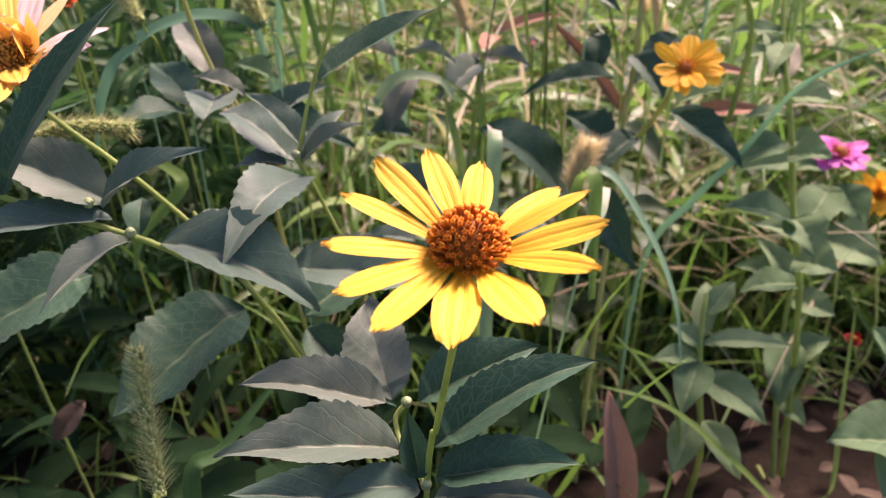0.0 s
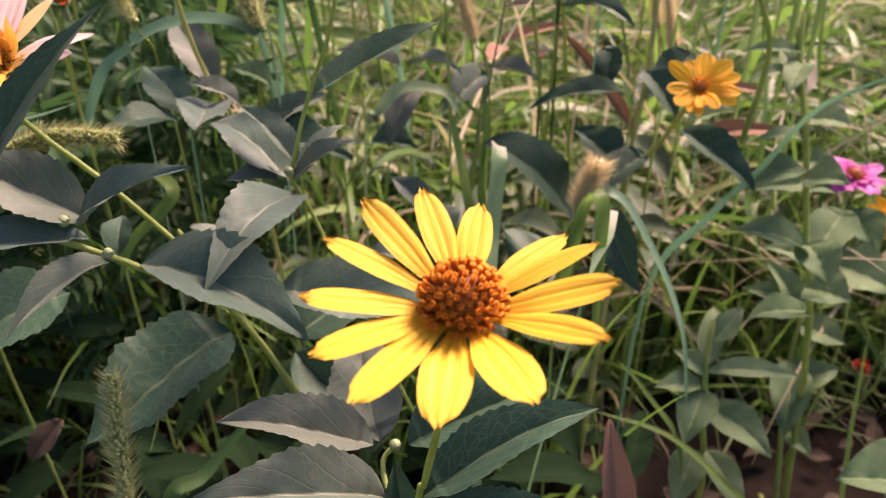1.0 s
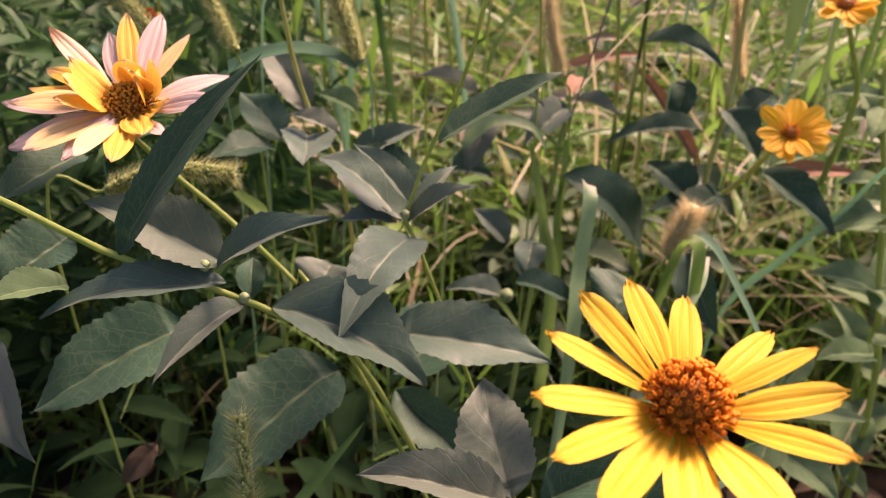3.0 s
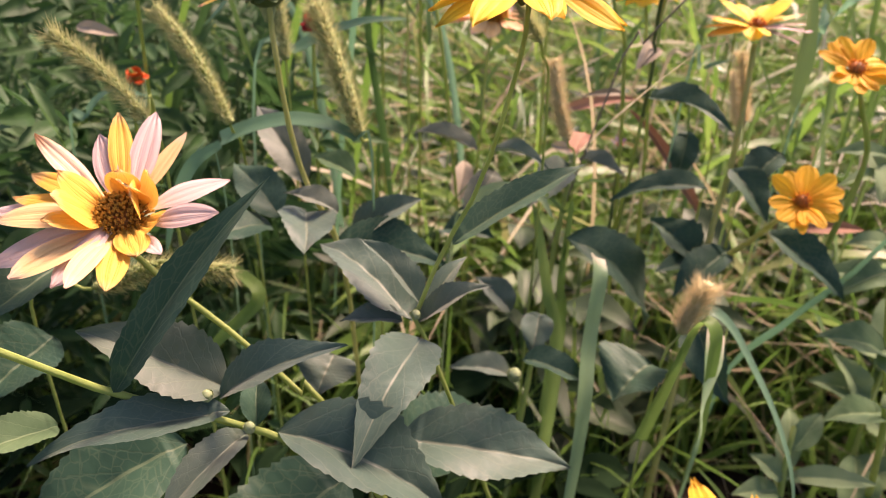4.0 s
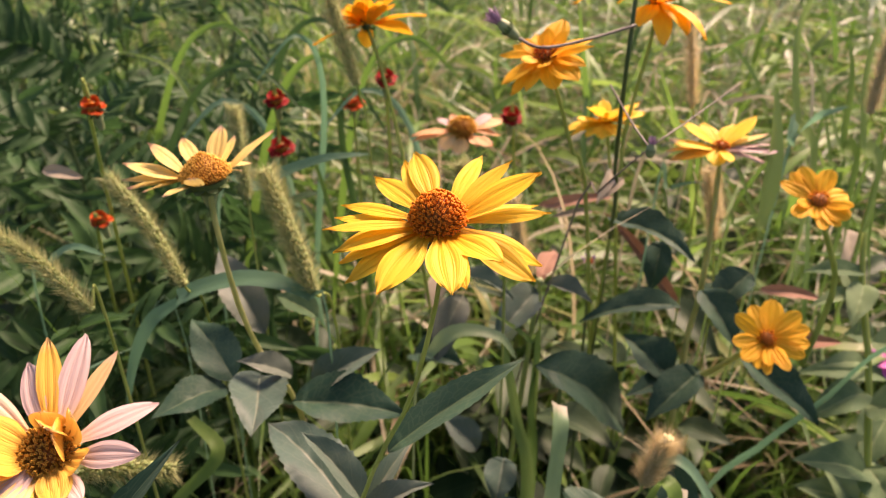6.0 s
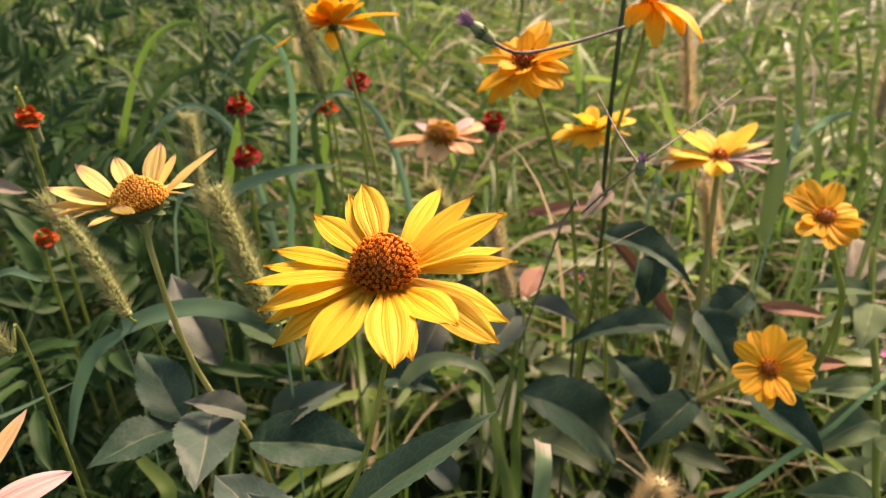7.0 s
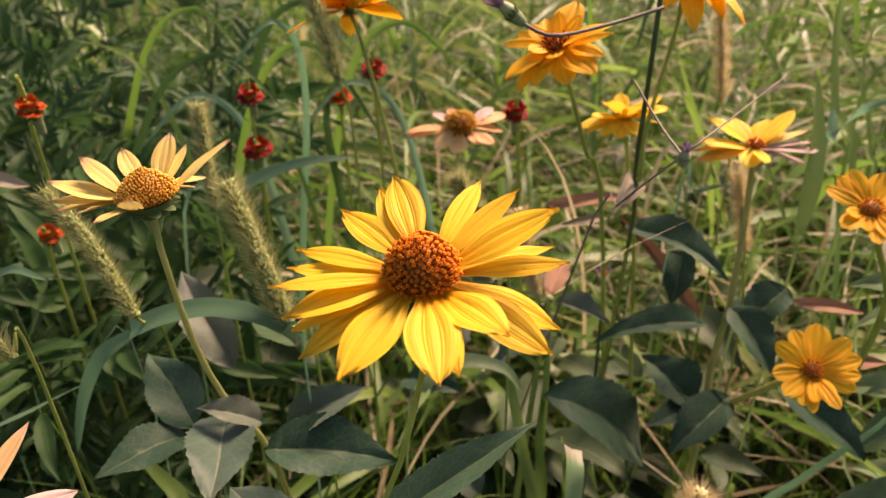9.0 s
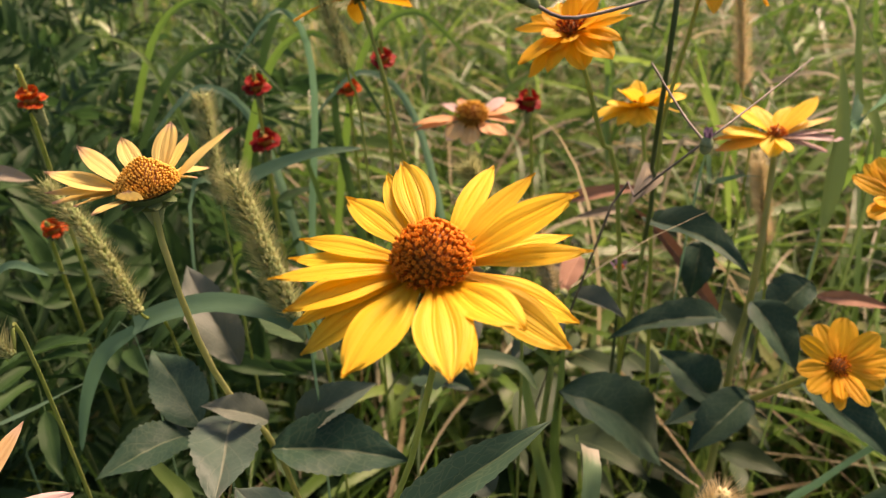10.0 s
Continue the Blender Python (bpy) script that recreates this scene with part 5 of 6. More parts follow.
foxtail([(0.2165, 0.6848, 0.0000), (0.2065, 0.6648, 0.2214)], [(0.1850, 0.6368, 0.2967), (0.1820, 0.6454, 0.3130), (0.1800, 0.6561, 0.3333)], 0.0069, "straw foxtail grass spike", seed=14, ripe=True)


# ---- broad grass blades ----
blade([(0.0256, 0.3674, 0.0000), (0.0256, 0.3574, 0.2091), (0.0282, 0.3801, 0.2602), (0.0307, 0.3902, 0.2910), (0.0310, 0.4021, 0.2966)], 0.0093, "broad mown-off green grass blade with a bleached end", M_CUT, cut=True, face=(0.45, -0.6, 0.6))
blade([(0.0300, 0.3000, 0.0000), (0.0450, 0.3000, 0.1500), (0.0620, 0.3120, 0.2480), (0.0710, 0.3350, 0.2600), (0.0790, 0.3540, 0.2697), (0.0835, 0.3690, 0.2770)], 0.0098, "broad mown-off grass blade, pale at its cut end", M_CUT, cut=True, slim=0.60, face=(0.15, -0.8, 0.5))
blade([(0.0778, 0.3424, 0.2264), (0.0763, 0.3479, 0.2679), (0.0759, 0.3538, 0.2881), (0.0704, 0.3615, 0.2853), (0.0655, 0.3658, 0.2495), (0.0561, 0.3611, 0.2179)], 0.0088, "broad grass blade folded over to the ground", M_BLADE, cut=True, face=(0.45, -0.6, 0.6))
blade([(0.0780, 0.3860, 0.2700), (0.0850, 0.3860, 0.2790), (0.0950, 0.3810, 0.2745), (0.1046, 0.3680, 0.2607), (0.1130, 0.3502, 0.2450), (0.1175, 0.3300, 0.2270), (0.1190, 0.3150, 0.2000)], 0.0070, "long pale grass blade arching over", M_BLUE, face=(0.45, -0.6, 0.6))
blade([(-0.0801, 0.4192, 0.0000), (-0.0801, 0.4092, 0.3190), (-0.0904, 0.4105, 0.3485), (-0.1150, 0.4158, 0.3541), (-0.1369, 0.4164, 0.3501), (-0.1541, 0.4170, 0.3418)], 0.0092, "long blue-green grass blade arching sideways", M_BLUE, cut=True, slim=0.30, face=(0.25, -0.45, 0.85))
blade([(-0.1547, 0.4180, 0.3392), (-0.1688, 0.4151, 0.3284), (-0.1783, 0.4109, 0.3082), (-0.1829, 0.4052, 0.2852)], 0.0089, "drooping end of a blue-green grass blade", M_BLUE, face=(0.25, -0.45, 0.85))
blade([(-0.2440, 0.4605, 0.0000), (-0.2440, 0.4505, 0.3075), (-0.2304, 0.4444, 0.3407), (-0.2132, 0.4396, 0.3563), (-0.1918, 0.4297, 0.3574)], 0.0098, "blue-green grass blade curving over", M_BLUE, slim=0.30, face=(0.25, -0.45, 0.85))
blade([(-0.1584, 0.5077, 0.0000), (-0.1584, 0.4977, 0.3378), (-0.1309, 0.5012, 0.3684), (-0.0985, 0.5027, 0.3838), (-0.0701, 0.5071, 0.3868)], 0.0129, "blue-green broad blade reaching sideways", M_BLUE, slim=0.30, face=(0.25, -0.45, 0.85))
blade([(0.0261, 0.4435, 0.0000), (0.0261, 0.4335, 0.2041), (0.0184, 0.4503, 0.2476), (0.0107, 0.4622, 0.2814), (0.0066, 0.4741, 0.2934)], 0.0105, "bright green grass blade", M_BLADE, face=(-0.6, -0.75, 0.3))
blade([(0.0290, 0.4576, 0.0000), (0.0290, 0.4476, 0.2099), (0.0266, 0.4575, 0.2511), (0.0291, 0.4741, 0.2835)], 0.0085, "bright green grass blade", M_BLADE, face=(-0.6, -0.75, 0.3))
blade([(0.1553, 0.5123, 0.0000), (0.1553, 0.5023, 0.3129), (0.1586, 0.5098, 0.3509), (0.1632, 0.5229, 0.3889), (0.1610, 0.5351, 0.4253)], 0.0269, "broad green blade tapering to a point", M_BLADE, slim=0.42, face=(0.45, -0.6, 0.6))
blade([(-0.0404, 0.4405, 0.0000), (-0.0404, 0.4305, 0.2729), (-0.0323, 0.4341, 0.3029), (-0.0181, 0.4350, 0.3165), (0.0026, 0.4337, 0.3146), (0.0126, 0.4328, 0.3017)], 0.0120, "pale grass blade arching over a stem", M_WAN, slim=0.3, face=(0.25, -0.6, 0.75))
blade([(0.1364, 0.4701, 0.0000), (0.1364, 0.4601, 0.1755), (0.1649, 0.4556, 0.2314), (0.1894, 0.4515, 0.2668), (0.2145, 0.4491, 0.3055), (0.2552, 0.4305, 0.3349)], 0.0069, "long blue-green grass blade leaning across", M_BLUE, face=(0.45, -0.6, 0.6))
blade([(0.2753, 0.4157, 0.0000), (0.2753, 0.4057, 0.0304), (0.2733, 0.4196, 0.0996), (0.2724, 0.4312, 0.1646)], 0.0100, "upright green grass blade", M_BLADE, face=(0.45, -0.6, 0.6))
blade([(0.2165, 0.3627, 0.0557), (0.1767, 0.3632, 0.0990), (0.1361, 0.3702, 0.1334), (0.0924, 0.3769, 0.1458)], 0.0062, "thin grass blade lying across", M_BLADE, face=(0, -0.3, 0.9))
blade([(0.1491, 0.3892, 0.0000), (0.1491, 0.3792, 0.1077), (0.1257, 0.3894, 0.1483), (0.1070, 0.3992, 0.1668)], 0.0056, "thin grass blade bent over", M_BLADE, face=(0.45, -0.6, 0.6))
# the shade on this low blade is in its colour
blade([(-0.1105, 0.2774, 0.0000), (-0.1105, 0.2674, 0.1721), (-0.0979, 0.2843, 0.1858), (-0.0723, 0.3134, 0.2083)], 0.0100, "broad grass blade close to the ground, shade put into its green", M_SHADEG, face=(0.45, -0.6, 0.6))
blade([(0.0280, 0.4758, 0.0000), (0.0280, 0.4658, 0.2711), (0.0225, 0.4659, 0.2927), (0.0004, 0.4642, 0.3107)], 0.0062, "bright green grass blade", M_BLADE, face=(0.45, -0.6, 0.6))
blade([(-0.1510, 0.4027, 0.2811), (-0.1338, 0.3871, 0.2726), (-0.1551, 0.3761, 0.2496), (-0.1600, 0.3676, 0.2321)], 0.0083, "curling grass blade in shade", M_BLADE, face=(0.45, -0.6, 0.6))
blade([(-0.1592, 0.4397, 0.0000), (-0.1592, 0.4297, 0.3151), (-0.1795, 0.4173, 0.3131), (-0.1981, 0.4035, 0.3085), (-0.2129, 0.3912, 0.3066)], 0.0058, "grass blade reaching low sideways", M_BLUE, slim=0.6, face=(0, -0.3, 0.9))
blade([(-0.0960, 0.5919, 0.0000), (-0.0960, 0.5819, 0.2392), (-0.1045, 0.5819, 0.3066), (-0.1207, 0.5787, 0.3676), (-0.1503, 0.5953, 0.3778)], 0.0055, "green grass blade in the meadow", M_BLADE, slim=0.30, face=(0.45, -0.6, 0.6))
blade([(0.2739, 0.6250, 0.0000), (0.2739, 0.6150, 0.2492), (0.2707, 0.6161, 0.3193), (0.2805, 0.6142, 0.3837), (0.3301, 0.6315, 0.3975)], 0.0109, "green grass blade in the meadow", M_BLADE, slim=0.30, face=(0.45, -0.6, 0.6))
blade([(0.2717, 0.6782, 0.0000), (0.2717, 0.6682, 0.2441), (0.2638, 0.6715, 0.3183), (0.2639, 0.6717, 0.3867), (0.2954, 0.6897, 0.4015)], 0.0100, "green grass blade in the meadow", M_BLADE, slim=0.30, face=(0.45, -0.6, 0.6))
blade([(0.2968, 0.6152, 0.0000), (0.2968, 0.6052, 0.2300), (0.2840, 0.6068, 0.3009), (0.2771, 0.6054, 0.3657), (0.3023, 0.6224, 0.3783)], 0.0109, "green grass blade in the meadow", M_BLADE, slim=0.30, face=(0.45, -0.6, 0.6))
blade([(-0.1819, 0.6160, 0.0000), (-0.1819, 0.6060, 0.2855), (-0.1905, 0.6046, 0.3503), (-0.2107, 0.6001, 0.4085), (-0.2560, 0.6171, 0.4190)], 0.0059, "green grass blade in the meadow", M_BLADE, slim=0.30, face=(0.45, -0.6, 0.6))
blade([(0.3252, 0.7141, 0.0000), (0.3252, 0.7041, 0.2732), (0.2947, 0.7075, 0.3471), (0.2546, 0.7079, 0.4146), (0.2260, 0.7263, 0.4285)], 0.0104, "green grass blade in the meadow", M_BLADE, slim=0.30, face=(0.45, -0.6, 0.6))
blade([(0.2346, 0.6279, 0.0000), (0.2346, 0.6179, 0.2313), (0.2065, 0.6198, 0.3022), (0.1685, 0.6186, 0.3666), (0.1373, 0.6357, 0.3778)], 0.0077, "green grass blade in the meadow", M_BLADE, slim=0.30, face=(0.45, -0.6, 0.6))
blade([(0.2241, 0.6003, 0.0000), (0.2241, 0.5903, 0.3326), (0.2054, 0.5965, 0.3910), (0.1956, 0.5993, 0.4422), (0.2021, 0.6018, 0.4699)], 0.0159, "bright green grass blade in the meadow", M_BLADE, slim=0.12, face=(0.45, -0.6, 0.6))
blade([(0.2520, 0.6008, 0.0000), (0.2520, 0.5908, 0.3333), (0.2366, 0.5887, 0.3746), (0.2310, 0.5870, 0.4167), (0.2239, 0.5895, 0.4446)], 0.0181, "bright green grass blade in the meadow", M_BLADE, slim=0.12, face=(0.45, -0.6, 0.6))
blade([(0.2680, 0.5993, 0.0000), (0.2680, 0.5893, 0.3301), (0.2504, 0.5889, 0.3749), (0.2401, 0.5888, 0.4202), (0.2424, 0.5930, 0.4515)], 0.0174, "bright green grass blade in the meadow", M_BLADE, slim=0.12, face=(0.45, -0.6, 0.6))
blade([(0.1987, 0.5929, 0.0000), (0.1987, 0.5829, 0.3633), (0.1885, 0.5593, 0.3835), (0.1942, 0.5470, 0.4037), (0.2091, 0.5404, 0.4128)], 0.0100, "bluish grass blade bent sideways", M_BLUE, slim=0.12, face=(0.45, -0.6, 0.6))
blade([(0.2469, 0.6140, 0.0000), (0.2469, 0.6040, 0.3147), (0.2390, 0.6046, 0.3616), (0.2223, 0.6070, 0.4121), (0.2244, 0.6102, 0.4413)], 0.0071, "bright green grass blade in the meadow", M_BLADE, slim=0.12, face=(0.45, -0.6, 0.6))
blade([(0.1569, 0.6582, 0.0000), (0.1569, 0.6482, 0.3607), (0.1741, 0.6390, 0.3873), (0.2025, 0.6318, 0.3948), (0.2274, 0.6247, 0.3801)], 0.0050, "straw-coloured dry grass blade bent over", M_DRY, slim=0.12, face=(0.45, -0.6, 0.6))
blade([(0.1036, 0.5513, 0.0000), (0.1036, 0.5413, 0.3477), (0.1059, 0.5264, 0.3628), (0.1161, 0.5189, 0.3701), (0.1242, 0.5098, 0.3740)], 0.0048, "bluish grass blade bent sideways", M_BLUE, slim=0.12, face=(0.45, -0.6, 0.6))
blade([(0.1085, 0.6262, 0.0000), (0.1085, 0.6162, 0.3188), (0.1297, 0.6218, 0.3527), (0.1548, 0.6162, 0.3637)], 0.0050, "straw-coloured dry grass blade bent over", M_DRY, slim=0.12, face=(0.45, -0.6, 0.6))
blade([(0.1576, 0.5652, 0.0000), (0.1576, 0.5552, 0.3072), (0.1644, 0.5545, 0.3285), (0.1930, 0.5523, 0.3463)], 0.0053, "bright green grass blade in the meadow", M_BLADE, slim=0.12, face=(0.45, -0.6, 0.6))


# long lush blades standing among the marigolds, bent over at their ends
for i, (x, y, z, lean, over, w) in enumerate(((-0.190, 0.60, 0.430, 0.030, 0.040, 0.0105), (-0.158, 0.62, 0.400, -0.012, -0.028, 0.0120),
                                              (-0.132, 0.60, 0.438, 0.020, 0.030, 0.0125), (-0.112, 0.64, 0.405, -0.010, 0.024, 0.0120),
                                              (-0.104, 0.59, 0.452, 0.008, -0.022, 0.0100), (-0.084, 0.66, 0.440, 0.014, 0.036, 0.0135),
                                              (-0.150, 0.68, 0.448, 0.016, 0.032, 0.0130), (-0.060, 0.63, 0.408, -0.014, -0.030, 0.0110),
                                              (-0.218, 0.66, 0.446, 0.026, 0.036, 0.0120), (-0.178, 0.64, 0.372, 0.034, 0.050, 0.0110))):
    blade([(x - lean * 4.0, y + 0.030, 0.0), (x - lean * 2.4, y + 0.012, z * 0.55), (x - lean * 0.6, y, z * 0.88), (x + over * 0.8, y - 0.012, z * 0.97), (x + over * 1.9, y - 0.034, z - 0.040)],
          w * 0.62, ("long dark green grass blade bent over at its end", "long blue-green grass blade standing among marigolds", "long lush green grass blade bent over at its end")[i % 3],
          (M_SHADEG, M_BLUE, M_BRIGHT)[i % 3], slim=0.10, face=(0.30 - 0.12 * i % 0.7, -0.80, 0.40))

# ---- withered leaves and twigs ----
whole("withered_leaf", leaf_shape((0.1066, 0.3374, 0.0711), (0.0986, 0.3676, 0.1497), 0.0187, (0, -0.8, 0.6), 0.35, 0.08, teeth=0, blunt=0.6, twist=0.5), M_DRYLEAF, "reddish-brown withered strap leaf leaning in the grass", "withered leaf", "withered leaves")
whole("withered_leaf", leaf_shape((0.1556, 0.6039, 0.2339), (0.0884, 0.6017, 0.3150), 0.0098, (0, -0.8, 0.6), 0.35, 0.08, teeth=0, blunt=0.6, twist=0.5), M_DRYLEAF, "narrow reddish withered leaf in the grass", "withered leaf", "withered leaves")
whole("withered_leaf", leaf_shape((0.1741, 0.5102, 0.2708), (0.2222, 0.5007, 0.2747), 0.0114, (0, -0.8, 0.6), 0.35, 0.08, teeth=0, blunt=0.6, twist=0.5), M_DRYLEAF, "reddish withered leaf lying over stems", "withered leaf", "withered leaves")
whole("withered_leaf", leaf_shape((0.0476, 0.6596, 0.2959), (0.1061, 0.6444, 0.3104), 0.0103, (0, -0.8, 0.6), 0.35, 0.08, teeth=0, blunt=0.6, twist=0.5), M_DRYLEAF, "pinkish withered leaf lying in the grass", "withered leaf", "withered leaves")
whole("withered_leaf", leaf_shape((-0.0334, 0.5555, 0.2553), (-0.0298, 0.5869, 0.2739), 0.0146, (0, -0.8, 0.6), 0.35, 0.08, teeth=0, blunt=0.6, twist=0.2), M_PALEDRY, "pale withered leaf low in the grass", "withered leaf", "withered leaves")
whole("withered_leaf", leaf_shape((0.0667, 0.5051, 0.3821), (0.0544, 0.4781, 0.3723), 0.0063, (0, -0.8, 0.6), 0.35, 0.08, teeth=0, blunt=0.6, twist=0.2), M_PALEDRY, "pale withered leaf hanging on a stem", "withered leaf", "withered leaves")
whole("withered_leaf", leaf_shape((0.0720, 0.4983, 0.3793), (0.0549, 0.4826, 0.3709), 0.0054, (0, -0.8, 0.6), 0.35, 0.08, teeth=0, blunt=0.6, twist=0.2), M_PALEDRY, "pale withered leaf hanging on a stem", "withered leaf", "withered leaves")
whole("withered_leaf", leaf_shape((0.1792, 0.5335, 0.2930), (0.2149, 0.5225, 0.2930), 0.0085, (0, -0.8, 0.6), 0.35, 0.08, teeth=0, blunt=0.6, twist=0.5), M_DRYLEAF, "reddish withered leaf behind zinnia stems", "withered leaf", "withered leaves")
whole("withered_leaf", leaf_shape((0.2946, 0.6529, 0.2852), (0.2824, 0.6166, 0.2592), 0.0206, (0, -0.8, 0.6), 0.35, 0.08, teeth=0, blunt=0.6, twist=0.1), M_PALEDRY, "pale withered leaf hanging in the grass", "withered leaf", "withered leaves")
whole("withered_leaf", leaf_shape((-0.1627, 0.2957, 0.2040), (-0.1760, 0.2873, 0.1880), 0.0104, (0, -0.8, 0.6), 0.35, 0.08, teeth=0, blunt=0.6, twist=0.5), M_LITTER, "brown withered leaf low in shade", "withered leaf", "withered leaves")

p = thing("dry_twig", (0.0480, 0.4484, 0.0000), "thin dry branching twig with small dark buds", "twig")
stem(p, [(-0.0002, 0.5982, -0.0040), (0.0354, 0.4555, 0.3622), (0.0450, 0.4332, 0.3962), (0.0584, 0.4078, 0.4263), (0.0800, 0.4270, 0.4340), (0.1080, 0.4510, 0.4450)], 0.0006, 0.0003, M_TWIG)
stem(p, [(0.0584, 0.4078, 0.4263), (0.0537, 0.4228, 0.4320), (0.0467, 0.4452, 0.4438)], 0.0005, 0.0004, M_TWIG, name="side_twig")
thistle_bud(p, (0.0582, 0.4055, 0.4239), (0.05, 0, 1), 0.0085, 0.0022)

p = thing("thistle_stem", (0.0569, 0.4617, 0.0000), "dark upright thistle stem with a lilac bud on a side branch", "thistle")
stem(p, [(0.1031, 0.6650, -0.0040), (0.0720, 0.5105, 0.3377), (0.0646, 0.4902, 0.3875), (0.0555, 0.4553, 0.4417), (0.0559, 0.4569, 0.4793), (0.0563, 0.4593, 0.5072)], 0.0012, 0.0010, M_STEMD)
stem(p, [(0.0568, 0.4540, 0.4688), (0.0340, 0.4437, 0.4638), (0.0136, 0.4367, 0.4609), (0.0025, 0.4396, 0.4647), (-0.0019, 0.4422, 0.4679)], 0.0007, 0.0007, M_TWIG, name="side_twig")
thistle_bud(p, (0.0018, 0.4399, 0.4653), (-0.78, 0.05, 0.60), 0.0165, 0.0027)
whole("withered_leaf", leaf_shape((-0.2572, 0.5049, 0.3723), (-0.2333, 0.5030, 0.3690), 0.0077, (0, -0.8, 0.6), 0.35, 0.08, teeth=0, blunt=0.6, twist=0.2), M_PALEDRY, "pinkish withered leaf among feathery leaves", "withered leaf", "withered leaves")
whole("withered_leaf", leaf_shape((0.0648, 0.5355, 0.3434), (0.0377, 0.5245, 0.3439), 0.0049, (0, -0.8, 0.6), 0.35, 0.08, teeth=0, blunt=0.6, twist=0.2), M_PALEDRY, "pale striped withered leaf lying in the grass", "withered leaf", "withered leaves")
whole("withered_leaf", leaf_shape((0.0457, 0.5524, 0.2965), (0.0264, 0.5549, 0.3011), 0.0092, (0, -0.8, 0.6), 0.35, 0.08, teeth=0, blunt=0.6, twist=0.2), M_PALEDRY, "pale withered leaf low in the grass", "withered leaf", "withered leaves")

p = thing("thistle_stem", (0.0651, 0.5211, 0.0000), "low thistle with a small lilac flower in the grass", "thistle")
stem(p, [(0.0725, 0.5219, -0.0040), (0.0658, 0.5220, 0.2807), (0.0648, 0.5255, 0.3105)], 0.0010, 0.0008, M_STEMD)
flower(p, (0.0646, 0.5248, 0.3135), (0.00, -0.32, 0.95), (1, 0, 0), (0.0016, 0.0014), [(10, 63, 0.0063, 0.0017), (47, 50, 0.0066, 0.0014), (88, 59, 0.0071, 0.0017), (127, 50, 0.0066, 0.0018), (159, 34, 0.0069, 0.0016), (204, 50, 0.0064, 0.0015), (243, 65, 0.0066, 0.0016), (286, 50, 0.0066, 0.0015), (321, 60, 0.0063, 0.0017)], M_LILAC, M_FLOD, count=14, size=0.0008, seed=500)


# ---- leafy zinnia plants ----

p = thing("zinnia_plant", (0.1772, 0.4097, 0.0000), "leafy green zinnia plant with pale drooping leaves on bare soil", "plant", "leafy zinnia plants")
stem(p, [(0.1848, 0.4254, -0.0040), (0.1770, 0.4026, 0.0666), (0.1697, 0.4047, 0.1134), (0.1656, 0.4095, 0.1546), (0.1678, 0.4184, 0.1824)], 0.0022, 0.0016)
leaf(p, (0.1649, 0.4075, 0.1508), (0.1470, 0.4183, 0.1605), 0.0134, (0.08, -0.59, 0.81), 0.22, 0.10, material=M_ZIN, teeth=0, blunt=0.15)
leaf(p, (0.1663, 0.4078, 0.1515), (0.2257, 0.4110, 0.1474), 0.0133, (0.08, -0.40, 0.91), 0.22, 0.10, material=M_ZIN, teeth=0, blunt=0.15)
leaf(p, (0.1656, 0.4095, 0.1546), (0.1794, 0.4479, 0.1740), 0.0156, (-0.17, -0.40, 0.90), 0.22, 0.10, material=M_ZIN, teeth=0, blunt=0.15)
leaf(p, (0.1658, 0.4069, 0.1390), (0.1477, 0.3755, 0.1222), 0.0231, (-0.17, -0.39, 0.91), 0.22, 0.10, material=M_ZIN, teeth=0, blunt=0.15)
leaf(p, (0.1671, 0.4027, 0.1310), (0.1994, 0.3723, 0.1165), 0.0239, (-0.07, -0.49, 0.87), 0.22, 0.10, material=M_ZIN, teeth=0, blunt=0.15)
leaf(p, (0.1647, 0.3970, 0.0988), (0.1445, 0.3657, 0.0822), 0.0213, (-0.17, -0.38, 0.91), 0.22, 0.10, material=M_ZIN, teeth=0, blunt=0.15)
leaf(p, (0.1721, 0.3970, 0.0988), (0.1874, 0.3640, 0.0793), 0.0187, (-0.09, -0.54, 0.84), 0.22, 0.10, material=M_ZIN, teeth=0, blunt=0.15)
leaf(p, (0.1637, 0.4069, 0.1434), (0.1320, 0.3991, 0.1453), 0.0148, (0.14, -0.34, 0.93), 0.22, 0.10, material=M_ZIN, teeth=0, blunt=0.15)
leaf(p, (0.1676, 0.4119, 0.1700), (0.1895, 0.4302, 0.1834), 0.0143, (-0.19, -0.42, 0.89), 0.22, 0.10, material=M_ZIN, teeth=0, blunt=0.15)

p = thing("zinnia_plant", (0.2535, 0.4397, 0.0000), "leafy green zinnia plant, its lower leaves browning", "plant", "leafy zinnia plants")
stem(p, [(0.2513, 0.4601, -0.0040), (0.2513, 0.4353, 0.0006), (0.2519, 0.4594, 0.0677), (0.2567, 0.4826, 0.1227), (0.2859, 0.5230, 0.1673), (0.3096, 0.5608, 0.2071)], 0.0022, 0.0016)
leaf(p, (0.2521, 0.4727, 0.1144), (0.2394, 0.4316, 0.0794), 0.0267, (-0.28, -0.57, 0.77), 0.22, 0.10, material=M_ZIN, teeth=0, blunt=0.15)
leaf(p, (0.2610, 0.4884, 0.1337), (0.2854, 0.4693, 0.1299), 0.0241, (-0.20, -0.43, 0.88), 0.22, 0.10, material=M_ZIN, teeth=0, blunt=0.15)
leaf(p, (0.2614, 0.4986, 0.1422), (0.2369, 0.5110, 0.1741), 0.0198, (0.22, -0.84, 0.49), 0.22, 0.10, material=M_ZIN, teeth=0, blunt=0.15)
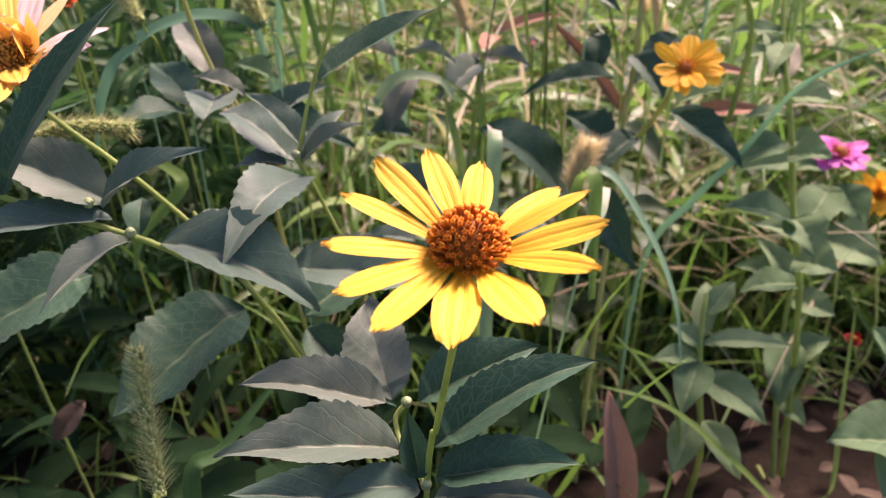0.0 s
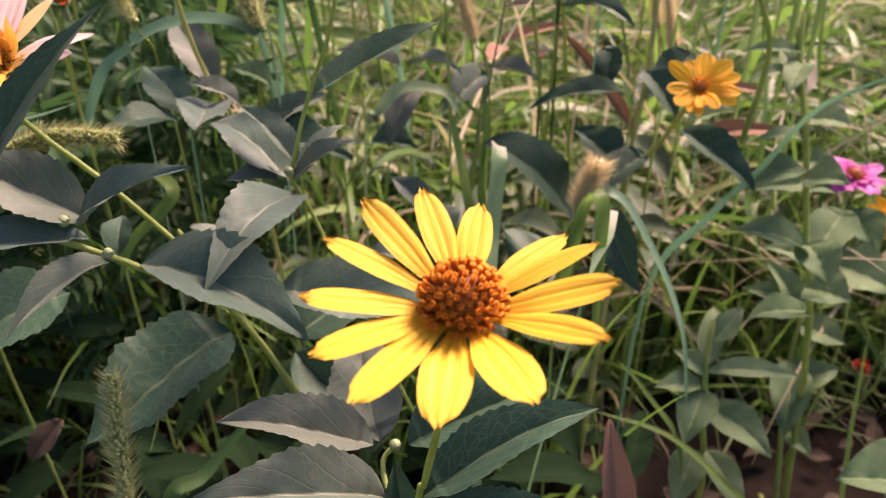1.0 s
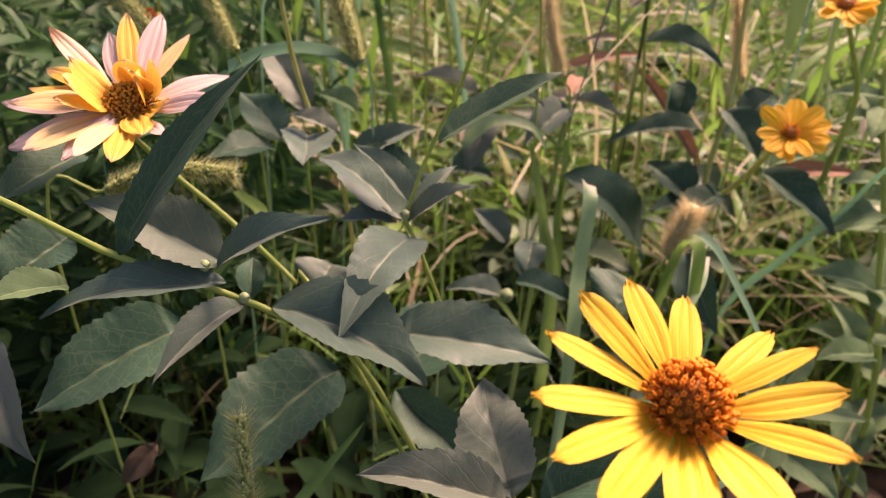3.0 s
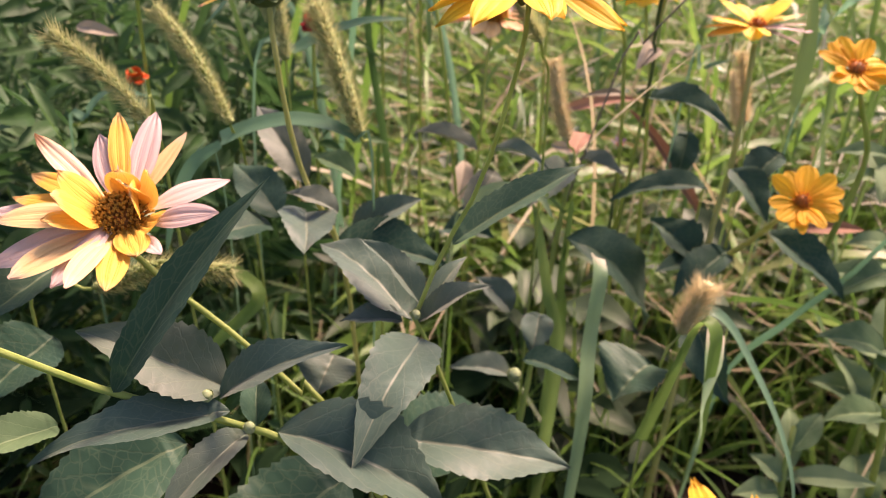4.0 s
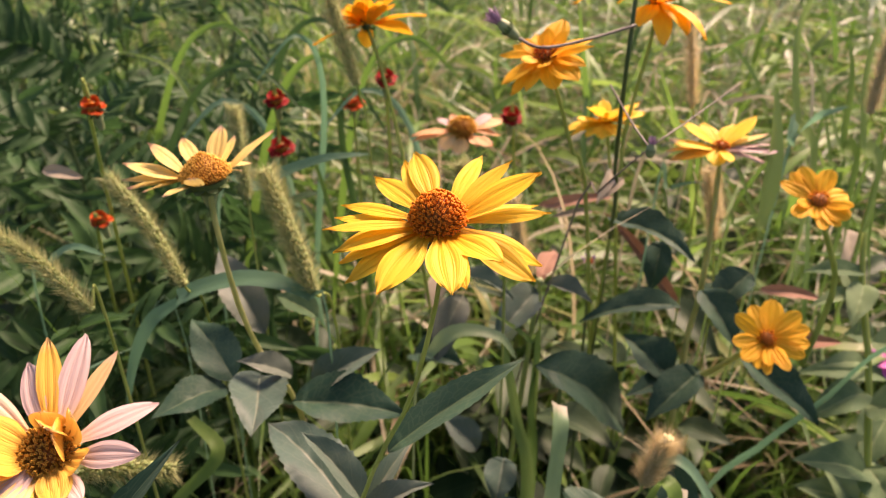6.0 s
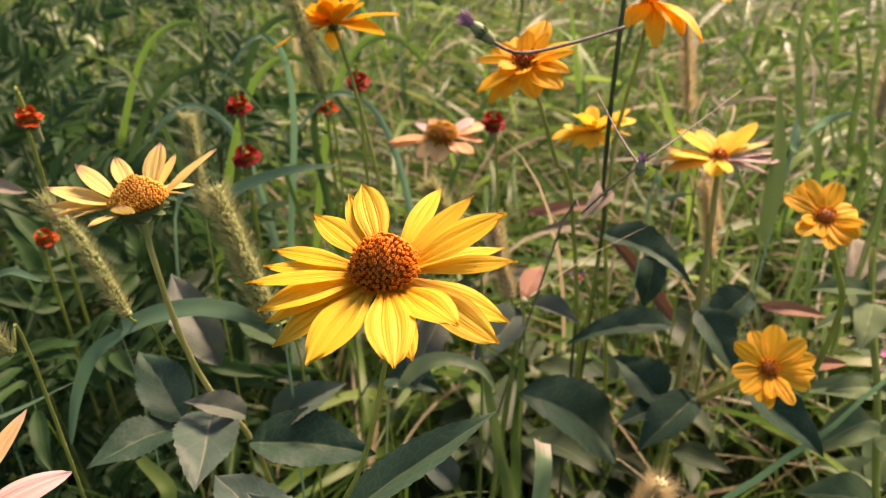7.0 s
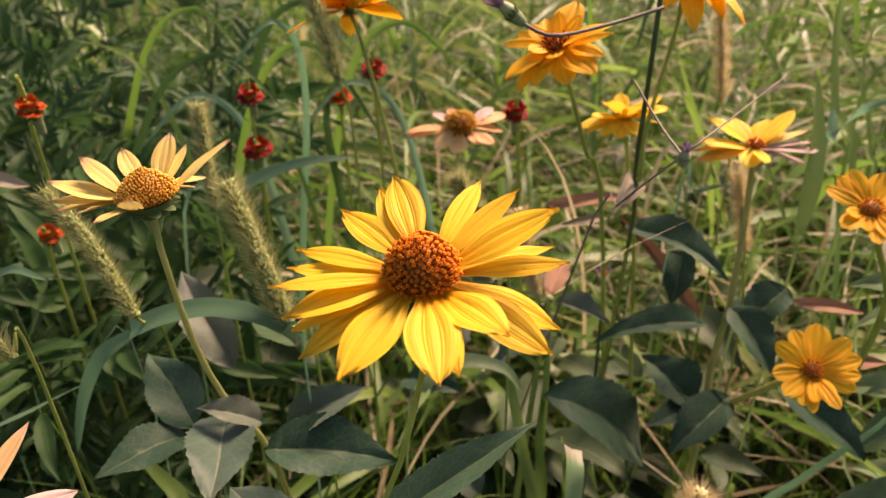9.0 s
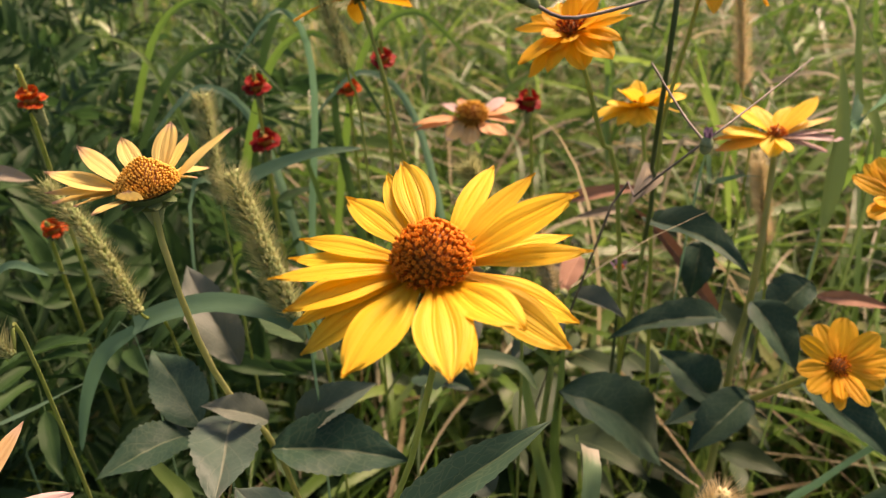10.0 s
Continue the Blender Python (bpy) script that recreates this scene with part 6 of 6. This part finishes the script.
leaf(p, (0.2858, 0.5210, 0.1635), (0.2346, 0.5195, 0.1817), 0.0211, (0.30, -0.50, 0.81), 0.22, 0.10, material=M_ZIN, teeth=0, blunt=0.15)
leaf(p, (0.2880, 0.5230, 0.1673), (0.3311, 0.5038, 0.1528), 0.0386, (0.02, -0.58, 0.82), 0.22, 0.10, material=M_ZIN, teeth=0, blunt=0.15)
leaf(p, (0.2677, 0.4985, 0.1422), (0.2215, 0.5049, 0.1538), 0.0248, (0.14, -0.51, 0.85), 0.22, 0.10, material=M_ZIN, teeth=0, blunt=0.15)
leaf(p, (0.3045, 0.5501, 0.1974), (0.2681, 0.5103, 0.1646), 0.0319, (-0.26, -0.46, 0.85), 0.22, 0.10, material=M_ZIN, teeth=0, blunt=0.15)
leaf(p, (0.3080, 0.5500, 0.1974), (0.3246, 0.5266, 0.1746), 0.0281, (-0.11, -0.73, 0.67), 0.22, 0.10, material=M_ZIN, teeth=0, blunt=0.15)
leaf(p, (0.2498, 0.4630, 0.0962), (0.2819, 0.4622, 0.1162), 0.0257, (-0.49, -0.39, 0.77), 0.22, 0.10, material=M_ZIN, teeth=0, blunt=0.15)
leaf(p, (0.2498, 0.4594, 0.0678), (0.2678, 0.4407, 0.0539), 0.0168, (-0.01, -0.60, 0.80), 0.22, 0.10, material=M_ZIN, teeth=0, blunt=0.15)
leaf(p, (0.3056, 0.5655, 0.2053), (0.2345, 0.5662, 0.2060), 0.0196, (0.00, -0.49, 0.87), 0.22, 0.10, material=M_ZIN, teeth=0, blunt=0.15)
leaf(p, (0.3172, 0.6117, 0.2072), (0.2936, 0.6141, 0.2116), 0.0248, (0.10, -0.55, 0.83), 0.22, 0.10, material=M_ZIN, teeth=0, blunt=0.15)

p = thing("zinnia_plant", (0.2278, 0.4362, 0.0000), "leafy green zinnia plant with broad pale leaves", "plant", "leafy zinnia plants")
stem(p, [(0.2656, 0.4495, -0.0040), (0.2439, 0.4449, 0.1521), (0.2305, 0.4575, 0.2226), (0.2241, 0.4734, 0.2771), (0.2190, 0.4942, 0.3193), (0.2198, 0.5076, 0.3466)], 0.0024, 0.0017)
leaf(p, (0.2233, 0.4659, 0.2620), (0.1834, 0.4513, 0.2538), 0.0202, (-0.07, -0.33, 0.94), 0.22, 0.10, material=M_ZIN, teeth=0, blunt=0.15)
leaf(p, (0.2228, 0.4734, 0.2771), (0.1897, 0.4647, 0.2812), 0.0121, (0.20, -0.33, 0.92), 0.22, 0.10, material=M_ZIN, teeth=0, blunt=0.15)
leaf(p, (0.2302, 0.4514, 0.2102), (0.1765, 0.4411, 0.2329), 0.0244, (0.42, -0.32, 0.85), 0.22, 0.10, material=M_ZIN, teeth=0, blunt=0.15)
leaf(p, (0.2307, 0.4545, 0.2164), (0.2352, 0.4255, 0.2029), 0.0265, (-0.26, -0.44, 0.86), 0.22, 0.10, material=M_ZIN, teeth=0, blunt=0.15)
leaf(p, (0.2192, 0.4912, 0.3133), (0.1821, 0.4793, 0.3106), 0.0096, (0.05, -0.35, 0.93), 0.22, 0.10, material=M_ZIN, teeth=0, blunt=0.15)
leaf(p, (0.2200, 0.4942, 0.3194), (0.2029, 0.4662, 0.3071), 0.0162, (-0.20, -0.29, 0.94), 0.22, 0.10, material=M_ZIN, teeth=0, blunt=0.15)
leaf(p, (0.2205, 0.4972, 0.3254), (0.1834, 0.4971, 0.3242), 0.0118, (-0.03, -0.46, 0.89), 0.22, 0.10, material=M_ZIN, teeth=0, blunt=0.15)
leaf(p, (0.2235, 0.4629, 0.2559), (0.2399, 0.4434, 0.2621), 0.0259, (-0.51, -0.16, 0.85), 0.22, 0.10, material=M_ZIN, teeth=0, blunt=0.15)
leaf(p, (0.2433, 0.4529, 0.1683), (0.1987, 0.4421, 0.1677), 0.0216, (0.05, -0.27, 0.96), 0.22, 0.10, material=M_ZIN, teeth=0, blunt=0.15)
leaf(p, (0.2308, 0.4423, 0.1916), (0.2487, 0.4211, 0.1944), 0.0318, (-0.38, -0.21, 0.90), 0.22, 0.10, material=M_ZIN, teeth=0, blunt=0.15)
leaf(p, (0.2251, 0.4793, 0.2893), (0.2455, 0.4677, 0.2890), 0.0202, (-0.24, -0.44, 0.87), 0.22, 0.10, material=M_ZIN, teeth=0, blunt=0.15)
leaf(p, (0.2206, 0.4853, 0.3012), (0.2146, 0.5185, 0.3233), 0.0121, (-0.26, -0.57, 0.78), 0.22, 0.10, material=M_ZIN, teeth=0, blunt=0.15)

p = thing("zinnia_plant", (0.2645, 0.3263, 0.0000), "broad-leaved green zinnia seedling", "plant", "leafy zinnia plants")
stem(p, [(0.2908, 0.3443, -0.0040), (0.2773, 0.3333, 0.0862), (0.2697, 0.3412, 0.1225)], 0.0018, 0.0014)
leaf(p, (0.2688, 0.3427, 0.1254), (0.2163, 0.3371, 0.1357), 0.0384, (0.21, -0.28, 0.94), 0.25, 0.08, material=M_ZIN, teeth=0, blunt=0.3)
leaf(p, (0.2697, 0.3412, 0.1225), (0.2398, 0.3149, 0.1153), 0.0284, (-0.10, -0.16, 0.98), 0.25, 0.08, material=M_ZIN, teeth=0, blunt=0.3)
leaf(p, (0.2871, 0.3976, 0.1439), (0.2715, 0.4076, 0.1627), 0.0252, (0.20, -0.79, 0.58), 0.25, 0.08, material=M_ZIN, teeth=0, blunt=0.3)


# ---- ground, meadow and undergrowth ----
def ground_height(x, y):
    return 0.006 * np.sin(x * 21 + 1.3 * np.sin(y * 17)) * np.cos(y * 19) + 0.003 * np.sin(x * 63 + y * 41)


def build_ground():
    s = np.linspace(-1, 1, 181)
    c = np.sinh(s * 7.2) / np.sinh(7.2) * 400.0
    X, Y = np.meshgrid(c, c + 0.5, indexing="ij")
    Z = ground_height(X, Y) * (np.hypot(X, Y) < 8) - 0.004
    v = np.stack([X, Y, Z], -1).reshape(-1, 3)
    me = mesh_of("ground", v, grid_faces(181, 181), v[:, :2])
    me.materials.append(M_SOIL)
    return tagged(new("ground", me), "dark bare garden soil under the plants", "ground", "", "structure")


build_ground()


def bare(x, y):
    """The patch of open soil round the feet of the leafy zinnias."""
    return (x > 0.11 + 0.02 * np.sin(y * 40)) & (x < 0.47) & (y > 0.2) & (y < 0.545 + 0.02 * np.sin(x * 37))


def blades_field(count, area, height, width, lean, seed, seg=7, flat=0.0):
    """Many narrow curved blades; area gives their feet, height their length there; flat: the share that lies over."""
    g = np.random.default_rng(seed)
    x, y = area(g, count)
    grown = ~bare(x, y)
    x, y = x[grown], y[grown]
    count = len(x)
    h = height(x, y) * g.uniform(0.5, 1.15, count)
    az = g.uniform(0, 2 * np.pi, count)
    lying = g.uniform(0, 1, count) < flat
    tilt = np.abs(g.normal(0, 0.28, count)) + lying * g.uniform(0.5, 1.1, count)
    bend = lean * g.uniform(0.1, 1.6, count)
    w = width * g.uniform(0.45, 1.35, count)
    tw = az + np.pi / 2 + g.normal(0, 0.6, count)
    s = np.linspace(0, 1, seg)
    th = np.minimum(tilt[:, None] + bend[:, None] * s[None] ** 1.6, 2.3)
    ds = h[:, None] / (seg - 1)
    zero = np.zeros((count, 1))
    out = np.concatenate([zero, np.cumsum(np.sin(th[:, 1:]) * ds, 1)], 1)
    z = np.concatenate([zero, np.cumsum(np.cos(th[:, 1:]) * ds, 1)], 1)
    px = x[:, None] + np.cos(az)[:, None] * out
    py = y[:, None] + np.sin(az)[:, None] * out
    ww = w[:, None] * (1 - s[None] ** 1.8 * 0.95) * 0.5
    side = np.stack([np.cos(tw), np.sin(tw), 0 * tw], -1)
    c = np.stack([px, py, np.maximum(z, 0.004)], -1)
    keel = c + np.array([0, 0, -0.12]) * ww[..., None]
    v = np.stack([c - side[:, None] * ww[..., None], keel, c + side[:, None] * ww[..., None]], 2)
    a = np.arange(seg - 1)
    f1 = np.concatenate([np.stack([3 * a, 3 * a + 1, 3 * a + 4, 3 * a + 3], 1), np.stack([3 * a + 1, 3 * a + 2, 3 * a + 5, 3 * a + 4], 1)])
    f = (f1[None] + (np.arange(count) * seg * 3)[:, None, None]).reshape(-1, 4)
    uv = np.tile(np.stack([np.repeat(s, 3) * 3, np.tile([0.0, 0.5, 1.0], seg)], 1), (count, 1))
    return v.reshape(-1, 3), f, uv


def stuff(name, data, material, label, category):
    me = mesh_of(name, *data)
    me.materials.append(material)
    return tagged(new(name, me), label, category, "", "stuff")


def wedge(y0, y1, spread=0.72, power=1.0, x0=None, x1=None):
    def pick(g, n):
        y = y0 + (y1 - y0) * g.uniform(0, 1, n) ** power
        half = spread * y + 0.15
        x = g.uniform(-1, 1, n) * half
        if x0 is not None:
            x = x0 + (half - x0) * g.uniform(0, 1, n)
        if x1 is not None:
            x = -half + (x1 + half) * g.uniform(0, 1, n)
        return x, y
    return pick


tall = lambda x, y: np.clip(0.17 + 0.24 * (y - 0.6), 0.15, 0.45)
stuff("meadow_grass", blades_field(3600, wedge(0.66, 3.2, power=1.6), tall, 0.0095, 1.6, 11, 8, flat=0.6), M_GRASS, "tangled green meadow grass with dry blades", "grass")
stuff("meadow_grass", blades_field(1150, wedge(0.50, 0.80), lambda x, y: 0.09 + 0.12 * np.clip((y - 0.5) / 0.3, 0, 1), 0.0058, 1.6, 12, 8, flat=0.4), M_GRASS, "short green grass between the flower stems", "grass")
stuff("meadow_grass", blades_field(150, wedge(0.25, 0.5, spread=0.9, x1=0.06), lambda x, y: 0.06 + 0.12 * np.clip((y - 0.2) / 0.3, 0, 1), 0.0056, 1.0, 13, 8, flat=0.2), M_GRASS, "low shaded grass at the flowers' feet", "grass")
stuff("meadow_grass", blades_field(270, wedge(0.42, 0.75, spread=0.75, x0=0.0), lambda x, y: 0.13 + 0.12 * np.clip((y - 0.4) / 0.3, 0, 1), 0.0075, 1.1, 16, 9, flat=0.25), M_FRESH, "bright broad grass beside the zinnias", "grass")
stuff("meadow_grass", blades_field(1500, wedge(0.75, 2.4, power=1.5, x0=0.05), lambda x, y: tall(x, y) * 1.05, 0.0115, 1.7, 17, 8, flat=0.55), M_FRESH, "bright sunlit broad grass", "grass")

stuff("meadow_grass", blades_field(1800, wedge(1.7, 6.0, power=1.4), lambda x, y: 0.42 + 0 * x, 0.017, 1.5, 18, 7, flat=0.5), M_GRASS, "far tangled meadow grass", "grass")


def beside(g, n):
    # between the stems of the oxeyes and zinnias
    return g.uniform(-0.10, 0.34, n), g.uniform(0.41, 0.68, n)


stuff("upright_grass", blades_field(300, beside, lambda x, y: 0.20 + 0.22 * np.clip(y - 0.42, 0, 1), 0.0058, 0.7, 35, 10, flat=0.08), M_BRIGHT, "upright bright green grass between the stems", "grass")
stuff("tall_grass", blades_field(420, wedge(0.50, 1.25, spread=0.66, x1=-0.10), lambda x, y: 0.27 + 0.12 * np.clip(y - 0.5, 0, 1), 0.0062, 1.2, 33, 10, flat=0.15), M_GRASS, "long grass growing up through the marigolds", "grass")
stuff("thin_stalks", blades_field(130, wedge(0.50, 1.0, spread=0.62, x1=-0.10), lambda x, y: 0.34 + 0 * x, 0.0026, 0.6, 34, 9, flat=0.35), M_GRASS, "thin green stalks among the marigolds", "grass")


def around(g, n):
    # the same meadow beside and behind the path
    r = 0.55 + 5.5 * g.uniform(0, 1, 3 * n) ** 1.3
    a = g.uniform(0, 2 * np.pi, 3 * n)
    x, y = r * np.cos(a), r * np.sin(a) + 0.3
    keep = np.abs(x) > 0.70 * y + 0.22
    return x[keep][:n], y[keep][:n]


stuff("meadow_grass", blades_field(11000, around, lambda x, y: 0.24 + 0.02 * np.hypot(x, y), 0.013, 1.5, 19, 6, flat=0.4), M_GRASS, "rough meadow grass all round", "grass")


def clumps(centres, spread):
    """Feet gathered in tufts round the given number of seeded centres."""
    def pick(g, n):
        cy = 0.74 + 0.62 * g.uniform(0, 1, centres)
        cx = g.uniform(-0.35, 0.62, centres) * cy
        k = g.integers(0, centres, n)
        return cx[k] + g.normal(0, spread, n), np.maximum(cy[k] + g.normal(0, spread, n), 0.66)
    return pick


stuff("tall_grass", blades_field(550, clumps(46, 0.03), lambda x, y: np.clip(0.30 + 0.22 * (y - 0.75), 0.24, 0.46), 0.0110, 1.5, 31, 10, flat=0.35), M_FRESH, "tall tufts of broad green grass", "grass")
stuff("tall_grass", blades_field(700, clumps(30, 0.04), lambda x, y: np.clip(0.28 + 0.22 * (y - 0.75), 0.22, 0.44), 0.0070, 1.6, 32, 10, flat=0.4), M_GRASS, "tall drooping grass with dry blades", "grass")
stuff("thin_stalks", blades_field(1700, wedge(0.62, 2.0, power=1.3, x0=-0.1), lambda x, y: tall(x, y) * 1.1, 0.0030, 1.3, 14, 7, flat=0.85), M_DRY, "thin straw-coloured dry stalks tangled in grass", "dry grass")
stuff("thin_stalks", blades_field(170, wedge(0.5, 0.8, spread=0.25), lambda x, y: 0.13 + 0 * x, 0.0020, 0.7, 15, 6, flat=0.7), M_DRY, "reddish dry stalks low in the middle", "dry grass")


def lying_field(count, area, low, high, length, width, seed, seg=9):
    """Blades and stalks that have fallen over one another and arch across the meadow."""
    g = np.random.default_rng(seed)
    x, y = area(g, count)
    z = tall(x, y) * g.uniform(low, high, count)
    ln = length * g.uniform(0.5, 1.4, count)
    az = g.uniform(0, 2 * np.pi, count)
    e0 = g.normal(0.45, 0.4, count)
    s = np.linspace(0, 1, seg)
    e = e0[:, None] - g.uniform(0.2, 1.9, count)[:, None] * s[None] ** 1.4
    a = az[:, None] + g.normal(0, 0.4, count)[:, None] * s[None]
    step = ln[:, None] / (seg - 1)
    run = lambda f: np.cumsum(np.concatenate([np.zeros((count, 1)), (f * step)[:, 1:]], 1), 1)
    c = np.stack([x[:, None] + run(np.cos(e) * np.cos(a)), y[:, None] + run(np.cos(e) * np.sin(a)), np.maximum(z[:, None] + run(np.sin(e)), 0.01)], -1)
    w = 0.5 * width * g.uniform(0.5, 1.4, count)[:, None] * (0.35 + 0.65 * np.minimum(s * 4, 1))[None] * (1 - s[None] ** 2.2 * 0.95)
    roll = g.normal(0, 0.6, count)
    side = np.stack([-np.sin(a) * np.cos(roll)[:, None], np.cos(a) * np.cos(roll)[:, None], np.broadcast_to(np.sin(roll)[:, None], a.shape)], -1)
    v = np.stack([c - side * w[..., None], c - np.array([0, 0, 0.25]) * w[..., None], c + side * w[..., None]], 2)
    i = np.arange(seg - 1)
    f1 = np.concatenate([np.stack([3 * i, 3 * i + 1, 3 * i + 4, 3 * i + 3], 1), np.stack([3 * i + 1, 3 * i + 2, 3 * i + 5, 3 * i + 4], 1)])
    f = (f1[None] + (np.arange(count) * seg * 3)[:, None, None]).reshape(-1, 4)
    uv = np.tile(np.stack([np.repeat(s, 3) * 3, np.tile([0.0, 0.5, 1.0], seg)], 1), (count, 1))
    return v.reshape(-1, 3), f, uv


stuff("fallen_grass", lying_field(1500, wedge(0.62, 2.4, power=1.4, x0=-0.12), 0.5, 1.0, 0.20, 0.0085, 41), M_GRASS, "green grass blades fallen over one another", "grass")
stuff("fallen_grass", lying_field(600, wedge(0.60, 1.8, power=1.2, x0=-0.12), 0.5, 1.05, 0.17, 0.0105, 42), M_FRESH, "broad bright grass blades arching over", "grass")
stuff("fallen_stalks", lying_field(900, wedge(0.60, 2.0, power=1.3, x0=-0.15), 0.4, 1.0, 0.24, 0.0036, 43), M_DRY, "thin straw stalks lying across the grass", "dry grass")


def leaves_field(count, area, z0, z1, size, seed, n=7, m=5):
    """Loose leaves of the undergrowth, each on its own slant."""
    g = np.random.default_rng(seed)
    x, y = area(g, count)
    out = []
    for i in range(count):
        z = g.uniform(z0, z1)
        az = g.uniform(0, 6.283)
        ln = size * g.uniform(0.6, 1.3)
        b = np.array([x[i], y[i], z])
        t = b + ln * np.array([math.cos(az), math.sin(az), g.uniform(-0.5, 0.25)])
        t[2] = max(t[2], 0.006)
        out.append(leaf_shape(b, t, ln * g.uniform(0.3, 0.5), (g.normal(0, 0.3), g.normal(-0.2, 0.3), 1), 0.25, 0.08, teeth=0, n=n, m=m, seed=i))
    return joined(out)


# filler leaves whose dark colour carries the shade near the ground
stuff("undergrowth", leaves_field(560, wedge(0.26, 0.95, spread=0.9, x1=0.12), 0.02, 0.14, 0.050, 21), M_LOW, "low undergrowth leaves, coloured near black to stand in for shade", "undergrowth")
stuff("weed_leaves", leaves_field(420, wedge(0.62, 1.3, spread=0.7), 0.07, 0.24, 0.055, 23, n=9), M_WEED, "mixed weed leaves standing among the grass", "weeds")
def middle(g, n):
    return g.uniform(-0.02, 0.17, n), g.uniform(0.50, 0.64, n)


stuff("weed_leaves", leaves_field(60, middle, 0.05, 0.21, 0.055, 24, n=11), M_WEED, "drooping weed leaves between the flower stems", "weeds")
stuff("leaf_litter", leaves_field(700, wedge(0.1, 1.0, spread=0.9), 0.006, 0.012, 0.03, 22), M_LITTER, "brown dead leaves lying on soil", "leaf litter")


def feather_leaf(base, tip, face, size, seed):
    """A pinnate marigold leaf: a thin rib that droops, with narrow toothed leaflets in pairs."""
    base, tip = np.asarray(base, float), np.asarray(tip, float)
    ax = unit(tip - base)
    L = np.linalg.norm(tip - base)
    nor = unit(np.asarray(face, float) - ax * (np.asarray(face, float) @ ax))
    side = np.cross(ax, nor)
    g = np.random.default_rng(seed)
    sag = g.uniform(0.10, 0.42)
    bow = lambda s: base + ax * L * s + nor * 0.10 * L * 4 * s * (1 - s) - np.array([0, 0, sag * L]) * s * s
    out = [tube([bow(0), bow(0.35), bow(0.7), bow(1)], 0.0007, 0.0004, n=7, k=4)]
    pairs = 5 + int(g.uniform(0, 2.9))
    for i in range(pairs):
        s = 0.18 + 0.74 * i / pairs
        ln = size * (0.66 + 0.5 * math.sin(math.pi * (0.15 + 0.75 * i / pairs)))
        for sg in (-1, 1):
            d = unit(ax * g.uniform(0.55, 1.0) + side * sg * 0.9 + nor * g.uniform(-0.35, 0.25) + np.array([0, 0, -g.uniform(0, 0.7) * sag]))
            ln_ = ln * g.uniform(0.8, 1.2)
            b = bow(s)
            out.append(leaf_shape(b, b + d * ln_, ln_ * g.uniform(0.24, 0.36), nor + g.normal(0, 0.3, 3), 0.25, 0.06, teeth=5, n=16, m=5, seed=seed + i))
    b = bow(1)
    d = unit(bow(1) - bow(0.85))
    out.append(leaf_shape(b, b + d * size * 1.25, size * 0.32, nor, 0.25, 0.05, teeth=5, n=16, m=5, seed=seed))
    return joined(out)


def marigold_plant(x, y, tall, count, seed):
    g = np.random.default_rng(seed)
    p = thing("marigold_plant", (x, y, 0), "feathery dark green marigold plant", "plant", "marigold plants")
    top = np.array([x + g.normal(0, 0.02), y + g.normal(0, 0.02), tall])
    line = [np.array([x, y, 0.0]), np.array([x, y, tall * 0.5]) + g.normal(0, 0.006, 3), top]
    stem(p, line, 0.0022, 0.0012, M_STEMD)
    axis_line = spline(line, 30)
    for i in range(count):
        f = 0.30 + 0.70 * (i + g.uniform(0, 0.5)) / count
        b = axis_line[min(29, int(f * 29))]
        az = i * 2.4 + g.normal(0, 0.4)
        ln = g.uniform(0.055, 0.105)
        t = b + ln * np.array([math.cos(az), math.sin(az) * 0.8, g.uniform(0.0, 0.9)])
        part("leaf", feather_leaf(b, t, (g.normal(0, 0.5), -0.45 + g.normal(0, 0.4), 0.8), g.uniform(0.018, 0.033), seed * 100 + i), M_FERN, p)
    return p


for i, (x, y, tall) in enumerate(((-0.24, 0.50, 0.31), (-0.33, 0.52, 0.33), (-0.19, 0.60, 0.33), (-0.28, 0.62, 0.36), (-0.38, 0.64, 0.36), (-0.22, 0.72, 0.37),
                                  (-0.33, 0.76, 0.38), (-0.45, 0.78, 0.40), (-0.27, 0.88, 0.40), (-0.40, 0.92, 0.42), (-0.52, 0.95, 0.42),
                                  (-0.38, 0.48, 0.26), (-0.46, 1.08, 0.44), (-0.62, 1.12, 0.45), (-0.34, 1.15, 0.44), (-0.75, 1.3, 0.48), (-0.52, 1.35, 0.48), (-0.62, 0.90, 0.42))):
    marigold_plant(x, y, tall, 21, 300 + i)
